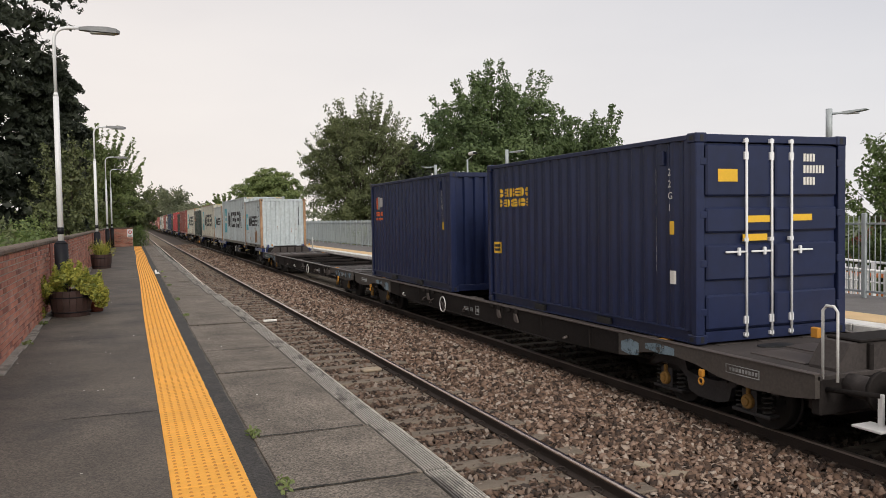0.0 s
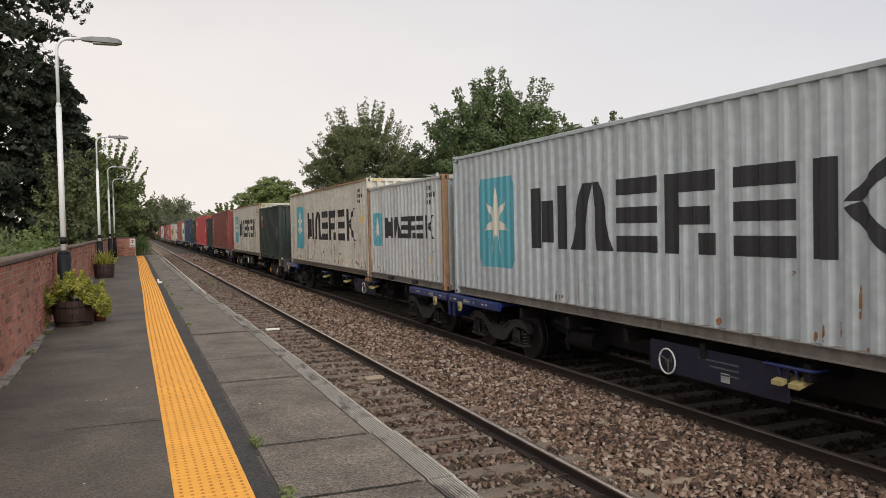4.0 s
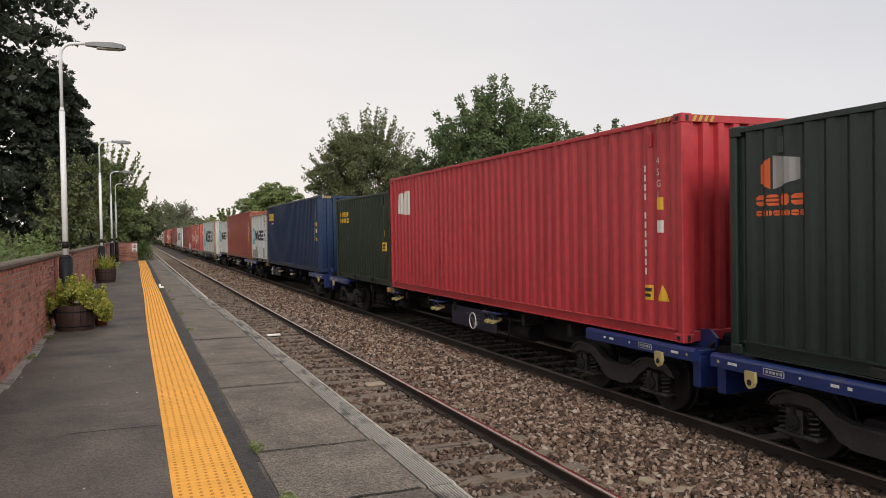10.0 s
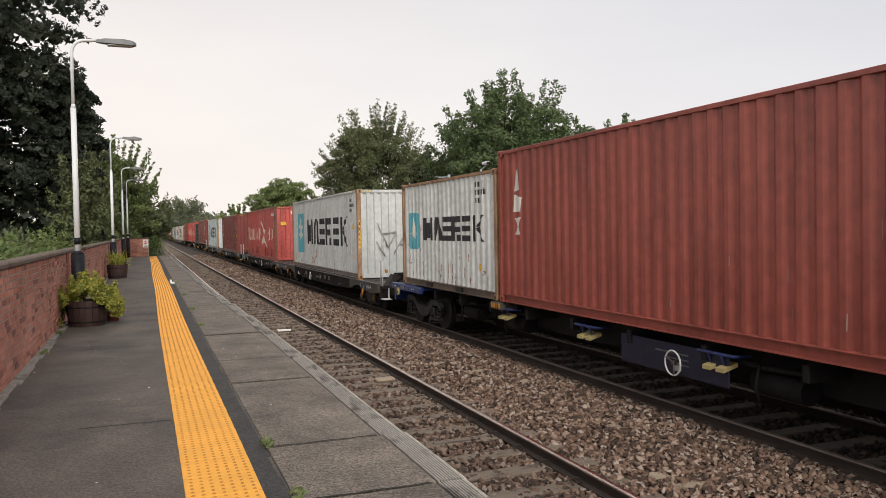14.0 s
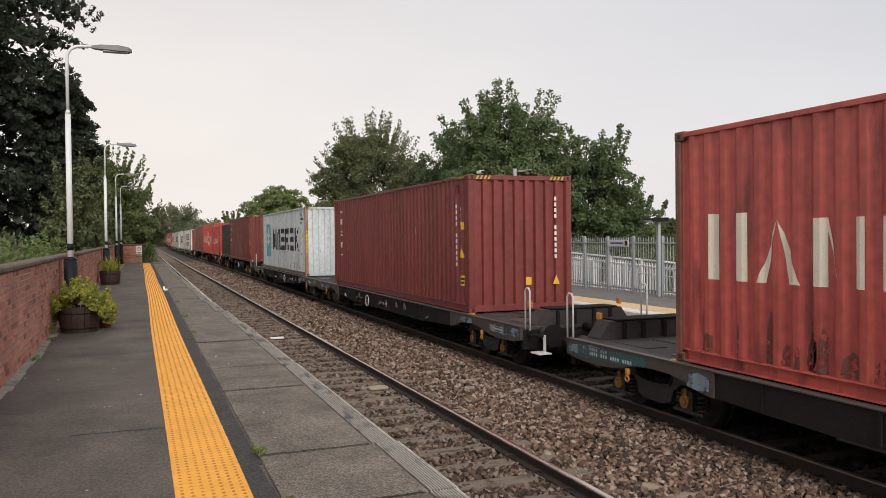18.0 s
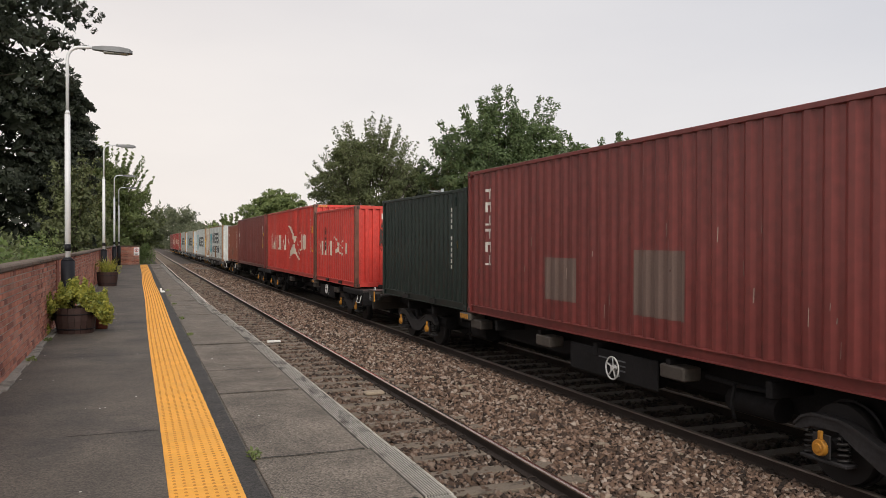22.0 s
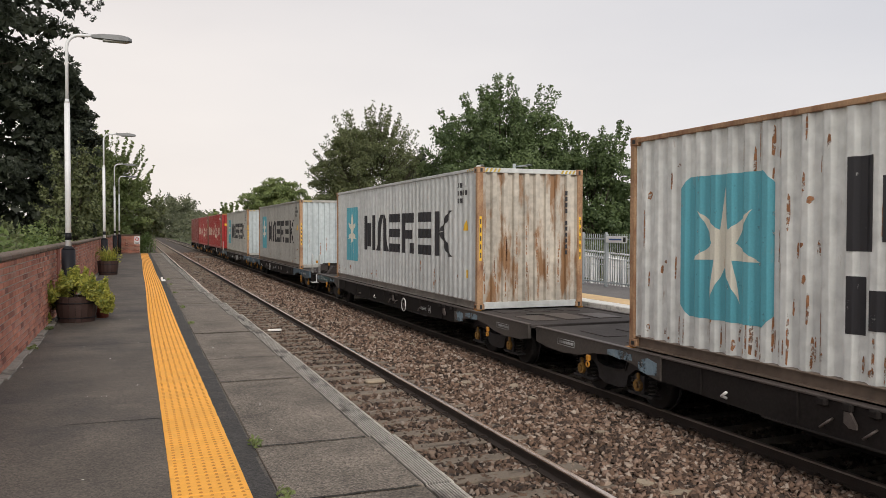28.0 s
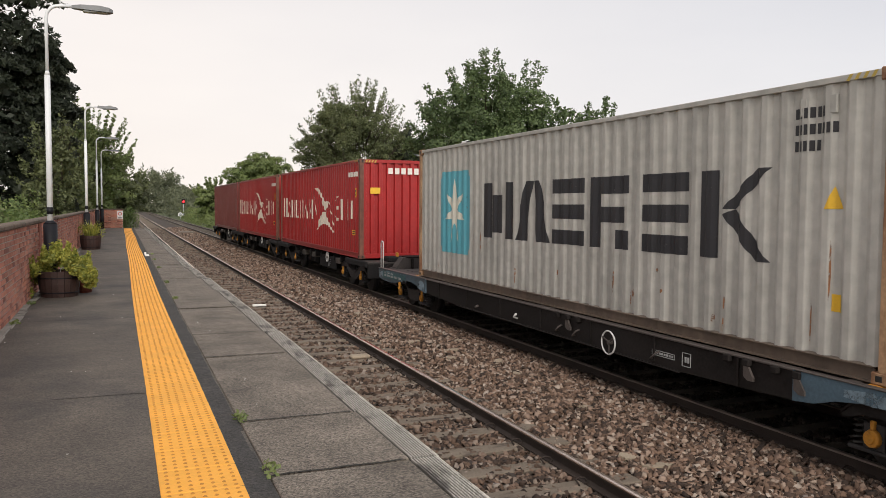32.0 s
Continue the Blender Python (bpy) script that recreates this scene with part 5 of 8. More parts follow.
def flyer(u, L, z, colour, label, seed=1):
    """A red container with a pale word, a flying-shape emblem and a second word, all as plain blocks."""
    H = H9 if L > 8 else H8
    c = container(u, L, H, z, colour, label, "post_brown")
    if L > 8:
        hh, zz, a = ((0.62, 6.2) if colour != "red" else (1.5, 6.3)), (1.06, 1.76), 6.3
    else:
        hh, zz, a = (0.46, 2.9), (0.96, 1.48), 3.0
    ps, n = [], 7
    w = (hh[1] - hh[0]) / n
    for i in range(n):
        b, e = hh[0] + i * w, hh[0] + (i + 0.78) * w
        t = zz[1] - zz[0]
        top = zz[1] if i else zz[1] + 0.12 * t
        lo = zz[0]
        kk = i % 4
        if kk == 0:
            ps += [rect(b, lo, b + 0.2 * w, top), rect(e - 0.2 * w, lo, e, top)]
        elif kk == 1:
            m = (b + e) / 2
            ps += [[(b, lo), (b + 0.14 * w, lo), (m, top)], [(e - 0.22 * w, lo), (e, lo), (m, top)]]
        elif kk == 2:
            ps += [rect(b, lo, b + 0.2 * w, top), rect(e - 0.16 * w, lo, e, top), [(b + 0.2 * w, top), (b + 0.2 * w, top - 0.2 * t), ((b + e) / 2, lo + 0.1 * t)]]
        else:
            ps += [rect(b, lo, b + 0.2 * w, top), rect(b + 0.2 * w, lo, e, lo + 0.12 * t), rect(e - 0.2 * w, lo + 0.12 * t, e, top)]
    side_decal("pale_wordmark", ps, "cream", c, L, 0.005, "pale block mark")
    s = 1.0 if L > 8 else 0.43
    z0 = 0.66 if L > 8 else 0.98
    def spot(p, q):
        return a + p * s, z0 + q * s

    wing = [[spot(*p) for p in o] for o in (
        ((0.0, 1.50), (0.5, 1.50), (0.75, 1.44), (0.55, 1.36)), ((0.55, 1.36), (0.75, 1.44), (1.0, 1.34), (1.3, 1.17), (1.1, 1.12)),
        ((1.1, 1.12), (1.3, 1.17), (1.58, 1.02), (2.1, 1.03), (2.06, 0.9), (1.66, 0.69), (1.25, 0.9)),
        ((0.42, 0.03), (0.70, 0.40), (1.28, 0.66), (1.40, 0.27), (0.82, 0.17)), ((1.28, 0.66), (1.62, 0.67), (1.74, 0.60), (1.88, 0.47), (2.0, 0.22), (1.40, 0.27)),
        ((1.88, 0.47), (2.36, 0.20), (2.9, 0.0), (2.62, 0.01), (2.0, 0.22)),
        ((0.0, 1.48), (0.05, 1.48), (0.26, 0.55), (0.22, 0.55)), ((2.07, 1.02), (2.12, 1.02), (2.62, 0.45), (2.58, 0.42)), ((2.58, 0.42), (2.62, 0.45), (2.92, 0.02), (2.87, 0.02)))]
    side_decal("wing_emblem", wing, "cream", c, L, 0.005, "pale flying wing emblem")
    if L > 8:
        b0, b1 = (9.25, 11.47) if colour != "red" else (9.05, 10.5)
    else:
        b0, b1 = 4.2, 5.28
    t0, t1 = (1.06, 1.84) if L > 8 else (0.98, 1.5)
    w, t, d = (b1 - b0) / 3, t1 - t0, 0.09 * (b1 - b0) / 3
    ps = [[(b0 + 0.25 * w, t0), (b0 + 0.62 * w, t0), (b0 + 0.62 * w, t0 + d), (b0, t0 + 0.2 * t)], rect(b0 + 0.1 * w, t0 + 0.46 * t, b0 + 0.6 * w, t0 + 0.46 * t + 1.6 * d), [(b0, t1 - 0.2 * t), (b0 + 0.2 * w, t1), (b0 + 0.55 * w, t1), (b0 + 0.2 * w, t1 - 1.4 * d)]]
    for q in (1.02, 2.05):
        ps += [rect(b0 + q * w, t0 + 0.05 * t, b0 + (q + 0.18) * w, t1 - 0.12 * t), rect(b0 + (q + 0.58) * w, t0 + 0.12 * t, b0 + (q + 0.72) * w, t1 - 0.18 * t)]
    side_decal("pale_wordmark", ps, "cream", c, L, 0.005)
    if colour != "red":
        side_decal("stencilling", [rect(L - 1.27 + 0.14 * i, H - 0.49, L - 1.27 + 0.14 * i + 0.125, H - 0.35) for i in range(7)], "white", c, L, 0.005, kind="stuff")
    tagged(end_decal("stencilling", [(-0.35 + 0.2 * i, H - 0.42, -0.35 + 0.2 * i + 0.14, H - 0.24) for i in range(7)], "white", c), kind="stuff")
    scratches(c, L, H, int(u), 16)
    if colour == "coral":
        bottom_stain(c, L, int(u), 44)
    if L > 8:
        label_box(c, L, L - 0.58, 1.79, 0.16, 0.27)
        if colour != "red":
            label_box(c, L, L - 0.96, 0.67, 0.36, 0.15)
        hazard_marks(c, L, H)
        end_mark(c, -0.9, H - 1.0, 0.3, 0.18)
    return c


def plain_word(c, L, h0, h1, z0, z1, n, ink, name="wordmark"):
    ps = []
    w = (h1 - h0) / n
    for i in range(n):
        b, e, t = h0 + i * w, h0 + (i + 0.86) * w, z1 - z0
        k, d = i % 3, 0.16 * w
        if k == 0:
            ps += [[(b + d, z0), (e - d, z0), (e, z0 + 0.2 * t), (e, z0 + 0.42 * t), (b, z0 + 0.42 * t), (b, z0 + 0.2 * t)], [(b, z0 + 0.56 * t), (e, z0 + 0.56 * t), (e, z1 - 0.2 * t), (e - d, z1), (b + d, z1), (b, z1 - 0.2 * t)]]
        elif k == 1:
            ps += [[(b + d, z0), (e, z0), (e, z0 + 0.26 * t), (b, z0 + 0.26 * t)], rect(b, z0 + 0.38 * t, e, z0 + 0.62 * t), [(b, z0 + 0.74 * t), (e, z0 + 0.74 * t), (e - d, z1), (b + d, z1)]]
        else:
            ps += [[(b + d, z0), (b + 0.36 * w, z0), (b + 0.36 * w, z1), (b + d, z1), (b, z1 - 0.2 * t), (b, z0 + 0.2 * t)], [(e - 0.36 * w, z0), (e - d, z0), (e, z0 + 0.2 * t), (e, z1 - 0.2 * t), (e - d, z1), (e - 0.36 * w, z1)]]
    return side_decal(name, ps, ink, c, L, 0.005)


def cube_mark(c, L):
    side_decal("emblem", [[(0.44, 1.93), (0.62, 1.86), (0.62, 2.2), (0.44, 2.13)]], "orange", c, L, 0.005)
    side_decal("emblem", [[(0.64, 1.86), (1.0, 1.95), (1.0, 2.17), (0.64, 2.22)]], "grey", c, L, 0.005)
    plain_word(c, L, 0.38, 1.08, 1.68, 1.8, 4, "orange")
    plain_word(c, L, 0.38, 1.08, 1.57, 1.63, 8, "orange")


# the load, from the front of the train to its tail
c = container(7.66, L20, H8, D_GREY, "navy", "new navy blue twenty-foot container with closed doors", doors=True)
plain_word(c, L20, 0.5, 1.66, 1.97, 2.12, 7, "yellow")
plain_word(c, L20, 0.5, 1.66, 1.79, 1.93, 8, "yellow")
label_box(c, L20, 0.24, 0.93, 0.34, 0.21)
id_column(c, L20, 5.2, 2.2, 0.9, "white")
size_code(c, L20, "22G1", 5.5, 2.1, "white")
label_box(c, L20, 5.52, 1.35, 0.1, 0.17)
label_box(c, L20, 5.52, 0.72, 0.12, 0.17, "white")
for x, z, w, hh in ((-0.89, 2.0, 0.30, 0.155), (-0.435, 1.49, 0.355, 0.085), (-0.50, 1.26, 0.38, 0.085), (0.305, 1.50, 0.32, 0.085)):
    part("label", Geo().box(x, -0.004, z, x + w, 0.012, z + hh), INK["yellow"], c)
g = Geo()
for i, n in enumerate((4, 7, 4)):
    for k in range(n):
        g.box(0.48 + 0.052 * k, -0.002, 2.26 - 0.15 * i, 0.515 + 0.052 * k, 0.012, 2.36 - 0.15 * i)
tagged(part("stencilling", g, INK["white"], c), kind="stuff")
c = container(15.62, L20, H8, D_GREY, "navy", "navy blue twenty-foot container with small orange emblem")
cube_mark(c, L20)
id_column(c, L20, 5.2, 2.2, 0.9, "white")
size_code(c, L20, "22G1", 5.5, 2.1, "white")
label_box(c, L20, 5.52, 1.35, 0.1, 0.17)
c = star_line(42.59, L20, D_FEA, "cool", "off-white twenty-foot container with star panel and rust-brown stain", "rail_rust", 3, 14)
_rp = random.Random(8)
side_decal("rust_patch", [rect(3.9 + 0.11 * i, 0.2 + 0.1 * _rp.random(), 4.01 + 0.11 * i, 0.75 + 0.33 * _rp.random()) for i in range(8)], "stain", c, L20, 0.003, "broad brown rust stain", "stuff")
star_line(48.86, L40, D_FEA, "cool", "off-white forty-foot high-cube container with star panel", None, 4, 10)
star_line(61.68, L20, D_FEA, "white", "off-white twenty-foot container with rusted corner posts", "rail_rust", 5, 14)
star_line(67.80, L40, D_FEA, "cream", "cream forty-foot container streaked with rust", None, 6, 110)
c = container(83.0, L20, H8, D_DARK, "grey_green", "dark green twenty-foot container with orange emblem")
cube_mark(c, L20)
id_column(c, L20, 5.1, 2.2, 0.9, "white")
id_column(c, L20, 5.45, 2.2, 1.5, "white")
label_box(c, L20, 5.45, 1.2, 0.1, 0.18)
star_line(89.2, L40, D_DARK, "cream", "cream forty-foot container with rusted posts and star panel", "rail_rust", 7, 100)
bar_down(104.5, L40, D_FEA, "brown", "red-brown forty-foot high-cube container with white vertical mark")
c = container(116.72, L20, H8, D_FEA, "green", "dark green twenty-foot container with orange emblem")
cube_mark(c, L20)
id_column(c, L20, 5.1, 2.2, 0.9, "white")
id_column(c, L20, 5.45, 2.2, 1.5, "white")
label_box(c, L20, 5.45, 1.3, 0.1, 0.18)
c = container(123.63, L40, H9, D_FEA, "crimson", "bright crimson forty-foot high-cube container")
side_decal("white_wordmark", [[(0.64, 1.95), (0.98, 1.92), (1.04, 2.1), (0.98, 2.47), (0.66, 2.45)], [(1.04, 1.92), (1.3, 1.9), (1.3, 2.5), (1.2, 2.5)], rect(1.40, 1.9, 1.52, 2.5)], "white", c, L40, 0.005, "white block mark")
id_column(c, L40, 11.38, 2.3, 0.9, "white")
size_code(c, L40, "45G1", 11.66, 2.3, "white")
label_box(c, L40, 11.66, 1.7, 0.12, 0.16)
label_box(c, L40, 11.66, 1.4, 0.12, 0.16, "white")
label_box(c, L40, 11.35, 0.5, 0.18, 0.2)
warn(c, L40, 11.66, 0.5)
hazard_marks(c, L40, H9)
end_column(c, H9, "white")
c = container(135.9, L20, H8, D_FEA, "olive", "dark olive green twenty-foot container with yellow marks")
plain_word(c, L20, 0.48, 1.68, 2.0, 2.15, 7, "yellow")
plain_word(c, L20, 0.48, 1.68, 1.8, 1.95, 8, "yellow")
label_box(c, L20, 5.3, 0.95, 0.36, 0.24)
id_column(c, L20, 5.15, 2.2, 0.9, "white")
size_code(c, L20, "22G1", 5.5, 2.1, "white")
label_box(c, L20, 5.5, 1.35, 0.1, 0.17)
c = container(144.86, L40, H9, D_FEA, "seaco", "scuffed dark blue forty-foot high-cube container")
plain_word(c, L40, 0.45, 1.9, 2.16, 2.5, 5, "yellow")
side_decal("red_mark", [[(0.8, 1.98), (1.0, 1.98), (1.42, 2.13), (1.3, 2.0)], rect(0.95, 1.96, 1.2, 2.1)], "red", c, L40, 0.006)
plain_word(c, L40, 1.45, 1.85, 1.98, 2.04, 5, "white")
id_column(c, L40, 11.42, 2.5, 1.2, "white")
size_code(c, L40, "45G1", 11.68, 2.4, "white")
label_box(c, L40, 11.68, 1.75, 0.12, 0.16)
label_box(c, L40, 11.68, 1.5, 0.12, 0.16, "white")
warn(c, L40, 11.62, 1.2)
hazard_marks(c, L40, H9)
end_column(c, H9, "white")
end_mark(c, 0.1, 0.35, tri=True)
scratches(c, L40, H9, 144, 46)
c = star_line(157.28, L20, D_FEA, "white_rusty", "off-white twenty-foot container with grey scuffs and brown posts", "rail_rust", 8, 10)
side_decal("grey_scuff", [rect(0.5, 0.2, 2.4, 0.62), rect(4.5, 0.22, 4.95, 0.75), rect(1.5, 0.62, 2.3, 0.8)], "soot", c, L20, 0.003)


def small_word(c, L, H):
    letters = [[(0.66, 2.1), (0.9, 2.12), (0.84, 2.5), (0.7, 2.48)], [(0.64, 1.72), (0.92, 1.72), (0.95, 1.98), (0.66, 2.04)], [(0.66, 1.3), (0.92, 1.3), (0.86, 1.45), (0.94, 1.62), (0.66, 1.6), (0.74, 1.45)]]
    side_decal("white_wordmark", letters, "white", c, L, 0.005, "white block mark")
    id_column(c, L, L - 0.75, H - 0.6, 1.1, "white")
    label_box(c, L, L - 0.5, 1.75, 0.12, 0.16)
    warn(c, L, L - 0.9, 1.45)
    label_box(c, L, L - 0.95, 1.12, 0.28, 0.2)
    hazard_marks(c, L, H)
    scratches(c, L, H, int(c["u"]), 30)


c = container(163.92, L40, H9, D_FEA, "tile_red", "red-brown forty-foot container with small white mark")
small_word(c, L40, H9)
end_decal("white_wordmark", [(-0.58, 2.2, -0.42, 2.5), (-0.3, 2.2, -0.06, 2.43)], "white", c)
star_line(176.23, L20, D_FEA, "white_rusty", "grimy off-white twenty-foot container with rusted posts", "rail_rust", 9, 26)
c = star_line(187.09, L40, D_GREY, "white", "pale forty-foot container with rusted posts and scrawled end", "rail_rust", 10, 24)
g = Geo()
for a, b in (((-0.55, 1.8), (-0.2, 1.0)), ((-0.2, 1.0), (0.1, 1.5)), ((0.1, 1.5), (-0.4, 1.45)), ((0.0, 0.8), (0.3, 1.3)), ((0.3, 1.3), (0.5, 0.9)), ((-0.6, 1.2), (-0.3, 0.7)), ((0.2, 1.1), (0.75, 1.15))):
    g.tube([(a[0], -0.002, a[1]), (b[0], -0.002, b[1])], 0.022, 5)
part("spray_scrawl", g, INK["grey"], c, "blue-grey spray paint scrawl")
flyer(204.77, L40, D_GREY, "coral", "faded red forty-foot container with pale wing emblem")
bar_down(223.78, L40, D_GREY, "maroon", "dark maroon forty-foot container with white vertical mark")
star_line(241.29, L40, D_GREY, "ice", "pale blue-grey forty-foot container with ochre rusted posts", "rail_rust", 11, 44)
bar_down(258.66, L40, D_DARK, "maroon", "red-brown forty-foot container with two paler repaired patches", 1)
c = container(270.93, L20, H8, D_DARK, "green", "plain dark green twenty-foot container")
id_column(c, L20, 5.1, 2.2, 0.9, "white")
label_box(c, L20, 5.45, 1.3, 0.1, 0.18)
c = flyer(279.99, L20, D_DARK, "red", "bright red twenty-foot container with pale wing emblem and dark smears")
side_decal("smear", [[(1.52, 1.25), (1.66, 1.02), (1.80, 1.2), (1.86, 1.85), (1.74, 2.0), (1.60, 1.7)]], "smear", c, L20, 0.0075, "dark sooty smear")
g = Geo().sheet([(-0.42, 0.010, 1.25), (-0.34, 0.010, 1.15), (-0.26, 0.010, 1.4), (-0.25, 0.010, 2.0), (-0.33, 0.010, 2.12), (-0.40, 0.010, 1.8)], [(0, 1, 2, 3, 4, 5)])
part("smear", g, INK["smear"], c, "dark sooty smear")
c = flyer(286.22, L40, D_DARK, "red", "bright red forty-foot container with pale wing emblem")
id_column(c, L40, 11.4, 2.35, 1.0, "white")
warn(c, L40, 11.6, 1.05)
c = container(299.23, L40, H9, D_DARK, "maroon", "dark maroon forty-foot container with small white mark")
small_word(c, L40, H9)
end_decal("white_wordmark", [(-0.58, 2.2, -0.42, 2.5), (-0.3, 2.2, -0.06, 2.43)], "white", c)
c = container(311.52, L20, H8, D_DARK, "rust_red", "orange-brown twenty-foot container with white vertical mark")
letters_down(c, L20, 0.62, 2.3, 0.75, 6, "white")
side_decal("bare_patch", [rect(2.6, 0.45, 3.3, 0.95)], "pale_dirt", c, L20, 0.003)
id_column(c, L20, 5.3, 2.1, 1.0, "white")
c = container(322.5, L40, H9, D_GREY, "white_rusty", "battered off-white forty-foot container with heavy rust", "rail_rust")
star_panel(c, L40, 1.1, 2.65, 0.55, 2.28)
blocks(c, L40, block_word(3.62, 9.75, 1.42, 2.33, 6), "black")
blocks(c, L40, block_word(3.62, 9.75, 0.62, 1.18, 7), "black")
side_decal("rust_patch", [[(5.75, 0.18), (7.1, 0.18), (6.95, 1.0), (6.3, 1.3), (5.9, 0.9)]], "stain", c, L40, 0.007)
rust_patches(c, L40, H9, 12, 150, 0.18, 2.6)
end_decal("rust_spots", [(random.Random(i).uniform(-1, 0.95), random.Random(i + 50).uniform(0.2, 2.4), random.Random(i).uniform(-1, 0.95) + 0.05, random.Random(i + 50).uniform(0.2, 2.4) + 0.12) for i in range(14)], "rust", c)
star_line(340.01, L40, D_GREY, "white", "off-white forty-foot container with rust-brown near end", "rail_rust", 13, 18, ends="rusty_end")
star_line(358.9, L40, D_GREY, "drab", "drab grey forty-foot container with star panel and pale blue end", "rail_rust", 14, 12, ends="cool")
star_line(376.39, L40, D_GREY, "drab_light", "grey forty-foot high-cube container with pale blue end", "rail_rust", 15, 12, ends="cool")
flyer(393.53, L40, 0.0, "deep_red", "deep red container with pale wing emblem")
flyer(406.79, L40, 0.0, "deep_red", "deep red container with pale wing emblem")
container(419.79, L40, H9, 0.0, "maroon", "dark red container at the tail of the train")


# ---- the wagons ----
STEEL = {
    "grey": mat("grimy_grey_wagon_steel", (0.066, 0.056, 0.049), 0.6, var=0.4, scale=1.5, fine=30, bump=0.15, stretch=(1, 0.3, 1), second=(0.035, 0.030, 0.026), amount=0.45, spots=2.0, soft=0.25),
    "sill": mat("sooty_brown_sill", (0.020, 0.017, 0.016), 0.85, spec=0.15, var=0.4, scale=1.5, fine=30, bump=0.15, stretch=(1, 0.3, 1), second=(0.034, 0.028, 0.024), amount=0.35, spots=2.0, soft=0.3),
    "flange": mat("rubbed_brown_flange", (0.088, 0.073, 0.066), 0.5, var=0.35, scale=2.5, fine=30, bump=0.15, stretch=(1, 0.3, 1), second=(0.05, 0.04, 0.035), amount=0.4, spots=3.0, soft=0.2),
    # near-black base colour carries the deep shade of the underframes
    "dark": mat("shade_dark_wagon_steel", (0.017, 0.016, 0.0165), 0.8, spec=0.2, var=0.4, scale=2, fine=30, bump=0.2, second=(0.026, 0.021, 0.018), amount=0.35, spots=3.0, soft=0.3),
    "deck": mat("dusty_wagon_deck", (0.052, 0.043, 0.040), 0.8, var=0.4, scale=1.5, fine=30, bump=0.3, second=(0.095, 0.078, 0.069), amount=0.38, spots=1.5, soft=0.3),
    "blue": mat("blue_wagon_paint", (0.017, 0.033, 0.135), 0.28, var=0.25, scale=2, fine=30, bump=0.06, second=(0.06, 0.06, 0.08), amount=0.25, spots=3.0),
    "navy": mat("dark_navy_panel", (0.012, 0.013, 0.034), 0.55, var=0.35, scale=2, fine=30, bump=0.06, second=(0.03, 0.027, 0.03), amount=0.35, spots=3.0),
    "slate_blue": mat("faded_blue_wagon_paint", (0.075, 0.125, 0.165), 0.6, var=0.3, scale=1.5, fine=30, bump=0.12, stretch=(1, 0.3, 1), second=(0.045, 0.042, 0.038), amount=0.62, spots=2.0, soft=0.25),
    "drab": mat("drab_wagon_paint", (0.072, 0.06, 0.05), 0.65, var=0.3, scale=2, fine=30, bump=0.12, second=(0.04, 0.036, 0.03), amount=0.4, spots=3.0),
    "bogie": mat("grimy_cast_bogie", (0.029, 0.027, 0.028), 0.65, var=0.5, scale=4, fine=30, bump=0.2, second=(0.012, 0.011, 0.010), amount=0.45, spots=3.0, soft=0.3),
    "spray": mat("sprayed_blue_grey", (0.17, 0.235, 0.28), 0.6, var=0.35, scale=4, fine=40, second=(0.35, 0.36, 0.36), amount=0.3, spots=3, soft=0.2),
    "spring": mat("grimy_spring_steel", (0.035, 0.032, 0.030), 0.6, var=0.3, fine=30, bump=0.1),
    "handle": mat("white_handrail", (0.66, 0.66, 0.64), 0.45, var=0.1, fine=30, bump=0.05),
    "faint": mat("faint_stencil_paint", (0.11, 0.11, 0.12), 0.6, var=0.3, scale=6, fine=40),
    "wheel_tread": mat("wheel_steel", (0.017, 0.015, 0.015), 0.7, 0.0, var=0.2, fine=30, bump=0.1),
    "amber": mat("ochre_axlebox", (0.52, 0.23, 0.025), 0.6, var=0.2, fine=30, second=(0.2, 0.1, 0.03), amount=0.35),
    "ochre": mat("grimy_ochre_axlebox", (0.26, 0.14, 0.03), 0.7, var=0.3, fine=30, second=(0.06, 0.04, 0.02), amount=0.45),
    "teal": mat("teal_panel_paint", (0.03, 0.095, 0.10), 0.55, var=0.3, scale=3, fine=30, second=(0.03, 0.04, 0.04), amount=0.35, spots=4),
    "lime": mat("reflective_lamp_yellow", (0.46, 0.38, 0.17), 0.4, var=0.15, scale=8),
    "grimy_white": mat("worn_white_paint", (0.42, 0.43, 0.43), 0.6, var=0.3, scale=6, fine=40, second=(0.10, 0.092, 0.085), amount=0.66, spots=4, stretch=(1, 0.3, 1), soft=0.2),
}
broken(STEEL["spray"], 3.0, 0.47)
WHEELS = []


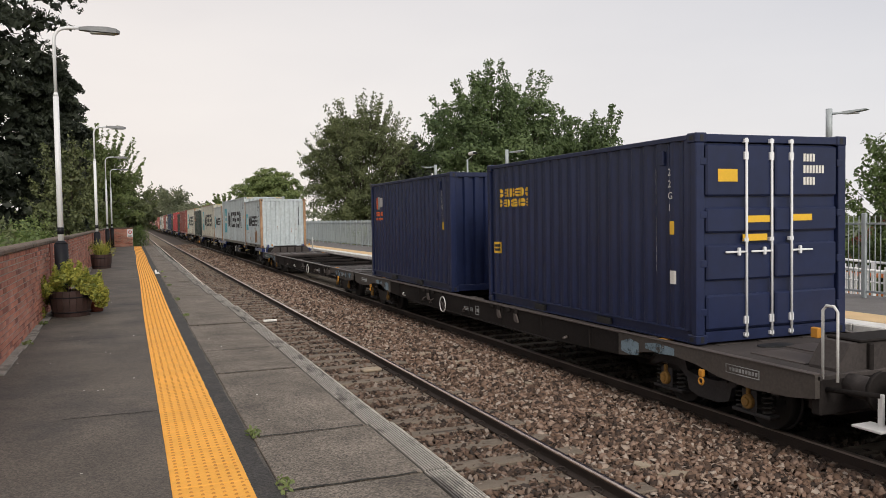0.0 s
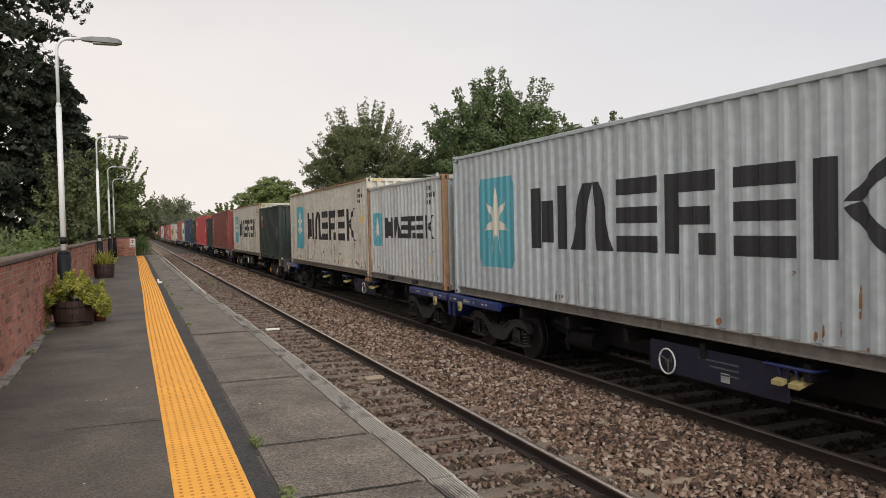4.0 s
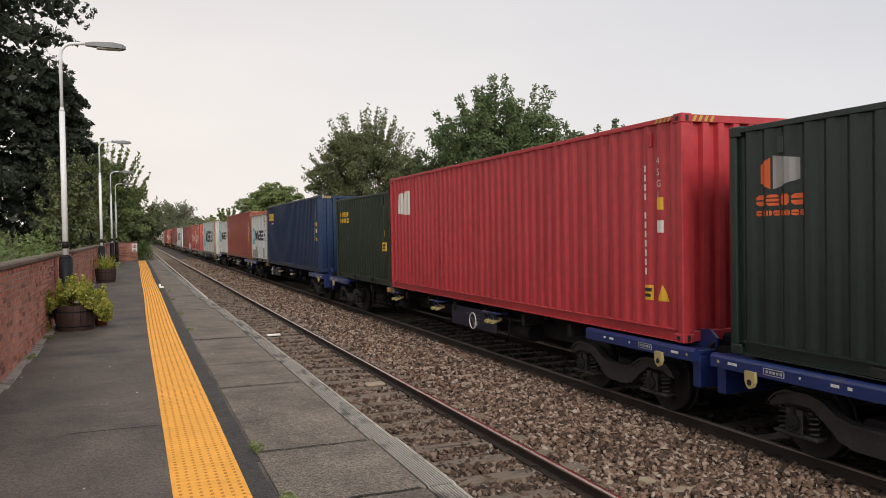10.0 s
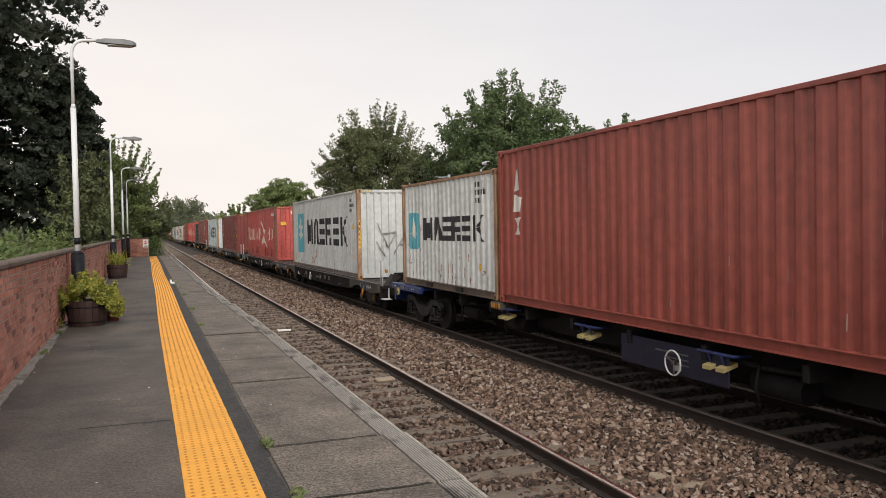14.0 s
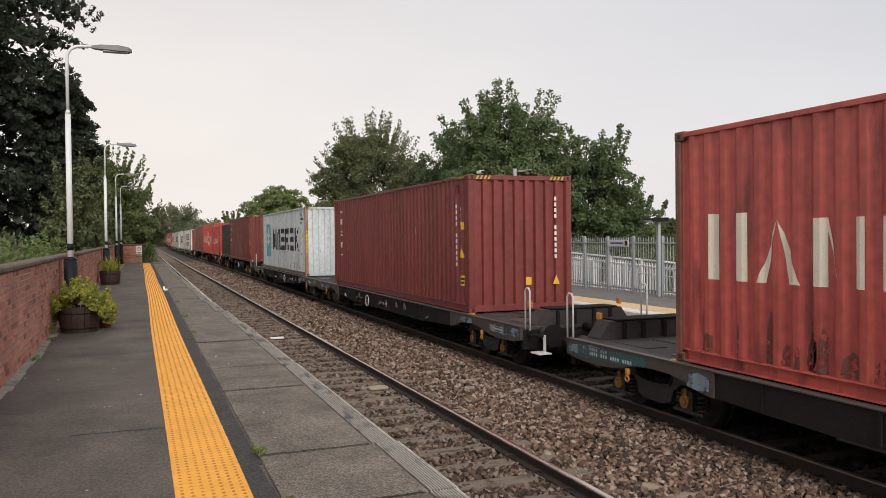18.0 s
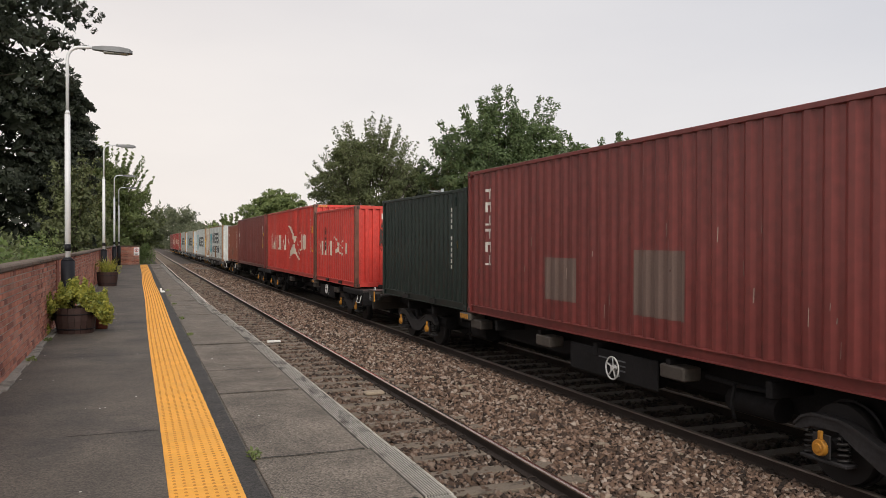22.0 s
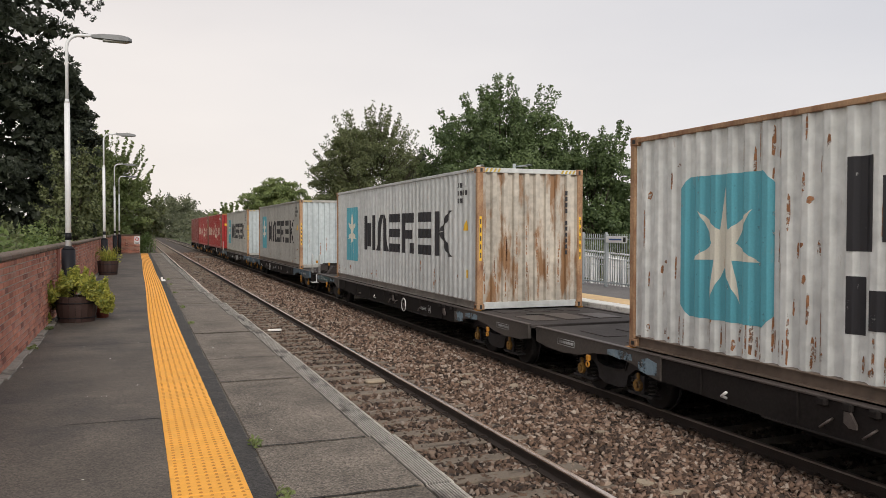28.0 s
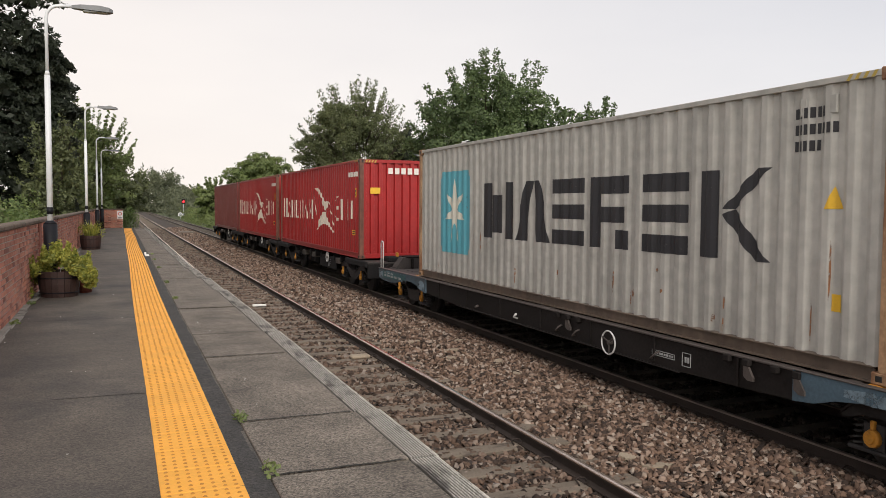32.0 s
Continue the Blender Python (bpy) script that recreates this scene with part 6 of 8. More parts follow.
def bogie(parent, y, cap, wheel_r=0.42, base=1.8, caps=True):
    """A two-axle bogie under the wagon; y of its centre."""
    zc = RAIL_Z + wheel_r
    b = part("bogie", Geo().box(-0.95, y - 0.16, zc - 0.05, 0.95, y + 0.16, zc + 0.18, 0.02), STEEL["dark"], parent, "dark cast bogie with springs")
    key = ("bogie", wheel_r, base)
    if key not in MESHES:
        ms = {}
        for sx in (-1, 1):
            x = sx * 1.02
            h = base / 2
            beam = [(-h - 0.40, zc + 0.16, zc + 0.10), (-h - 0.30, zc + 0.25, zc + 0.12), (-h - 0.16, zc + 0.30, zc + 0.17), (-h + 0.16, zc + 0.30, zc + 0.17), (-h + 0.34, zc + 0.26, zc + 0.06), (-0.36, zc + 0.14, zc - 0.10), (-0.18, zc + 0.10, zc - 0.15), (0.18, zc + 0.10, zc - 0.15), (0.36, zc + 0.14, zc - 0.10), (h - 0.34, zc + 0.26, zc + 0.06), (h - 0.16, zc + 0.30, zc + 0.17), (h + 0.16, zc + 0.30, zc + 0.17), (h + 0.30, zc + 0.25, zc + 0.12), (h + 0.40, zc + 0.16, zc + 0.10)]
            ms["frame", sx] = Geo().plate(x - 0.035, x + 0.035, beam).mesh("side_frame", STEEL["bogie"])
            ms["flange", sx] = Geo().plate(x - 0.06, x + 0.06, [(p, q + 0.012, q - 0.018) for p, q, _ in beam]).mesh("frame_flange", STEEL["bogie"])
            ms["box", sx] = Geo().box(x - 0.09, -0.115, -0.12, x + 0.09 * sx + 0.02, 0.115, 0.13, 0.03).box(x - 0.08, -0.30, -0.17, x + 0.085, 0.30, -0.125, 0.012).mesh("axlebox", STEEL["bogie"])
            for c in ("amber", "ochre", "dark"):
                cap_ = Geo().cyl((x + sx * 0.09, 0, -0.01), (x + sx * 0.135, 0, -0.01), 0.092, 0.078, 16).cyl((x + sx * 0.135, 0, -0.01), (x + sx * 0.15, 0, -0.01), 0.05, 0.04, 12)
                cap_.box(x + sx * 0.10 - 0.02, -0.025, 0.07, x + sx * 0.10 + 0.02, 0.025, 0.16, 0.008)
                ms["cover", sx, c] = cap_.mesh("axlebox_cover", STEEL[c])
            ms["spring", sx] = Geo().tube([(x + 0.062 * math.cos(q * math.pi / 3), 0.062 * math.sin(q * math.pi / 3), -0.13 + 0.0092 * q) for q in range(28)], 0.016, 3).mesh("coil_spring", STEEL["spring"])
        g = Geo().cyl((-1.0, 0, 0), (1.0, 0, 0), 0.075, n=10)
        for sx in (-1, 1):
            g.cyl((sx * 0.70, 0, 0), (sx * 0.83, 0, 0), wheel_r, wheel_r - 0.006, 28)
            g.cyl((sx * 0.675, 0, 0), (sx * 0.70, 0, 0), wheel_r + 0.028, wheel_r + 0.026, 28)
            g.cyl((sx * 0.83, 0, 0), (sx * 0.87, 0, 0), 0.12, 0.11, 14)
            for q in range(4):
                a = q * math.pi / 2
                g.cyl((sx * 0.83, 0.24 * math.cos(a), 0.24 * math.sin(a)), (sx * 0.838, 0.24 * math.cos(a), 0.24 * math.sin(a)), 0.03, n=8)
        ms["wheelset"] = g.mesh("wheelset", STEEL["wheel_tread"])
        MESHES[key] = ms
    ms = MESHES[key]
    for sx in (-1, 1):
        part("side_frame", ms["frame", sx], None, b, m=pose(0, y, 0))
        if sx < 0:
            part("frame_flange", ms["flange", sx], None, b, m=pose(0, y, 0))
        for e in (-1, 1):
            ya = y + e * base / 2
            box = part("axlebox", ms["box", sx], None, b, m=pose(0, ya, zc))
            part("axlebox_cover", ms["cover", sx, cap], None, b, "ochre axlebox cover" if cap != "dark" else "", m=pose(0, ya, zc))
            for d in (-0.21, 0.21):
                part("coil_spring", ms["spring", sx], None, b, m=pose(0, ya + d, zc))
    for e in (-1, 1):
        ya = y + e * base / 2
        w = part("wheelset", ms["wheelset"], None, b, m=pose(0, ya, zc))
        WHEELS.append((w, ya, zc, wheel_r))
    return b


def handrail(parent, x, y, z, w=0.16, h=0.42, along=1):
    pts = [(x, y, z), (x, y, z + h - 0.05), (x, y + w * 0.25, z + h), (x, y + w * 0.75, z + h), (x, y + w, z + h - 0.05), (x, y + w, z)]
    return part("handrail", Geo().tube(pts, 0.016, 6), STEEL["handle"], parent, "white bent handrail")


def coupler(parent, y, sg, z):
    g = Geo().cyl((0, y, z), (0, y + sg * 0.55, z), 0.07, n=10)
    g.box(-0.13, y + sg * 0.42, z - 0.12, 0.13, y + sg * 0.66, z + 0.12, 0.02)
    part("coupler", g, STEEL["dark"], parent)


def hand_wheel(parent, x, y, z, solid=False, spokes=False):
    g = Geo().ring((x, y, z), (1, 0, 0), 0.162, 0.012, 26, 6)
    w = part("brake_wheel", g, STEEL["handle"], parent, "white handbrake wheel")
    if solid:
        part("wheel_disc", Geo().cyl((x + 0.01, y, z), (x + 0.02, y, z), 0.165, n=24), STEEL["handle"], w)
        part("wheel_hub", Geo().cyl((x - 0.03, y, z), (x + 0.01, y, z), 0.035, n=10), STEEL["flange"], w)
        return
    col = "handle" if spokes else "flange"
    part("wheel_hub", Geo().cyl((x - 0.01, y, z), (x + 0.09, y, z), 0.04 if spokes else 0.03, n=10), STEEL[col], w)
    n = 5 if spokes else 3
    for k in range(n):
        a = k * 2 * math.pi / n + 0.4
        part("wheel_spoke", Geo().tube([(x + 0.015, y, z), (x, y + 0.165 * math.cos(a), z + 0.165 * math.sin(a))], 0.012, 5), STEEL[col], w)


def framed_panel(w, x, y, z, ln, hh):
    """A stencilled box of small marks: a thin border and rows of bars."""
    g = Geo()
    for a, b, c, d in ((y, z, y + ln, z + 0.008), (y, z + hh - 0.008, y + ln, z + hh), (y, z, y + 0.008, z + hh), (y + ln - 0.008, z, y + ln, z + hh)):
        g.box(x - 0.003, a, b, x + 0.003, c, d)
    k = y + 0.03
    while k < y + ln - 0.05:
        g.box(x - 0.003, k, z + 0.3 * hh, x + 0.003, k + 0.03, z + 0.7 * hh)
        k += 0.05
    tagged(part("data_panel", g, STEEL["grimy_white"], w, "worn white stencilled data box"), "worn white stencilled data box", kind="stuff")


CROSS = (4.6, 6.8, 9.1, 11.2, 13.6)


def low_wagon(u0, u1, tint, label, outer, wheel_y):
    """A low skeletal wagon of a close-coupled pair. outer: -1 if its near end carries the coupling, 1 if its far end does."""
    L = u1 - u0
    w = empty("flat_wagon", pose(TRAIN_X, u0, 0), label, "railway wagon", "wagons of the train")
    w["u"] = u0
    top = D_GREY - 0.012
    rs = random.Random(int(u0 * 7))
    edge = [(0.0, 0.24), (0.35, 0.29), (0.9, 0.31), (1.4, 0.27), (1.8, 0.19), (2.2, 0.155), (2.6, 0.165), (2.9, 0.21), (3.15, 0.29), (3.42, 0.32)]
    for far, (a, b) in enumerate(((0.0, 3.4), (L - 3.4, L))):
        pl = part("end_deck", Geo().box(-1.30, a, top - 0.07, 1.30, b, top - 0.012, 0.01), STEEL["deck"], w, "dusty steel end deck with plates")
        for k in range(3):
            x0 = -0.95 + 0.68 * k
            part("deck_plate", Geo().box(x0, a + 0.5, top - 0.012, x0 + 0.5, a + 1.3 + 0.2 * (k % 2), top + 0.002, 0.003), STEEL["flange"], pl)
            part("deck_plate", Geo().box(x0 + 0.05, a + 1.9, top - 0.012, x0 + 0.42, a + 2.7, top - 0.001, 0.003), STEEL["deck"], pl)
        for x0, y0 in ((-0.30, 1.58), (0.32, 2.3)):
            part("deck_opening", Geo().prism([(x0 + 0.26 * math.cos(q * math.pi / 6), a + y0 + 0.13 * math.sin(q * math.pi / 6)) for q in range(12)], 2, top - 0.013, top + 0.003), M["sign_black"], pl)
        for sx in (-1, 1):
            st = [((L - d) if far else d, top, top - q) for d, q in edge]
            part("end_sill", Geo().plate(sx * 1.30 - 0.03, sx * 1.30 + 0.03, st[::-1] if far else st), STEEL[tint], w, "worn painted end sill")
            part("sill_lip", Geo().box(sx * 1.30 - 0.045, a, top - 0.004, sx * 1.30 + 0.045, b, top + 0.012, 0.005), STEEL["flange"], w)
        s0 = lambda d, ln: (L - d - ln) if far else d
        for d, ln, z, hh, c in ((0.08, 1.25, -0.20, 0.17, "spray"), (1.35, 0.75, -0.20, 0.16, "spray"), (2.2, 0.6, -0.15, 0.11, "spray"), (2.95, 0.4, -0.26, 0.2, "spray")):
            if rs.random() < (0.95 if 238 < u0 < 240 else 0.45):
                part("paint_patch", Geo().plate(-1.336, -1.331, [(s0(d, ln), top + z + hh * 0.8, top + z), (s0(d, ln) + ln * 0.5, top + z + hh, top + z - 0.02), (s0(d, ln) + ln, top + z + hh * 0.7, top + z + 0.01)]), STEEL[c], w, "sprayed paint patch")
        framed_panel(w, -1.335, s0(0.75, 0.52), top - 0.19, 0.52, 0.10)
        hk = part("lashing_hook", Geo().box(-1.36, s0(1.62, 0.12) + 0.02, top - 0.32, -1.31, s0(1.62, 0.12) + 0.10, top - 0.23, 0.012), STEEL["amber"], w, "yellow lashing hook")
        part("hook_ring", Geo().ring((-1.345, s0(1.62, 0.12) + 0.06, top - 0.37), (1, 0, 0), 0.04, 0.014, 12, 5), STEEL["amber"], hk)
    for sx in (-1, 1):
        st = [(3.3, top - 0.02, top - 0.32), (4.2, top - 0.02, top - 0.35), (5.2, top - 0.02, top - 0.38), (L - 5.2, top - 0.02, top - 0.38), (L - 4.2, top - 0.02, top - 0.35), (L - 3.3, top - 0.02, top - 0.32)]
        side = part("side_sill", Geo().plate(sx * 1.27 - 0.025, sx * 1.27 + 0.025, st), STEEL["sill"], w, "sooty brown side sill")
        part("top_flange", Geo().box(sx * 1.26 - 0.06, 3.4, top - 0.022, sx * 1.26 + 0.06, L - 3.4, top + 0.004, 0.006), STEEL["flange"], side)
        part("bottom_flange", Geo().box(sx * 1.27 - 0.06, 5.2, top - 0.395, sx * 1.27 + 0.05, L - 5.2, top - 0.375, 0.006), STEEL["sill"], side)
        for k in range(7):
            yy = 4.2 + (L - 8.4) * k / 6
            part("stiffener", Geo().box(sx * 1.27 - 0.05, yy, top - 0.34, sx * 1.27 + 0.05, yy + 0.025, top - 0.03), STEEL["sill"], side)
    for yy in CROSS:
        yy = yy if outer > 0 else L - yy
        part("cross_member", Geo().box(-1.24, yy - 0.045, top - 0.14, 1.24, yy + 0.045, top - 0.06, 0.01), STEEL["sill"], w)
    part("centre_beam", Geo().box(-0.25, 0.3, top - 0.55, 0.25, L - 0.3, top - 0.30, 0.02), STEEL["dark"], w)
    for yy in (4.6, 8.0, 11.5):
        part("brake_rod", Geo().tube([(-1.1, yy, top - 0.4), (1.1, yy + 1.2, top - 0.4)], 0.03, 6), STEEL["dark"], w)
    part("air_tank", Geo().cyl((-0.7, L * 0.62, top - 0.45), (-0.7, L * 0.62 + 1.3, top - 0.45), 0.18, n=14), STEEL["dark"], w)
    for yy in (2.56, 2.78, 8.5, 8.8, L - 2.78, L - 2.56):
        for sx in (-1, 1):
            part("container_pedestal", Geo().box(sx * 1.22 - 0.09, yy - 0.07, top - 0.02, sx * 1.22 + 0.11, yy + 0.07, top + 0.011, 0.01), STEEL["amber" if yy in (2.56, L - 2.56) else "flange"], w, "yellow-edged container spigot" if yy in (2.56, L - 2.56) else "")
    hand_wheel(w, -1.36, wheel_y - (0.25 if tint == "slate_blue" else 0.10), -0.33)
    for d in (0.6, 1.1, -1.3):
        part("release_handle", Geo().tube([(-1.30, wheel_y + d, top - 0.20), (-1.36, wheel_y + d, top - 0.22), (-1.36, wheel_y + d + 0.1, top - 0.30), (-1.30, wheel_y + d + 0.12, top - 0.30)], 0.014, 5), STEEL["flange"], w)
    for d in (0.55, 0.85, 1.15, -2.6, -2.9, -3.3, -3.6):
        tl = part("folding_twistlock", Geo().box(-1.36, wheel_y + d, top - 0.09, -1.29, wheel_y + d + 0.10, top - 0.01, 0.012), STEEL["sill"], w)
        if d in (0.85, -2.9, -3.6):
            part("locking_arm", Geo().plate(-1.35, -1.32, [(wheel_y + d - 0.06, top - 0.20, top - 0.24), (wheel_y + d + 0.02, top - 0.08, top - 0.24), (wheel_y + d + 0.08, top - 0.08, top - 0.20)]), STEEL["flange"], tl)
    part("drain_cock", Geo().cyl((-1.31, wheel_y - 5.3 if wheel_y > 8 else wheel_y + 4.2, top - 0.27), (-1.38, wheel_y - 5.3 if wheel_y > 8 else wheel_y + 4.2, top - 0.29), 0.03, 0.018, 10), STEEL["flange"], w)
    part("valve_handle", Geo().tube([(-1.30, wheel_y + 2.6, top - 0.30), (-1.37, wheel_y + 2.6, top - 0.27), (-1.37, wheel_y + 2.52, top - 0.21)], 0.018, 6), STEEL["handle"], w, "white valve handle")
    framed_panel(w, -1.298, wheel_y - 1.9, top - 0.30, 0.16, 0.17)
    framed_panel(w, -1.298, wheel_y - 1.6, top - 0.26, 0.45, 0.07)
    for yy in (1.9, L - 1.9):
        bogie(w, yy, "amber" if tint == "slate_blue" else "ochre", 0.36, 1.5)
    ye, sg = (0.0, -1) if outer < 0 else (L, 1)
    # coupling end: raised bulkhead with draw-gear, steps and rails
    ya_, yb_ = sorted((ye - sg * 0.05, ye - sg * 0.42))
    bh = part("bulkhead", Geo().prism([(-0.98, top - 0.45), (0.98, top - 0.45), (0.98, top + 0.02), (0.80, top + 0.27), (-0.80, top + 0.27), (-0.98, top + 0.02)], 1, ya_, yb_), STEEL["deck"], w, "dusty draw-gear housing")
    part("housing_lid", Geo().box(-0.70, ya_ - 0.03, top + 0.27, 0.70, yb_ + 0.03, top + 0.30, 0.01), STEEL["sill"], bh)
    for q in (-0.55, -0.2, 0.2, 0.55):
        part("rib", Geo().box(q - 0.03, ya_ - 0.05, top - 0.02, q + 0.03, yb_ + 0.05, top + 0.26, 0.012), STEEL["sill"], bh)
    for sx in (-1, 1):
        bf = part("buffer", Geo().cyl((sx * 0.86, ye, top - 0.14), (sx * 0.86, ye + sg * 0.34, top - 0.14), 0.12, n=14), STEEL["deck"], w)
        part("buffer_head", Geo().cyl((sx * 0.86, ye + sg * 0.34, top - 0.14), (sx * 0.86, ye + sg * 0.39, top - 0.14), 0.20, n=16), STEEL["sill"], bf)
    part("headstock", Geo().box(-1.26, ye, top - 0.42, 1.26, ye - sg * 0.12, top - 0.05, 0.015), STEEL["sill"], w)
    for sx in (-1, 1):
        part("spigot", Geo().box(sx * 0.95 - 0.03, ye - sg * 0.35 - 0.05, top + 0.3, sx * 0.95 + 0.03, ye - sg * 0.35 + 0.05, top + 0.41, 0.01), STEEL["amber"], w, "yellow spigot")
        handrail(w, sx * 1.22, ye + sg * 0.17 - (0.18 if sg > 0 else 0), top - 0.05, 0.18, 0.74)
    if outer > 0:
        tp = part("number_panel", Geo().plate(-1.3385, -1.332, [(L - 2.1, top - 0.05, top - 0.15), (L - 1.6, top - 0.05, top - 0.20), (L - 0.35, top - 0.05, top - 0.235)]), STEEL["teal"], w, "teal painted number panel")
        g = Geo()
        for row, (z0, z1) in enumerate(((top - 0.105, top - 0.065), (top - 0.175, top - 0.125))):
            y = L - 0.5
            while y > L - (1.2 if row == 0 else 1.75):
                g.box(-1.342, y - 0.035, z0, -1.338, y, z1)
                y -= 0.06 if int(y * 17) % 5 else 0.13
        tagged(part("number_stencilling", g, STEEL["grimy_white"], tp), kind="stuff")
    coupler(w, ye, sg, top - 0.05)
    st = w if sg > 0 else part("step", Geo().box(-1.37, ye + sg * 0.62 - 0.16, top - 0.40, -1.12, ye + sg * 0.62 + 0.16, top - 0.375, 0.005), STEEL["handle"], w, "pale metal shunter's step")
    if sg < 0:
        part("step_hanger", Geo().box(-1.19, ye + sg * 0.62 - 0.03, top - 0.38, -1.16, ye + sg * 0.62 + 0.03, top - 0.08, 0.006), STEEL["handle"], st)
        part("step_bracket", Geo().tube([(-1.175, ye + sg * 0.62, top - 0.10), (-1.175, ye - sg * 0.02, top - 0.16)], 0.028, 6), STEEL["sill"], st)
    part("air_hose", Geo().tube([(-0.5, ye, top - 0.2), (-0.5, ye + sg * 0.2, top - 0.32), (-0.45, ye + sg * 0.4, top - 0.5), (-0.4, ye + sg * 0.6, top - 0.42)], 0.03, 7), STEEL["dark"], w)
    WAGONS.append(w)
    return w


def spine_wagon(u0, u1, style, label, z=D_FEA, wheel_y=None, axles=None, panel_dir=-1):
    """A container flat: two sill ends over the bogies and a narrow spine between. axles: the two bogie centres."""
    L = u1 - u0
    w = empty("container_flat_wagon", pose(TRAIN_X, u0, 0), label, "railway wagon", "wagons of the train")
    w["u"] = u0
    top = z - 0.015
    col = {"blue": "blue", "drab": "drab", "black": "dark"}[style]
    cap = {"blue": "dark", "drab": "amber", "black": "amber"}[style]
    end = {"blue": 2.5, "drab": 0.9, "black": 2.2}[style]
    wheel_y = wheel_y or L * 0.36
    for k, (a, b) in enumerate(((0.0, end), (L - end, L))):
        pl = part("end_platform", Geo().box(-1.22, a, top - 0.10, 1.22, b, top - 0.03, 0.01), STEEL["deck" if style != "blue" else "blue"], w)
        ye, sg = (0.0, -1) if k == 0 else (L, 1)
        for sx in (-1, 1):
            o = [(sx * (1.285 - p), top + q) for p, q in ((0.0, -0.05), (0.012, -0.022), (0.04, -0.01), (0.07, -0.01), (0.07, -0.17), (0.0, -0.17))]
            part("end_sill", Geo().channel(o, a, b), STEEL["dark" if style == "drab" else col], w, "painted wagon end sill")
        if style == "blue":
            for q, (d, ln) in enumerate(((0.12, 0.03), (0.3, 0.14), (1.75, 0.10), (1.95, 0.05), (1.35, 0.02))):
                part("data_panel", Geo().box(-1.29, (a + d) if k == 0 else (b - d - ln), top - 0.11, -1.284, (a + d + ln) if k == 0 else (b - d), top - 0.08), STEEL["lime" if q == 0 else "handle"], w)
            framed_panel(w, -1.288, (a + 0.85) if k == 0 else (b - 1.15), top - 0.135, 0.30, 0.075)
            yb = (a + 0.60) if k == 0 else (b - 0.75)
            tb = part("tow_bracket", Geo().plate(-1.32, -1.275, [(yb, top - 0.13, top - 0.24), (yb + 0.03, top - 0.13, top - 0.30), (yb + 0.075, top - 0.13, top - 0.325), (yb + 0.12, top - 0.13, top - 0.30), (yb + 0.15, top - 0.13, top - 0.24)]), STEEL["lime"], w, "yellow towing bracket")
            part("bracket_hole", Geo().cyl((-1.324, yb + 0.075, top - 0.25), (-1.318, yb + 0.075, top - 0.25), 0.035, n=12), M["sign_black"], tb)
            for sx in (-1, 1):
                part("cheek_plate", Geo().plate(sx * 0.92 - 0.02, sx * 0.92 + 0.02, [(ye - sg * 0.7, top - 0.02, top - 0.1), (ye - sg * 0.55, top + 0.16, top - 0.1), (ye - sg * 0.12, top + 0.20, top - 0.1), (ye, top + 0.10, top - 0.1)][::(1 if sg > 0 else -1)]), STEEL["blue"], w, "raised blue cheek plate")
        part("headstock", Geo().box(-1.20, ye, top - 0.50, 1.20, ye - sg * 0.14, top - 0.06, 0.02), STEEL[col], w)
        part("draw_gear_housing", Geo().box(-0.6, ye - sg * 0.02, top - 0.05, 0.6, ye - sg * 0.5, top + 0.12, 0.04), STEEL["dark"], w)
        coupler(w, ye, sg, top - 0.30)
        if style != "black":
            for sx in (-1, 1):
                bf = part("buffer", Geo().cyl((sx * 0.86, ye, top - 0.12), (sx * 0.86, ye + sg * 0.33, top - 0.12), 0.13, n=14), STEEL["dark"], w)
                part("buffer_head", Geo().cyl((sx * 0.86, ye + sg * 0.33, top - 0.12), (sx * 0.86, ye + sg * 0.38, top - 0.12), 0.19, n=16), STEEL["sill"], bf)
        if style == "drab":
            cb = part("corner_box", Geo().box(-1.30, ye - sg * 0.02, top - 0.26, -0.80, ye - sg * 0.62, top + 0.06, 0.025), STEEL["drab"], w, "drab steel end box with flat top")
            part("number_plate", Geo().box(-1.312, ye - sg * 0.2 - 0.13, top - 0.24, -1.298, ye - sg * 0.2 + 0.13, top - 0.06, 0.004), M["sign_black"], cb)
            framed_panel(w, -1.315, ye - sg * 0.2 - 0.06, top - 0.20, 0.11, 0.11)
            part("box_lid", Geo().box(-1.32, ye - sg * 0.0, top + 0.055, -0.78, ye - sg * 0.66, top + 0.075, 0.006), STEEL["flange"], cb)
            handrail(w, -1.22, ye - sg * 0.35 - 0.07, top + 0.05, 0.14, 0.09)
            part("corner_strip", Geo().box(-1.325, ye - sg * 0.60 - 0.03, top - 0.25, -1.295, ye - sg * 0.60 + 0.03, top + 0.05, 0.006), STEEL["amber"], cb, "orange painted corner strip")
            part("grab_iron", Geo().tube([(-1.31, ye - sg * 0.32 - 0.05, top - 0.10), (-1.335, ye - sg * 0.32 - 0.05, top - 0.10), (-1.335, ye - sg * 0.32 + 0.05, top - 0.10), (-1.31, ye - sg * 0.32 + 0.05, top - 0.10)], 0.012, 5), STEEL["dark"], cb)
        if style == "black" and u0 < 280 and k == 0:
            part("stirrup", Geo().tube([(-1.24, ye - sg * 0.25 - 0.2, top - 0.16), (-1.29, ye - sg * 0.25 - 0.17, top - 0.40), (-1.29, ye - sg * 0.25 + 0.17, top - 0.40), (-1.24, ye - sg * 0.25 + 0.2, top - 0.16)], 0.012, 5), STEEL["handle"], w, "white wire step stirrup")
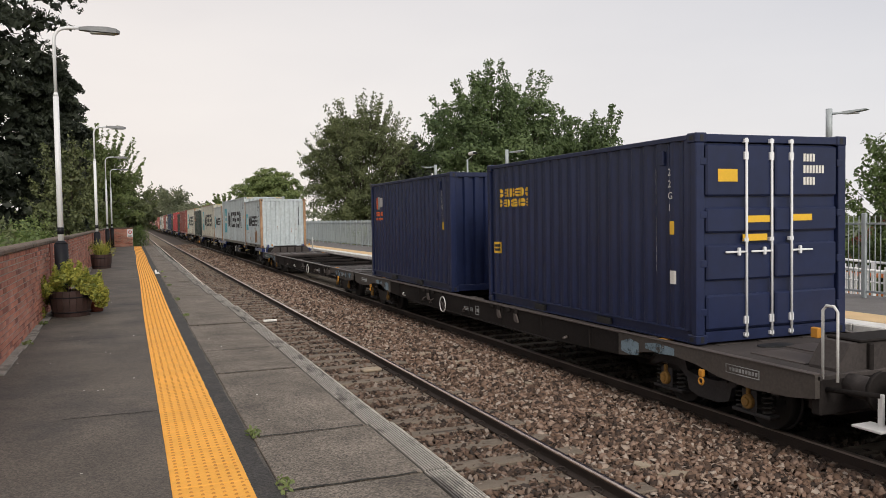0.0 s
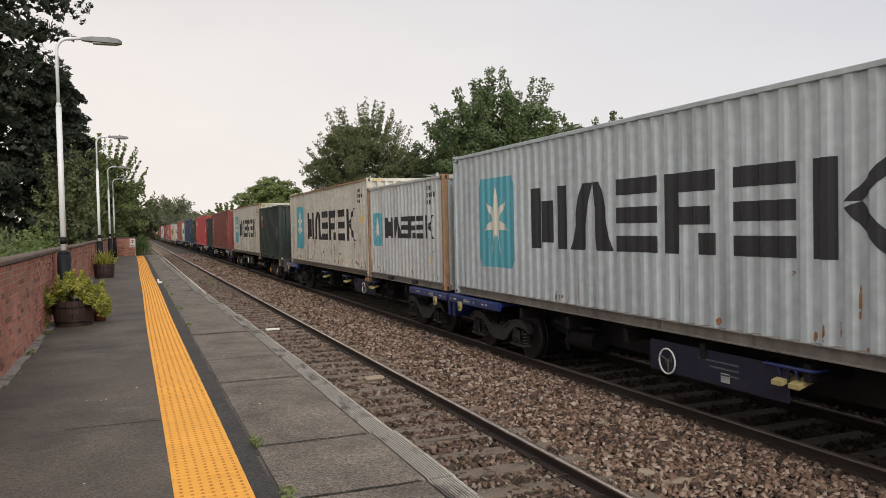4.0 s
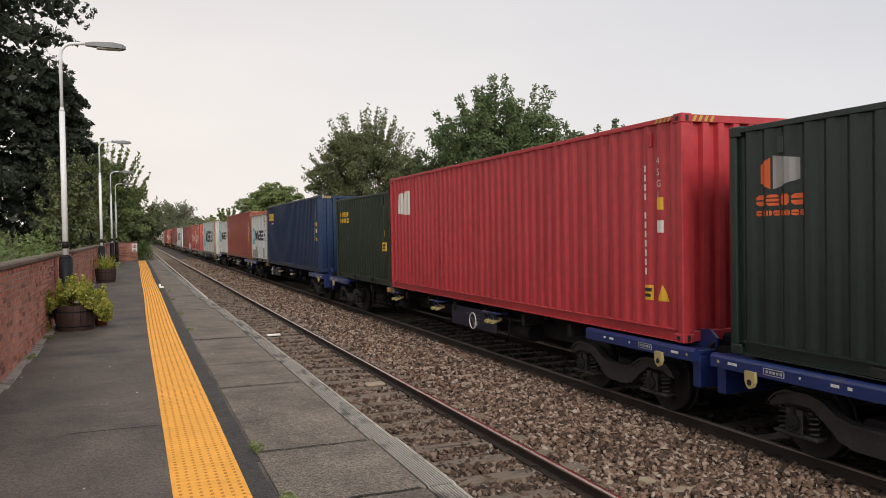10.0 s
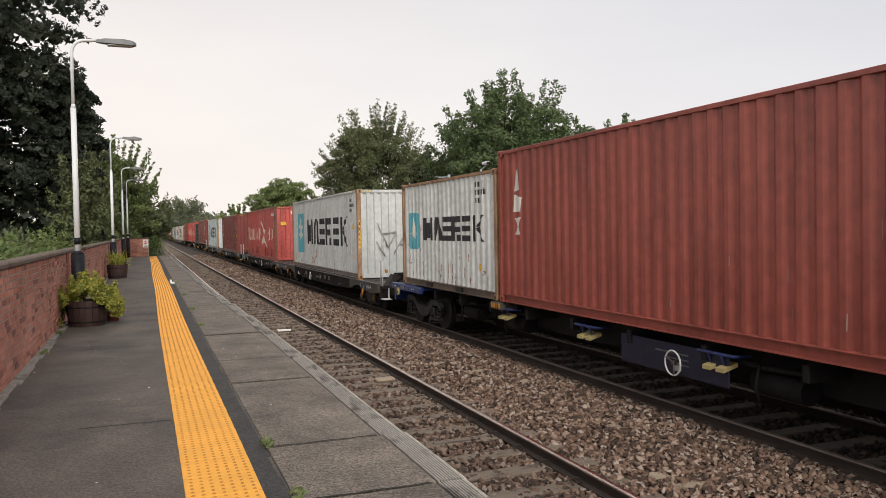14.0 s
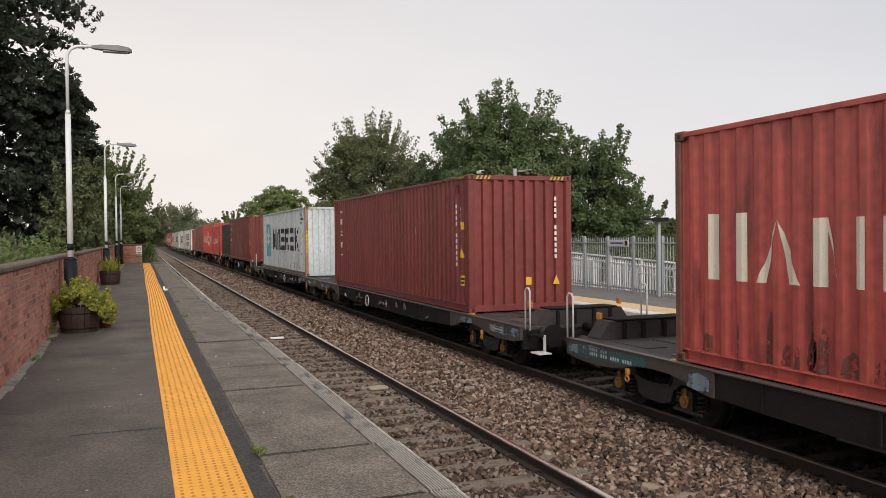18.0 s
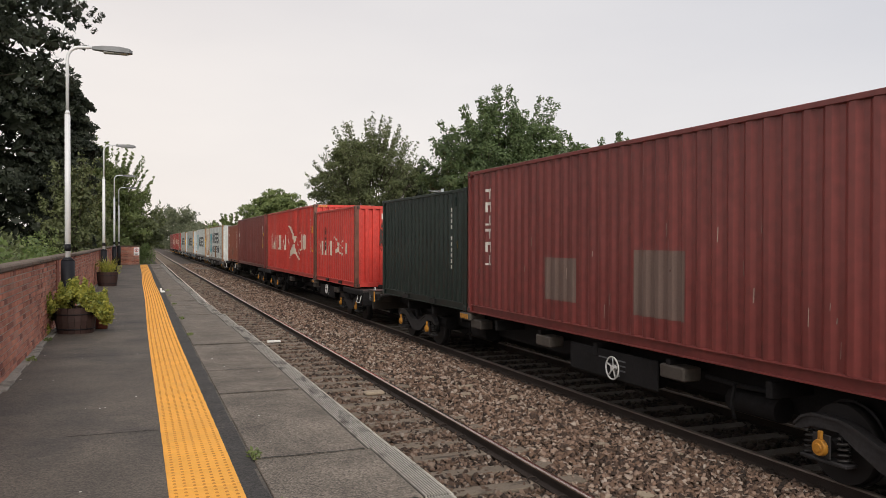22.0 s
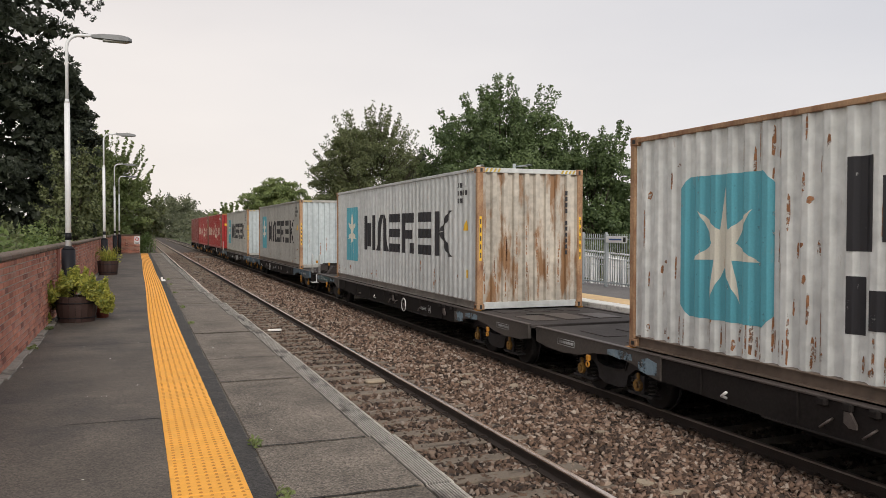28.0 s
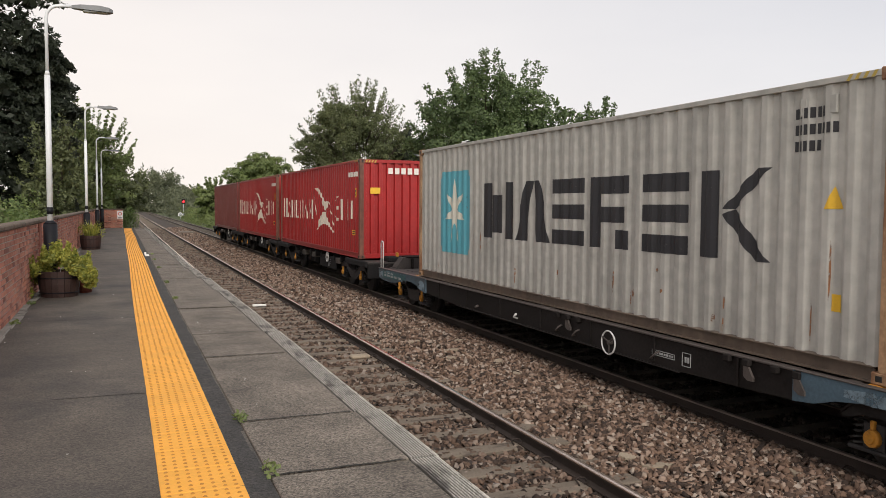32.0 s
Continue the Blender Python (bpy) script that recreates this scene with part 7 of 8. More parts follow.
    for sx in (-1, 1):
        part("spine_beam", Geo().plate(sx * 0.52 - 0.04, sx * 0.52 + 0.04, [(end - 0.2, top - 0.06, top - 0.25), (3.8, top - 0.06, top - 0.50), (L - 3.8, top - 0.06, top - 0.50), (L - end + 0.2, top - 0.06, top - 0.25)]), STEEL["dark"], w)
        for q in range(9):
            yy = 3.2 + (L - 6.4) * q / 8
            part("outrigger", Geo().box(sx * 0.52, yy - 0.05, top - 0.24, sx * 1.16, yy + 0.05, top - 0.05, 0.01), STEEL["dark"], w)
    for joint in [c["u"] - u0 for c in CONTAINERS if u0 + 2 < c["u"] < u1 - 2]:
        jt = part("spigot_foot", Geo().box(-1.27, joint - 0.26, top - 0.15, -0.9, joint + 0.24, top - 0.002, 0.02), STEEL["drab"], w, "rusty container support foot")
        for q in range(4):
            part("stripe", Geo().plate(-1.279, -1.272, [(joint - 0.22 + 0.11 * q, top - 0.03, top - 0.12), (joint - 0.16 + 0.11 * q, top - 0.02, top - 0.11)]), STEEL["amber"], jt)
    y0, y1 = (wheel_y - 2.0, wheel_y + 0.45) if wheel_y > 10 else (wheel_y - 1.0, wheel_y + 1.3)
    pc = "navy" if style == "blue" else "dark"
    panel = part("brake_panel", Geo().box(-1.13, y0, top - 0.53, -1.10, y1, top - 0.12, 0.012), STEEL[pc], w, "sooty side panel with stencilled data")
    for q in range(3):
        part("data_panel", Geo().box(-1.137, y0 + 0.75, top - 0.25 - 0.07 * q, -1.131, y0 + 1.45 - 0.2 * q, top - 0.23 - 0.07 * q), STEEL["faint"], panel)
    part("data_panel", Geo().box(-1.137, y0 + 0.9, top - 0.47, -1.131, y0 + 1.05, top - 0.36), STEEL["grimy_white"], panel)
    hand_wheel(w, -1.19, wheel_y, -0.28 if style != "black" else -0.18, solid=(style == "black"), spokes=(style == "drab"))
    if style == "blue":
        for yy in ((9.99, 6.9) if wheel_y > 10 else (12.34, 9.3, 6.25)):
            br = part("spigot_bracket", Geo().tube([(-0.95, yy - 0.38, top - 0.12), (-1.16, yy - 0.34, top - 0.12), (-1.18, yy + 0.30, top - 0.12), (-0.95, yy + 0.36, top - 0.12)], 0.022, 6), STEEL["blue"], w, "folding container spigot")
            for d in (-0.21, 0.03):
                part("spigot_arm", Geo().tube([(-1.17, yy + d + 0.09, top - 0.12), (-1.12, yy + d + 0.09, top - 0.24)], 0.02, 5), STEEL["blue"], br)
                part("reflector", Geo().prism([(-1.21, top - 0.33), (-1.00, top - 0.27), (-1.00, top - 0.22), (-1.21, top - 0.28)], 1, yy + d, yy + d + 0.15), STEEL["lime"], br, "pale yellow reflective foot")
    else:
        for yy in (wheel_y - 1.6, wheel_y + 1.9, L * 0.62):
            part("battery_box", Geo().box(-1.18, yy, top - 0.30, -0.9, yy + 0.5, top - 0.12, 0.02), STEEL["drab"], w)
    for yy in (5.1, 7.4, L - 5.2, L - 7.5):
        part("brake_pipe", Geo().tube([(-0.9, yy, top - 0.22), (-0.9, yy + 0.6, top - 0.24), (-0.9, yy + 1.2, top - 0.22)], 0.035, 6), STEEL["dark"], w)
        part("brake_lever", Geo().tube([(-0.98, yy + 0.6, top - 0.2), (-1.02, yy + 0.62, top - 0.45), (-1.0, yy + 0.58, top - 0.62)], 0.022, 6), STEEL["dark"], w)
        part("air_tank", Geo().cyl((-0.72, yy + 0.1, top - 0.45), (-0.72, yy + 0.9, top - 0.45), 0.15, n=12), STEEL["dark"], w)
    for yy in (axles or (2.0, L - 2.0)):
        bogie(w, yy, cap, 0.42, 1.8 if style == "blue" else 2.0)
    WAGONS.append(w)
    return w


low_wagon(-12.4, 4.75, "grey", "grimy grey low container wagon, coupling end", 1, 6.6)
low_wagon(5.75, 23.15, "grey", "grimy grey low container wagon with two containers", -1, 10.17)
low_wagon(23.55, 40.95, "grey", "empty grimy low container wagon with open frame", 1, 6.54)
spine_wagon(41.85, 61.30, "blue", "blue container flat wagon with white brake wheel", wheel_y=12.0)
spine_wagon(61.42, 80.95, "blue", "blue container flat wagon with white brake wheel", wheel_y=7.05)
spine_wagon(82.00, 102.55, "drab", "drab container flat wagon with ochre axleboxes", D_DARK, wheel_y=12.28, axles=(3.3, 17.1))
spine_wagon(103.55, 123.05, "blue", "blue container flat wagon with white brake wheel", wheel_y=12.0)
spine_wagon(123.35, 142.90, "blue", "blue container flat wagon with white brake wheel", wheel_y=7.05)
spine_wagon(143.95, 163.55, "blue", "blue container flat wagon with white brake wheel", wheel_y=12.0)
spine_wagon(163.70, 183.20, "blue", "blue container flat wagon with white brake wheel", wheel_y=7.05)
low_wagon(184.45, 201.85, "grey", "grimy grey low container wagon", -1, 10.17)
low_wagon(202.20, 219.55, "grey", "grimy grey low container wagon", 1, 7.07)
low_wagon(221.20, 238.55, "grey", "grimy grey low container wagon", -1, 10.17)
low_wagon(238.90, 256.10, "grey", "grimy blue-sprayed low container wagon", 1, 6.87)
spine_wagon(257.50, 278.10, "drab", "drab container flat wagon with ochre axleboxes", D_DARK, wheel_y=8.0, axles=(3.3, 17.1))
spine_wagon(279.10, 298.75, "black", "black container flat wagon with yellow axleboxes", D_DARK, wheel_y=5.08, axles=(2.15, 17.3))
spine_wagon(298.95, 318.25, "black", "black container flat wagon with yellow axleboxes", D_DARK, wheel_y=14.36, axles=(2.15, 17.3))
low_wagon(319.85, 337.25, "grey", "grimy grey low container wagon", -1, 10.17)
low_wagon(337.55, 354.90, "grey", "grimy grey low container wagon", 1, 6.9)
low_wagon(356.35, 373.55, "slate_blue", "faded blue low container wagon", -1, 10.17)
low_wagon(373.95, 391.30, "slate_blue", "faded blue low container wagon", 1, 6.91)
spine_wagon(392.75, 406.15, "black", "black container flat wagon with dark bogies", 0.0)
spine_wagon(406.35, 419.30, "black", "black container flat wagon with dark bogies", 0.0)
spine_wagon(419.45, 432.70, "black", "black container flat wagon at the tail", 0.0)


# ---- platform furniture ----
def street_lamp(x, y, label):
    L = empty("platform_lamp", pose(x, y, 0), label, "lamp post", "lamps along the platform")
    part("base_sleeve", Geo().cyl((0, 0, 0), (0, 0, 1.20), 0.112, n=18).cyl((0, 0, 1.20), (0, 0, 1.26), 0.112, 0.055, 18), M["black_paint"], L, "black painted lower sleeve")
    part("post", Geo().cyl((0, 0, 1.15), (0, 0, 3.75), 0.050, 0.047, 14).cyl((0, 0, 3.75), (0, 0, 3.82), 0.047, 0.030, 14), M["steel_post"], L, "pale galvanised post")
    part("band", Geo().cyl((0, 0, 1.37), (0, 0, 1.49), 0.054, n=14), M["black_paint"], L)
    pts = [(0, 0, 3.8), (0, 0, 4.72)] + [(0.20 - 0.20 * math.cos(a), 0, 4.72 + 0.22 * math.sin(a)) for a in (0.4, 0.8, 1.2, 1.57)] + [(0.42, 0, 4.955)]
    part("swan_neck", Geo().tube(pts, 0.028, 10), M["steel_post"], L, "bent steel arm")
    g = Geo()
    prof = [(0.40, 4.94, 0.04, 0.05), (0.55, 4.945, 0.08, 0.08), (0.85, 4.935, 0.12, 0.10), (1.0, 4.925, 0.10, 0.08), (1.06, 4.915, 0.05, 0.04)]
    vs, fs = [], []
    for (px, pz, w, h) in prof:
        vs += [(px, -w, pz - h * 0.5), (px, w, pz - h * 0.5), (px, w * 0.8, pz + h * 0.5), (px, -w * 0.8, pz + h * 0.5)]
    for i in range(len(prof) - 1):
        for q in range(4):
            fs.append((4 * i + q, 4 * i + (q + 1) % 4, 4 * i + 4 + (q + 1) % 4, 4 * i + 4 + q))
    fs += [(0, 1, 2, 3), (16, 17, 18, 19)]
    g.add(vs, fs, (0.75, 0, 4.93))
    h = part("lantern", g, M["lamp_grey"], L, "grey cobra-head lantern")
    part("lens", Geo().box(0.58, -0.075, 4.868, 0.98, 0.075, 4.89, 0.01), M["lens"], h)
    return L


for x, y in ((-1.14, 15.3), (-1.12, 30.6), (-1.13, 44.5), (-1.12, 54.6)):
    street_lamp(x, y, "tall grey lamp post with black sleeve beside the brick wall")


def leaves(n, centre, spread, size, seed, flat=0.0, shape=None):
    """Arrays of small rhombic leaves round the centres."""
    rs = np.random.RandomState(seed)
    c = np.asarray(centre, float)
    pick = rs.randint(0, len(c), n)
    s = np.broadcast_to(np.asarray(spread, float), (len(c), 3))[pick] if np.ndim(spread) == 2 else np.asarray(spread, float)
    d = rs.normal(size=(n, 3))
    d /= np.linalg.norm(d, axis=1)[:, None]
    p = c[pick] + d * s * (rs.uniform(0, 1, (n, 1)) ** 0.45)
    a = rs.normal(size=(n, 3))
    a[:, 2] *= 1 - flat
    a /= np.linalg.norm(a, axis=1)[:, None]
    b = np.cross(a, rs.normal(size=(n, 3)))
    b /= np.linalg.norm(b, axis=1)[:, None]
    sz = size * rs.uniform(0.6, 1.4, (n, 1))
    V = np.stack([p - a * sz * 0.5, p + b * sz * 0.28, p + a * sz * 0.5, p - b * sz * 0.28], 1)
    return V


def leaf_mesh(name, V, material):
    n = len(V)
    return mesh_np(name, V.reshape(-1, 3), np.arange(4 * n).reshape(n, 4), material)


def clumps(n, centre, spread, size, seed, middle, up=0.55, shape=0.34):
    """Leaves laid over the outer and upper faces of leafy clumps, like shoots that reach for the light."""
    rs = np.random.RandomState(seed)
    c, s = np.asarray(centre, float), np.asarray(spread, float)
    pick = rs.randint(0, len(c), n)
    out = c[pick] - np.asarray(middle, float)
    out /= np.linalg.norm(out, axis=1)[:, None] + 1e-6
    d = rs.normal(size=(n, 3)) * 0.75 + out * 0.55 + np.array([0, 0, up])
    d /= np.linalg.norm(d, axis=1)[:, None]
    p = c[pick] + d * s[pick] * rs.uniform(0.45, 1.12, (n, 1))
    f = d + rs.normal(scale=0.45, size=(n, 3))
    a = np.cross(f, rs.normal(size=(n, 3)))
    a /= np.linalg.norm(a, axis=1)[:, None]
    b = np.cross(f, a)
    b /= np.linalg.norm(b, axis=1)[:, None]
    z = size * rs.uniform(0.6, 1.4, (n, 1))
    return np.stack([p - a * z * 0.5, p + b * z * shape, p + a * z * 0.5, p - b * z * shape], 1)


def tree(name, x, y, z0, h, w, leaf, n, seed, size, label, trunk=0.16, low=0.22, sprays=26, blobs=60, top=1.0, depth=None, shoot=5):
    rs = np.random.RandomState(seed)
    T = empty(name, pose(x, y, z0), label, "tree")
    depth = depth or w
    cz, rz = h * (0.5 + low / 2), h * (0.5 - low / 2)
    K = 2 * blobs
    d = rs.normal(size=(K, 3))
    d /= np.linalg.norm(d, axis=1)[:, None]
    rad = rs.uniform(0.30, 0.95, (K, 1)) ** 0.6
    C = d * rad * np.array([w / 2, depth / 2, rz])
    C[:, 0:2] *= (1 - 0.25 * np.clip(C[:, 2:3] / rz, 0, 1) * top)
    C[:, 2] += cz
    S = np.stack([rs.uniform(0.045, 0.115, K) * w, rs.uniform(0.045, 0.115, K) * depth, rs.uniform(0.03, 0.07, K) * h], 1)
    # shoots that break the outline
    e = rs.normal(size=(sprays, 3))
    e[:, 2] = np.abs(e[:, 2]) * 0.9 + 0.1
    e /= np.linalg.norm(e, axis=1)[:, None]
    base = e * np.array([w / 2, depth / 2, rz]) * rs.uniform(0.78, 0.92, (sprays, 1))
    tips = []
    for q in range(shoot):
        tips.append(base * (1 + 0.055 * q * 5 / max(5, shoot) * 1.25) + np.array([0, 0, cz + 0.012 * q * h]))
    C2 = np.concatenate(tips) if sprays else C
    S2 = np.full((len(C2), 3), (0.028 if shoot <= 5 else 0.018) * max(w, h * 0.8))
    mid = (0, 0, cz - 0.3 * rz)
    V = np.concatenate([clumps(n, C, S, size, seed + 1, mid), leaves(n // 4, C * np.array([0.7, 0.7, 0.85]) + np.array([0, 0, 0.1 * h]), S * 1.3, size * 1.5, seed + 3),
                        leaves(int(n * (0.16 if shoot <= 5 else 0.26)), C2, S2, size, seed + 2)])
    g = Geo()
    g.cyl((0, 0, -0.3), (0.1, 0, h * 0.3), trunk * h / 9, trunk * h / 13, 9)
    part("trunk", g, M["bark"], T)
    g = Geo()
    r0 = trunk * h / 20
    for i in range(0, K, 3):
        m = Vector(C[i]) * 0.5 + Vector((0.1, 0, h * 0.22)) * 0.5
        m.z = 0.4 * C[i][2] + 0.6 * h * 0.32
        g.cyl((0.1, 0, h * 0.26), m, r0, r0 * 0.6, 5)
        g.cyl(m, C[i], r0 * 0.6, r0 * 0.2, 5)
    for i in range(sprays if shoot > 3 else 0):
        g.cyl(tuple(base[i] * 0.6 + np.array([0, 0, cz])), tuple(C2[-sprays + i]), r0 * 0.3, r0 * 0.06, 4)
    tagged(part("branchwork", g, M["bark"], T), kind="stuff")
    part("crown", leaf_mesh("crown", V, LEAF[leaf]), None, T)
    return T


def conifer(x, y, z0, h, profile, n, seed, label, boughs=330):
    """Drooping boughs hung with needle sprays; profile: rows of height share and bough length."""
    rs = np.random.RandomState(seed)
    T = empty("conifer", pose(x, y, z0), label, "tree")
    part("trunk", Geo().cyl((0, 0, -0.3), (0, 0, h * 0.97), 0.018 * h, 0.01, 9), M["bark"], T)
    share = np.array(profile)
    t = rs.uniform(0.02, 1.0, boughs)
    az = rs.uniform(0, 2 * np.pi, boughs)
    ln = np.interp(t, share[:, 0], share[:, 1]) * rs.uniform(0.74, 1.04, boughs)
    along = np.array([0.18, 0.36, 0.52, 0.66, 0.78, 0.88, 0.96, 1.03])
    P, S, g = [], [], Geo()
    for q in range(boughs):
        u = np.array([math.cos(az[q]), math.sin(az[q])])
        zz = h * t[q] + ln[q] * (0.30 * along - 0.42 * along ** 2)
        P.append(np.stack([u[0] * ln[q] * along, u[1] * ln[q] * along, zz], 1))
        k = (1.15 - along) * 0.17 * ln[q] + 0.07
        S.append(np.stack([k, k, 0.5 * k + 0.05], 1))
        if q % 2 == 0:
            g.cyl((0, 0, h * t[q] * 0.98), tuple(P[-1][4]), 0.035, 0.012, 5)
    P, S = np.concatenate(P), np.concatenate(S)
    tips = P[np.arange(len(P)) % 8 > 3]
    V = np.concatenate([clumps(n, P, S, 0.20, seed + 1, (0, 0, h * 0.4), 0.25, 0.17), leaves(n // 2, P * np.array([0.8, 0.8, 1.0]), S * 1.5, 0.42, seed + 2),
                        leaves(n // 2, tips - np.array([0, 0, 0.06]), (0.17, 0.17, 0.10), 0.19, seed + 3)])
    tagged(part("branchwork", g, M["bark"], T), kind="stuff")
    part("crown", leaf_mesh("crown", V, LEAF["conifer"]), None, T, "dark drooping needle sprays")
    return T


def bush(x, y, z0, w, d, h, leaf, n, seed, size, label, name="bush"):
    rs = np.random.RandomState(seed)
    K = 26
    C = np.stack([rs.uniform(-0.5, 0.5, K) * w, rs.uniform(-0.5, 0.5, K) * d, rs.uniform(0.05, 0.9, K) * h], 1)
    C[:, 2] *= 1 - 0.5 * (np.abs(C[:, 0]) / (0.5 * w)) ** 2
    V = leaves(n, C, np.array([0.16 * w + 0.1, 0.16 * d + 0.1, 0.2 * h]), size, seed)
    B = empty(name, pose(x, y, z0), label, "bush")
    g = Geo()
    for i in range(8):
        g.cyl((C[i][0] * 0.2, C[i][1] * 0.2, -0.2), tuple(C[i]), 0.03, 0.01, 5)
    tagged(part("stemwork", g, M["bark"], B), kind="stuff")
    part("foliage", leaf_mesh("foliage", V, LEAF[leaf]), None, B)
    return B


# planters along the wall
def planter(x, y, r, h, label, n, seed, grassy=False):
    P = empty("barrel_planter", pose(x, y, 0), label, "planter", "planters along the platform")
    g = Geo()
    k = 20
    for i in range(k):
        a0, a1 = 2 * math.pi * i / k + 0.01, 2 * math.pi * (i + 1) / k - 0.01
        vs = []
        for zz, rr in ((0.0, r * 0.86), (h * 0.5, r * 0.97), (h, r)):
            for a in (a0, a1):
                vs.append((rr * math.cos(a), rr * math.sin(a), zz))
        vs2 = [(p[0] * 0.92, p[1] * 0.92, p[2]) for p in vs]
        part("stave", Geo().add(vs + vs2, [(0, 1, 3, 2), (2, 3, 5, 4), (6, 7, 9, 8), (8, 9, 11, 10), (4, 5, 11, 10), (0, 1, 7, 6), (0, 2, 8, 6), (2, 4, 10, 8), (1, 3, 9, 7), (3, 5, 11, 9)]), M["pot"], P)
    part("liner", Geo().cyl((0, 0, 0.01), (0, 0, h * 0.84), r * 0.78, r * 0.9, 20), M["soil"], P)
    for zz in (0.18, 0.75):
        part("hoop", Geo().ring((0, 0, h * zz), (0, 0, 1), r * (0.88 + 0.12 * zz) + 0.006, 0.010, 24, 5), M["black_paint"], P)
    part("soil", Geo().cyl((0, 0, h * 0.5), (0, 0, h * 0.86), r * 0.9, n=18), M["soil"], P)
    rs = np.random.RandomState(seed)
    if grassy:
        V = []
        for i in range(90):
            a, lean, ln = rs.uniform(0, 2 * np.pi), rs.uniform(0.15, 0.9), rs.uniform(0.35, 0.75)
            p = np.array([rs.uniform(-0.15, 0.15), rs.uniform(-0.15, 0.15), h * 0.85])
            d = np.array([math.cos(a) * lean, math.sin(a) * lean, 1.0])
            s = np.array([-math.sin(a), math.cos(a), 0]) * 0.012
            m = p + d * ln * 0.55
            e = p + d * ln * 0.9 + np.array([math.cos(a), math.sin(a), -0.6]) * ln * 0.35 * lean
            V += [[p - s, p + s, m + s, m - s], [m - s, m + s, e + s * 0.2, e - s * 0.2]]
        V = np.concatenate([np.array(V), leaves(n, [(0, 0, h + 0.15), (0.2, 0.1, h + 0.1), (-0.15, 0.1, h + 0.2)], (0.28, 0.28, 0.22), 0.07, seed)])
    else:
        K = 30
        C = np.stack([rs.uniform(-1, 1, K) * r * 1.3, rs.uniform(-1, 1, K) * r * 1.1, h + rs.uniform(-0.08, 0.20, K)], 1)
        C[:, 0:2] *= 1.28
        C[:, 2] += 0.12 * (1 - (C[:, 0] / (1.4 * r)) ** 2) - 0.22 * (C[:, 0] / r) ** 2 * rs.uniform(0.1, 0.8, K)
        V = np.concatenate([leaves(n, C, (0.13, 0.13, 0.12), 0.055, seed), leaves(n // 2, C * np.array([1.15, 1.15, 1.0]) + np.array([0, 0, 0.12]), (0.05, 0.05, 0.13), 0.05, seed + 5)])
        g = Geo()
        for c in C[::2]:
            g.cyl((c[0] * 0.2, c[1] * 0.2, h * 0.8), tuple(c), 0.006, 0.003, 4)
        tagged(part("stemwork", g, M["bark"], P), kind="stuff")
    part("plant", leaf_mesh("plant", V, LEAF["pot"]), None, P, "yellow-green leafy plant")
    return P


planter(-0.98, 14.75, 0.33, 0.43, "dark barrel planter overflowing with yellow-green shrubs", 7000, 11)
planter(-0.98, 29.7, 0.34, 0.48, "dark barrel planter with arching grassy plants", 500, 12, True)
small_pot = thing("flower_pot", Geo().cyl((-0.60, 15.25, 0), (-0.60, 15.25, 0.30), 0.10, 0.13, 14), M["terracotta"], "small terracotta flower pot beside the planter", "flower pot")

# stub bracket and litter on the ground
b = thing("edge_bracket", Geo().box(0.64, 25.2, 0.006, 0.76, 25.7, 0.04, 0.01).box(0.63, 25.62, 0.03, 0.69, 25.7, 0.11, 0.01), M["white_line"], "small white bracket lying at the strip edge", "bracket")
thing("timber_offcut", Geo().box(3.15, 20.95, -1.10, 3.5, 21.06, -1.05, 0.01), M["concrete"], "pale timber offcut on the ballast", "timber")
thing("broken_brick", Geo().box(3.66, 13.2, -1.11, 4.0, 13.4, -1.05, 0.02), M["pale_stone"], "pale broken brick among the ballast", "brick")


def weeds():
    spots = ((0.77, 5.76), (0.77, 4.54), (0.80, 16.5), (0.79, 13.6), (0.82, 20.4), (0.85, 26.0), (-1.30, 11.4), (-1.31, 13.6), (-1.28, 17.0), (0.83, 23.5))
    V = []
    for i, (x, y) in enumerate(spots):
        V.append(leaves(70, [(x, y, 0.02), (x + 0.03, y + 0.1, 0.02)], (0.05, 0.12, 0.03), 0.035, 60 + i))
    ob = new("weeds", leaf_mesh("weeds", np.concatenate(V), LEAF["pale"]))
    tagged(ob, "low green weeds in the paving joints", "weeds", kind="stuff")


weeds()


# ---- far platform: fence, lights, sign, planters ----
fence = empty("fence", None, "grey steel railing fence along the far platform", "fence", kind="structure")
POST0, POSTN, GAP = 3.05, 46, 1.215


def fence_parts():
    post = Geo().box(-0.03, -0.042, 0, 0.03, 0.042, 1.50, 0.008).mesh("post", M["fence"])
    bar = Geo().cyl((0, 0, 0.10), (0, 0, 1.46), 0.0095, 0.009, 6).mesh("bar", M["fence"])
    count, rest = 0, Geo()
    for i in range(POSTN):
        y = POST0 + i * GAP
        part("post", post, None, fence, m=pose(FENCE_X, y, 0))
        g = Geo().box(FENCE_X - 0.02, y + 0.05, 1.30, FENCE_X + 0.02, y + GAP - 0.05, 1.335, 0.004).box(FENCE_X - 0.02, y + 0.05, 0.10, FENCE_X + 0.02, y + GAP - 0.05, 0.14, 0.004)
        part("rail", g, M["fence"], fence)
        for k in range(1, 11):
            yy = y + k * GAP / 11
            if count < 290:
                part("bar", bar, None, fence, m=pose(FENCE_X, yy, 0))
                count += 1
            else:
                rest.box(FENCE_X - 0.009, yy - 0.009, 0.10, FENCE_X + 0.009, yy + 0.009, 1.46)
    tagged(part("far_bars", rest, M["fence"], fence), kind="stuff")


fence_parts()


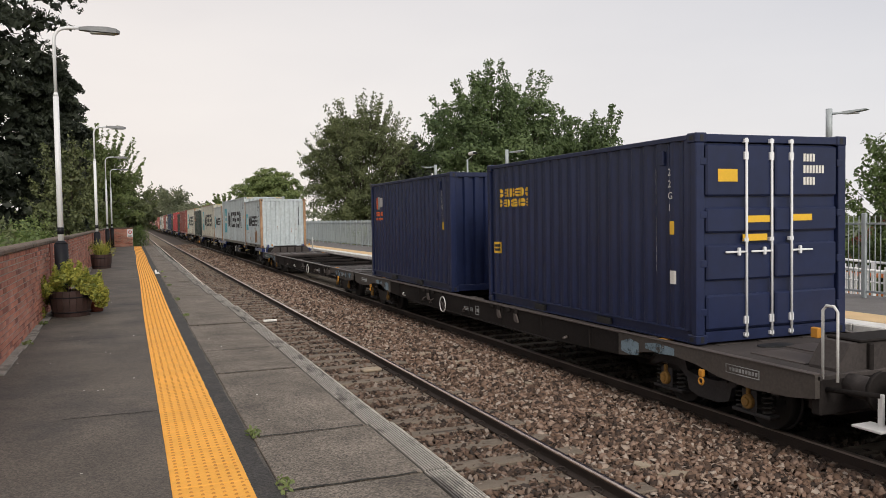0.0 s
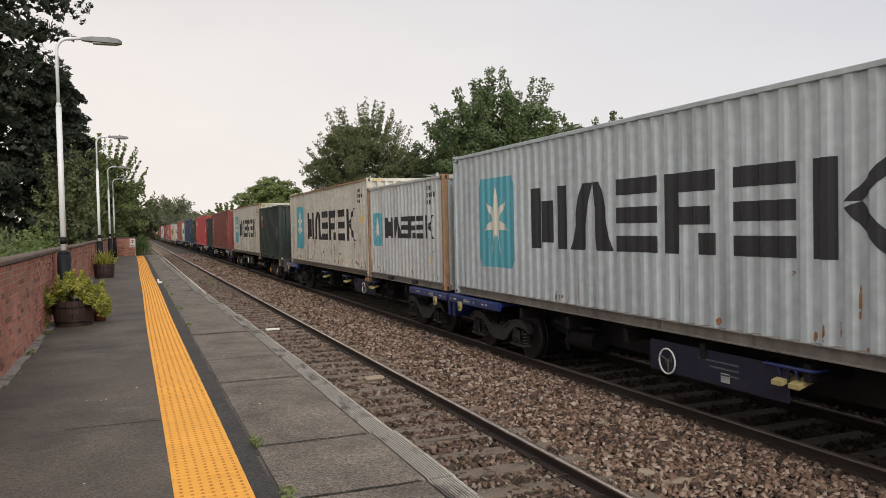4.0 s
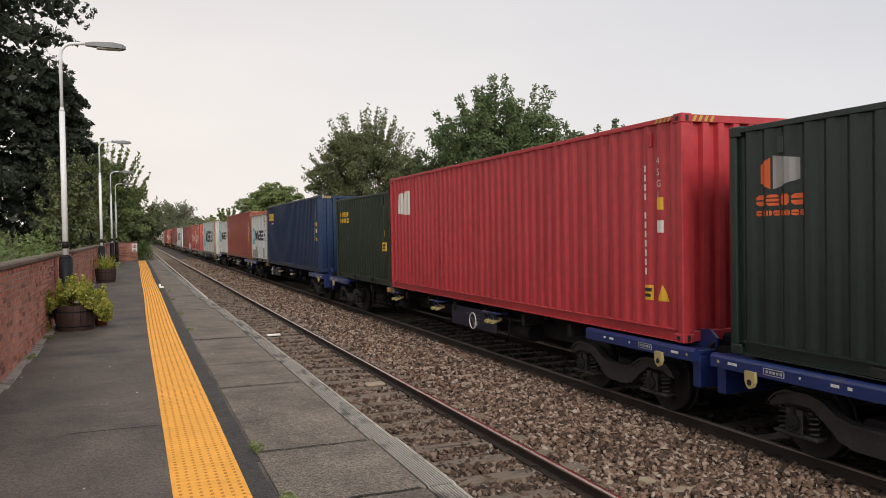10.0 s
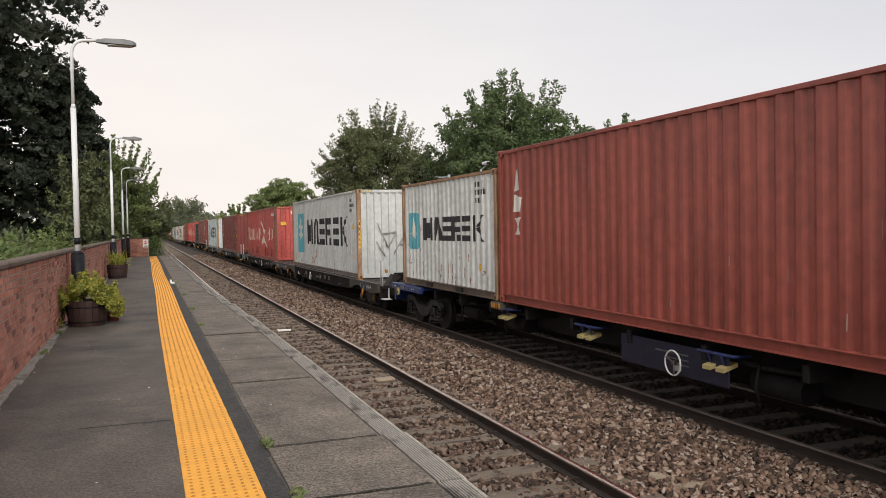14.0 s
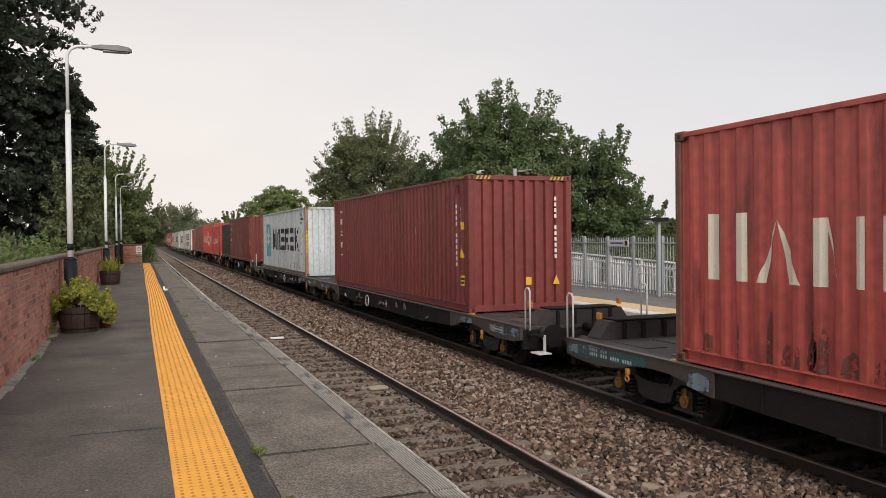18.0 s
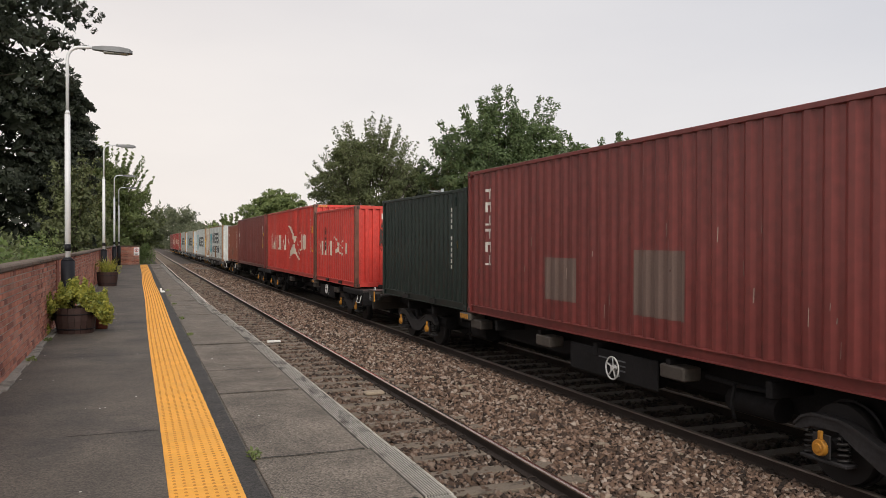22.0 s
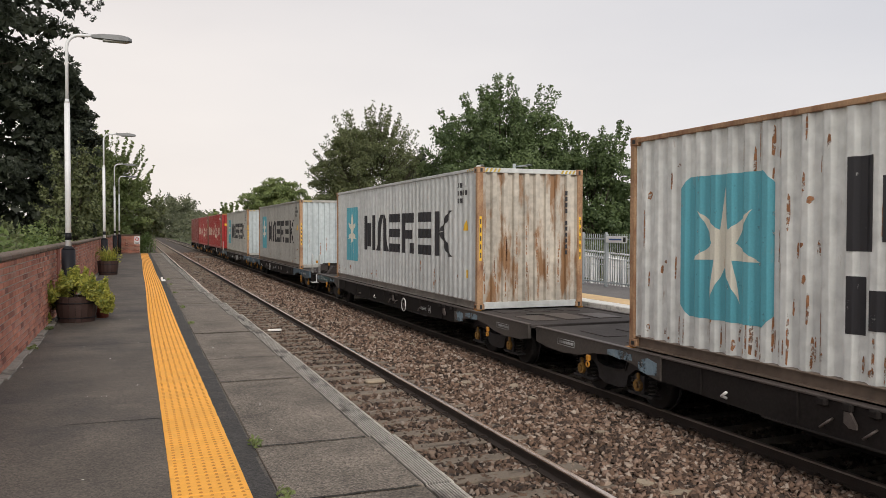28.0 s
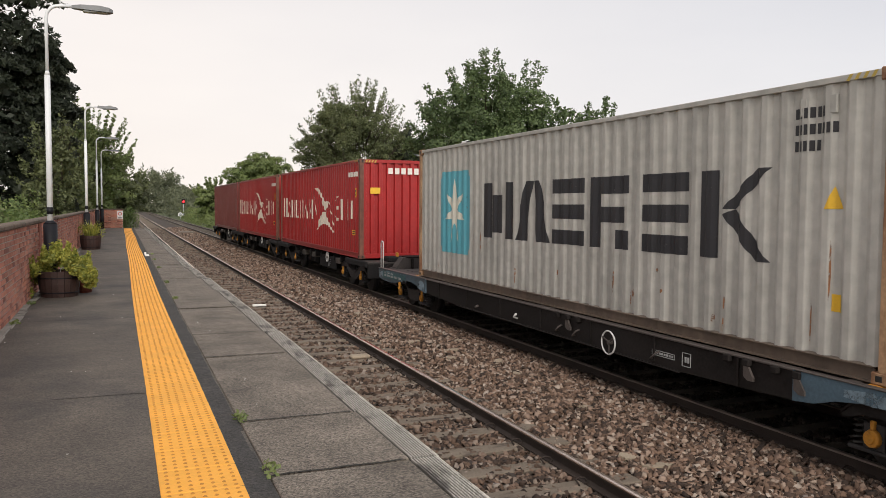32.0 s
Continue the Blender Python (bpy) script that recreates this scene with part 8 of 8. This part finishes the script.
def low_light(y):
    L = empty("low_platform_light", pose(FENCE_X - 0.12, y, 0), "short grey light post with a wide dark hood by the fence", "lamp post", "low lights on the far platform")
    part("post", Geo().box(-0.04, -0.045, 0, 0.04, 0.045, 1.85, 0.01), M["fence"], L)
    h = part("hood", Geo().prism([(-0.34, 1.93), (0.17, 1.95), (0.20, 1.91), (0.14, 1.845), (-0.27, 1.845), (-0.36, 1.90)], 1, -0.17, 0.17), M["black_paint"], L, "dark hood")
    part("lens", Geo().prism([(-0.35, 1.885), (-0.27, 1.835), (0.10, 1.835), (0.10, 1.846), (-0.265, 1.850), (-0.345, 1.895)], 1, -0.15, 0.15), M["lens"], h, "pale diffuser")


for y in (6.6, 11.46, 16.39, 21.32, 26.2, 31.1, 36.0):
    low_light(y)


def far_lamp(x, y, h, turn):
    L = empty("platform_lamp", pose(x, y, 0, 0, 0, turn), "slim grey lamp post with flat modern head behind the fence", "lamp post", "lamps on the far platform")
    part("post", Geo().cyl((0, 0, 0), (0, 0, h * 0.8), 0.052, 0.05, 14).cyl((0, 0, h * 0.8), (0, 0, h), 0.058, 0.058, 14), M["fence"], L)
    part("arm", Geo().cyl((0, 0, h - 0.10), (0.25, 0, h - 0.09), 0.022, n=8), M["fence"], L)
    hd = part("head", Geo().prism([(0.22, h - 0.115), (0.30, h - 0.125), (0.66, h - 0.075), (0.64, h - 0.06), (0.25, h - 0.075)], 1, -0.10, 0.10), M["fence"], L, "flat grey lantern head")
    part("lens", Geo().box(0.32, -0.07, h - 0.128, 0.50, 0.07, h - 0.110), M["lens"], hd)


far_lamp(FENCE_X + 0.1, 11.2, 3.45, -60)
far_lamp(FENCE_X + 0.1, 24.8, 3.85, -60)
far_lamp(FENCE_X + 0.1, 31.7, 3.8, 130)


def cctv(x, y, h):
    L = empty("camera_mast", pose(x, y, -0.6), "grey mast with white security cameras and loudspeakers", "camera mast", "camera masts")
    part("mast", Geo().cyl((0, 0, 0), (0, 0, h * 0.55), 0.055, n=12).cyl((0, 0, h * 0.55), (0, 0, h), 0.035, 0.032, 12), M["fence"], L)
    part("bracket", Geo().tube([(0, 0, h - 0.02), (0.12, -0.08, h + 0.08), (0.2, -0.12, h + 0.18)], 0.018, 6), M["fence"], L)
    c = part("camera_housing", Geo().box(0.08, -0.34, h + 0.17, 0.25, 0.12, h + 0.29, 0.03), M["sign_white"], L, "white camera housing")
    part("visor", Geo().box(0.09, -0.38, h + 0.18, 0.24, -0.34, h + 0.27, 0.01), M["black_paint"], c)
    for sx in (-1, 1):
        part("loudspeaker", Geo().cyl((sx * 0.06, 0, h * 0.79), (sx * 0.24, -0.05, h * 0.785), 0.035, 0.085, 12), M["sign_white"], L, "white horn loudspeaker")
    part("cross_bar", Geo().tube([(-0.35, 0, h * 0.62), (0.35, 0, h * 0.62)], 0.012, 5), M["fence"], L)


cctv(13.0, 14.55, 3.28)
cctv(12.3, 28.6, 4.4)

sp = empty("platform_number_sign", pose(11.35, 27.5, 0), "white platform sign reading 2 on a banded grey post", "sign")
part("post", Geo().cyl((0, 0, 0), (0, 0, 2.35), 0.085, n=14), M["fence"], sp)
part("foot", Geo().cyl((0, 0, 0), (0, 0, 0.06), 0.14, n=14), M["fence"], sp)
for zz in (1.25, 1.62):
    part("band", Geo().cyl((0, 0, zz), (0, 0, zz + 0.18), 0.089, n=14), M["orange"], sp, "orange band")
bd = part("board", Geo().box(-0.25, -0.115, 1.84, 0.25, -0.09, 2.32, 0.005), M["sign_white"], sp)
cu = bpy.data.curves.new("numeral", "FONT")
cu.body, cu.size, cu.align_x = "2", 0.38, "CENTER"
_o = bpy.data.objects.new("numeral", cu)
me = bpy.data.meshes.new_from_object(_o)
bpy.data.objects.remove(_o)
me.materials.clear()
me.materials.append(M["sign_black"])
part("numeral", me, None, bd, m=pose(0, -0.119, 1.95, 90, 0, 0))
for x, y in ((11.55, 28.7), (11.6, 27.0)):
    P = planter(x, y, 0.36, 0.5, "grey-brown barrel planter with upright green blades", 40, int(x * 10), True)
ds = thing("direction_sign", Geo().box(FENCE_X - 0.07, 33.6, 1.18, FENCE_X - 0.05, 34.9, 1.42, 0.004), M["sign_white"], "white direction sign fixed to the fence near the planters", "sign")
part("text_bar", Geo().box(FENCE_X - 0.075, 33.8, 1.28, FENCE_X - 0.071, 34.5, 1.33), M["sign_blue"], ds)
ns = thing("direction_sign", Geo().box(FENCE_X - 0.07, 17.75, 1.22, FENCE_X - 0.05, 18.75, 1.40, 0.004), M["sign_white"], "narrow white direction sign fixed to the fence", "sign")
part("text_bar", Geo().box(FENCE_X - 0.075, 18.0, 1.29, FENCE_X - 0.071, 18.6, 1.33), M["sign_blue"], ns)
part("pictogram", Geo().box(FENCE_X - 0.075, 17.8, 1.25, FENCE_X - 0.071, 17.92, 1.37), M["sign_black"], ns)


# access ramp with white balustrades behind the fence
def ramp_z(y):
    return -0.92 + 0.0345 * (y - 5.0)


g = Geo()
for y0 in range(-6, 40, 2):
    vs = [(13.3, y0, -2.6), (15.3, y0, -2.6), (15.3, y0, ramp_z(y0)), (13.3, y0, ramp_z(y0)), (13.3, y0 + 2, -2.6), (15.3, y0 + 2, -2.6), (15.3, y0 + 2, ramp_z(y0 + 2)), (13.3, y0 + 2, ramp_z(y0 + 2))]
    g.add(vs, [(0, 1, 2, 3), (4, 5, 6, 7), (0, 1, 5, 4), (3, 2, 6, 7), (0, 3, 7, 4), (1, 2, 6, 5)])
ramp = thing("access_ramp", g, M["tarmac_far"], "sloping access ramp behind the far platform", "ramp", kind="structure")


def balustrade(x, dz):
    B = empty("balustrade", None, "white painted ramp balustrade with close pickets", "railing", "ramp balustrades")
    picket = Geo().box(-0.012, -0.020, 0.10, 0.012, 0.020, 1.0).mesh("picket", M["white_rail"])
    post = Geo().box(-0.04, -0.04, 0, 0.04, 0.04, 1.10, 0.006).mesh("post", M["white_rail"])
    y = 2.0
    while y < 38:
        z = ramp_z(y) + dz
        part("post", post, None, B, m=pose(x, y, z))
        z1 = ramp_z(y + 1.8) + dz
        for h, r in ((1.08, 0.03), (0.86, 0.018), (0.12, 0.018)):
            part("rail", Geo().tube([(x, y, z + h), (x, y + 1.8, z1 + h)], r, 6), M["white_rail"], B)
        for k in range(1, 12):
            yy = y + 0.15 * k
            part("picket", picket, None, B, m=pose(x, yy, ramp_z(yy) + dz))
        y += 1.8


balustrade(13.4, 0.0)
balustrade(15.2, -0.02)
g = Geo()
for zz in (-0.55, -0.1):
    g.box(17.0, 6, zz, 17.04, 22, zz + 0.1)
thing("barrier", g, M["orange"], "orange temporary barrier beyond the ramp", "barrier")


# ---- houses below the embankment ----
def house(x, y, z0, w, d, h, rz, label, chim=True):
    Hs = empty("house", pose(x, y, z0, 0, 0, rz), label, "house")
    part("wall", Geo().box(-w / 2, -d / 2, 0, w / 2, d / 2, h), M["brick_far"], Hs, "red brick wall")
    part("gable", Geo().prism([(-d / 2, h), (d / 2, h), (0, h + d * 0.32)], 0, -w / 2, w / 2), M["brick_far"], Hs)
    g = Geo()
    for s in (-1, 1):
        vs = [(-w / 2 - 0.2, s * (d / 2 + 0.2), h - 0.1), (w / 2 + 0.2, s * (d / 2 + 0.2), h - 0.1), (w / 2 + 0.2, 0, h + d * 0.32 + 0.05), (-w / 2 - 0.2, 0, h + d * 0.32 + 0.05)]
        vs += [(a, b, c + 0.12) for a, b, c in vs]
        g.add(vs, [(0, 1, 2, 3), (4, 5, 6, 7), (0, 1, 5, 4), (2, 3, 7, 6), (0, 3, 7, 4), (1, 2, 6, 5)])
    part("roof", g, M["terracotta"], Hs, "dull red tiled roof")
    if chim:
        for sx in (-0.42, 0.42):
            ch = part("chimney", Geo().box(sx * w - 0.35, -0.3, h + 0.1 * d, sx * w + 0.35, 0.3, h + d * 0.32 + 0.35, 0.02), M["brick_far"], Hs)
            for q in (-0.15, 0.15):
                part("chimney_pot", Geo().cyl((sx * w + q, 0, h + d * 0.32 + 0.35), (sx * w + q, 0, h + d * 0.32 + 0.65), 0.11, 0.09, 10), M["brick_far"], ch)
    for s, yy in ((-1, -d / 2),):
        for q in (-0.28, 0.28):
            for zz in (0.9, h - 1.9):
                wn_ = part("window", Geo().box(q * w - 0.55, yy - 0.03, zz, q * w + 0.55, yy + 0.06, zz + 1.3, 0.01), M["sign_white"], Hs, "white framed window")
                for k in (0, 1):
                    part("pane", Geo().box(q * w - 0.47 + 0.49 * k, yy - 0.04, zz + 0.08, q * w - 0.02 + 0.49 * k, yy - 0.032, zz + 1.22), M["glass"], wn_)
    for zz in (0.9, h - 1.9):
        wn_ = part("window", Geo().box(-w / 2 - 0.03, -0.5, zz, -w / 2 + 0.06, 0.5, zz + 1.3, 0.01), M["sign_white"], Hs, "white framed window")
        part("pane", Geo().box(-w / 2 - 0.04, -0.42, zz + 0.08, -w / 2 - 0.032, 0.42, zz + 1.22), M["glass"], wn_)
    return Hs


house(34.5, 35.5, -5.4, 9.0, 6.0, 4.6, 38, "red brick house with tiled roof below the embankment")
house(44.0, 34.0, -5.4, 9.0, 6.0, 5.0, 30, "red brick terraced house with tiled roof")
house(36.5, 78.0, -5.5, 10.0, 6.5, 6.0, 20, "orange brick house with chimneys among the trees")


# ---- trees and bushes ----
tree("tree", 17.3, 37.0, -2.0, 10.3, 8.0, "broad", 72000, 21, 0.135, "broad green tree with airy leafy sprays", 0.14, 0.10, 46, 120, -0.1)
tree("tree", 22.8, 37.5, -3.0, 9.8, 6.8, "broad", 36000, 22, 0.155, "green tree with rounded crown", 0.14, 0.08, 24, 100)
tree("tree", 28.0, 41.0, -4.0, 7.4, 6.4, "olive", 15000, 23, 0.18, "dull olive tree behind the ramp", 0.14, 0.1, 10, 50)
tree("tree", 17.4, 62.0, -1.5, 11.6, 8.7, "olive", 52000, 24, 0.155, "dark olive tree with spiky upright sprays", 0.14, 0.06, 150, 100, -0.2, shoot=7)
tree("tree", 22.0, 62.5, -2.0, 9.8, 5.6, "conifer", 12000, 25, 0.34, "very dark dense tree", 0.14, 0.06, 16, 60)
tree("tree", 18.6, 116.0, -1.5, 10.4, 11.6, "pale", 25000, 26, 0.31, "rounded pale green tree beside the line", 0.14, 0.02, 0, 130, 0.4)
tree("tree", 12.6, 120.0, -1.5, 6.5, 6.0, "pale", 4000, 27, 0.45, "small pale green tree beside the line", 0.1, 0.04, 22, 40)
tree("tree", 28.0, 20.5, -5.2, 9.6, 7.5, "bush", 24000, 28, 0.17, "leafy green tree below the embankment", 0.14, 0.06, 40, 60)
tree("tree", 34.5, 24.0, -5.4, 10.6, 9.0, "broad", 20000, 29, 0.21, "tall leafy tree below the embankment", 0.14, 0.06, 40, 60)
tree("tree", 41.0, 52.0, -5.5, 8.6, 8.0, "bush", 12000, 30, 0.24, "green tree beyond the houses", 0.14, 0.06, 26, 50)
tree("tree", 33.5, 50.0, -5.5, 9.0, 6.0, "bush", 12000, 36, 0.22, "green tree beyond the houses", 0.14, 0.06, 10, 50)
tree("tree", 55.0, 55.0, -5.5, 7.6, 12.0, "bush", 15000, 37, 0.30, "spreading green tree beyond the houses", 0.14, 0.06, 26, 50)
bush(18.4, 27.5, -2.2, 5.0, 8.0, 4.1, "olive", 14000, 31, 0.12, "olive shrubs behind the ramp")
bush(21.0, 30.5, -3.0, 5.5, 7.0, 5.4, "olive", 18000, 32, 0.12, "tall olive shrubs under the tree")
bush(17.5, 38.0, -2.0, 4.0, 8.0, 3.6, "bush", 3500, 33, 0.2, "green shrubs behind the ramp")
bush(14.8, 47.0, -1.6, 3.0, 10.0, 3.3, "pale", 3500, 34, 0.2, "pale shrubs beyond the platform end")
conifer(-6.9, 40.0, -0.8, 26.0, ((0, 3.4), (0.2, 3.7), (0.34, 4.0), (0.5, 5.4), (0.7, 5.2), (1.0, 0.6)), 56000, 41, "tall very dark conifer behind the wall", 520)
conifer(-9.6, 35.0, -0.8, 24.0, ((0, 4.2), (0.5, 4.2), (1.0, 0.4)), 12000, 42, "tall very dark conifer behind the wall")
conifer(-3.35, 41.5, -0.8, 9.9, ((0, 1.3), (0.35, 1.55), (0.7, 1.7), (0.9, 1.4), (1.0, 0.6)), 30000, 43, "smaller dark conifer behind the wall")
tree("tree", -3.7, 55.0, -0.6, 8.4, 4.6, "pale", 11000, 44, 0.21, "dull green tree behind the wall", 0.12, 0.08, 40, 60)
tree("tree", -2.2, 62.5, -0.6, 8.2, 6.2, "pale", 13000, 45, 0.20, "leafy tree with open sprays at the platform end", 0.12, 0.06, 70, 60, shoot=9)
tree("tree", -2.45, 36.0, -0.6, 5.3, 2.7, "olive", 8000, 48, 0.12, "leafy green tree behind the wall", 0.1, 0.05, 40, 50)
tree("tree", -0.2, 74.0, -0.8, 6.0, 5.2, "olive", 6000, 46, 0.26, "dull green tree beyond the platform end", 0.12, 0.05, 40, 50)
for i, (y, w, h) in enumerate(((11.0, 1.5, 2.0), (14.0, 1.7, 2.05), (17.5, 1.8, 2.15), (21.0, 1.8, 2.3), (25.5, 2.0, 2.4), (31.0, 2.2, 2.6), (38.0, 2.4, 2.8), (46.0, 2.6, 3.0))):
    bush(-2.6 - 0.02 * y, y, -0.5, w, 4.2, h, ("bush", "pale", "bush", "olive")[i % 4], 2600, 50 + i, 0.12, "leafy shrubs behind the brick wall")
bush(0.55, 57.3, -0.6, 0.9, 1.6, 2.2, "bush", 1600, 59, 0.12, "dark ivy clump at the platform end")


def woods(name, spots, leaf, n, size, seed, label):
    rs = np.random.RandomState(seed)
    C, S = [], []
    for x, y, z, w, h in spots:
        k = 26
        c = np.stack([rs.uniform(-0.5, 0.5, k) * w + x, rs.uniform(-0.5, 0.5, k) * w + y, z + rs.uniform(0.02, 0.92, k) * h], 1)
        C.append(c)
        S.append(np.stack([np.full(k, 0.17 * w), np.full(k, 0.17 * w), np.full(k, 0.14 * h)], 1))
    V = leaves(n, np.concatenate(C), np.concatenate(S), size, seed)
    ob = new(name, leaf_mesh(name, V, LEAF[leaf]))
    tagged(ob, label, "woodland", kind="stuff")


_rs = random.Random(77)
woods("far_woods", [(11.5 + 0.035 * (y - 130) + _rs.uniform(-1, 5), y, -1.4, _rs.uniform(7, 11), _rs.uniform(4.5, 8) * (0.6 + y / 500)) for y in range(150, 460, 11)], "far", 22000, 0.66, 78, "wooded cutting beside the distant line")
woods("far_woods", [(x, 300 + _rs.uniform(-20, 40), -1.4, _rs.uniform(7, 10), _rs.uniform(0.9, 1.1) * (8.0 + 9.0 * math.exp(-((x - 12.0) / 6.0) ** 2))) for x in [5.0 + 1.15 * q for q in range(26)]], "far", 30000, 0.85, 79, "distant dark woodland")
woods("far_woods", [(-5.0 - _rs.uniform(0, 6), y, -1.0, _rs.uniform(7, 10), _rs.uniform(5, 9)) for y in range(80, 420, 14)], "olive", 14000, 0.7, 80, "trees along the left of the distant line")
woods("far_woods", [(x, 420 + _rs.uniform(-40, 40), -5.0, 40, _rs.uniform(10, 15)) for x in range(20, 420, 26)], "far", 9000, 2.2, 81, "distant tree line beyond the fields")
woods("garden_hedge", [(23.0 + 1.3 * q + _rs.uniform(-1, 1), 26.0 - 0.3 * q + _rs.uniform(-1.5, 1.5), -5.0, _rs.uniform(3.0, 4.5), _rs.uniform(5.2, 6.4)) for q in range(15)], "broad", 35000, 0.20, 83, "dense dark green hedge and scrub below the ramp")
woods("trackside_scrub", [(11.0 + _rs.uniform(0, 2), y, -1.4, _rs.uniform(2, 4), _rs.uniform(1.2, 2.6)) for y in range(64, 150, 4)], "pale", 12000, 0.26, 82, "pale scrub beside the far track")


# ---- lineside ----
sg_ = empty("railway_signal", pose(10.6, 153.0, -1.3), "railway colour-light signal showing red", "signal")
part("post", Geo().cyl((0, 0, 0), (0, 0, 3.8), 0.07, n=10), M["fence"], sg_)
hd = part("signal_head", Geo().box(-0.32, -0.1, 2.95, 0.32, 0.15, 3.85, 0.05), M["black_paint"], sg_)
part("red_lamp", Geo().cyl((0, -0.13, 3.4), (0, -0.10, 3.4), 0.19, n=18), M["signal_red"], hd, "glowing red signal lens")
rs_ = empty("speed_sign", pose(10.3, 157.0, -1.3), "round white lineside sign on a short post", "sign")
part("post", Geo().cyl((0, 0, 0), (0, 0, 1.2), 0.05, n=8), M["fence"], rs_)
part("disc", Geo().cyl((0, -0.05, 0.95), (0, -0.02, 0.95), 0.42, n=22), M["sign_white"], rs_)
part("inner_disc", Geo().cyl((0, -0.06, 0.95), (0, -0.052, 0.95), 0.28, n=20), M["fence"], rs_)
bc = empty("barrow_crossing", pose(0, 0, 0), "weathered timber boards between the tracks", "boards")
for i in range(6):
    part("board", Geo().box(5.0 + 0.22 * i, 76.0, -1.16, 5.2 + 0.22 * i, 79.5, -0.99, 0.01), M["sleeper"], bc)

# a departing railcar far down the near line
rc = empty("railcar", pose(NEAR_TRACK, 330, RAIL_Z), "distant passenger railcar with yellow end", "train")
part("body", Geo().box(-1.35, 0, 0.9, 1.35, 20, 3.6, 0.25), M["sign_red"], rc)
part("end", Geo().box(-1.3, -0.12, 0.6, 1.3, 0.02, 2.5, 0.1), M["yellow_line"], rc, "yellow warning end")
part("windscreen", Geo().box(-1.1, -0.15, 2.5, 1.1, -0.02, 3.2, 0.05), M["glass"], rc)
part("underframe", Geo().box(-1.2, 0.4, 0.0, 1.2, 19.6, 0.9, 0.05), M["black_paint"], rc)

sleepers()
paving_scraps()
coping_stones()
platform_pieces()
bricks()


# ---- movement ----
def motions():
    """The train rolls towards the camera at a steady pace; its wheels turn with it."""
    run = [(0, -0.20), (1, 11.04), (2, 22.75), (3, 34.15), (3.5, 39.57), (5.5, 62.94), (6, 68.38), (7, 80.33), (8, 91.64), (8.5, 97.58), (9, 103.68), (10.2, 117.69),
           (11, 126.64), (11.8, 136.00), (12.4, 143.10), (13, 150.09), (14, 162.07), (14.5, 167.94), (16.5, 191.24), (17, 197.25), (18, 208.53), (19, 220.49),
           (20, 231.78), (21, 243.89), (21.5, 249.75), (22.3, 259.09), (23, 266.85), (24, 278.83), (25, 290.05), (25.5, 295.93), (27.5, 319.08), (28, 325.29),
           (29, 336.93), (30, 348.08), (31, 360.11), (31.5, 365.83), (32, 371.32)]
    for ob in CONTAINERS + WAGONS:
        u, z = ob["u"], ob.matrix_basis.translation.z
        walk(ob, [(t, pose(TRAIN_X, u - s, z)) for t, s in run])

    # wheels roll without slipping while their wagon is in sight of the platform
    clock, way = np.array([t for t, s in run]), np.array([s for t, s in run])
    for wheel, ya, zc, r in WHEELS:
        u = wheel.parent.parent["u"] + ya
        steps = np.arange(0.0, 32.001, 0.05)
        s = np.interp(steps, clock, way)
        near = (u - s < 75) & (u - s > -8)
        rows = [(0.0, pose(0, ya, zc))] if not near[0] else []
        first = None
        for t, q in zip(steps[near], s[near]):
            first = q if first is None else first
            rows.append((float(t), pose(0, ya, zc, math.degrees((q - first) / r), 0, 0)))
        if not rows or rows[-1][0] < 31.99:
            rows.append((32.0, rows[-1][1] if rows else pose(0, ya, zc)))
        if len(rows) > 2:
            walk(wheel, rows)
    walk(rc, [(0, pose(NEAR_TRACK, 330, RAIL_Z)), (32, pose(NEAR_TRACK, 1050, RAIL_Z))])


motions()
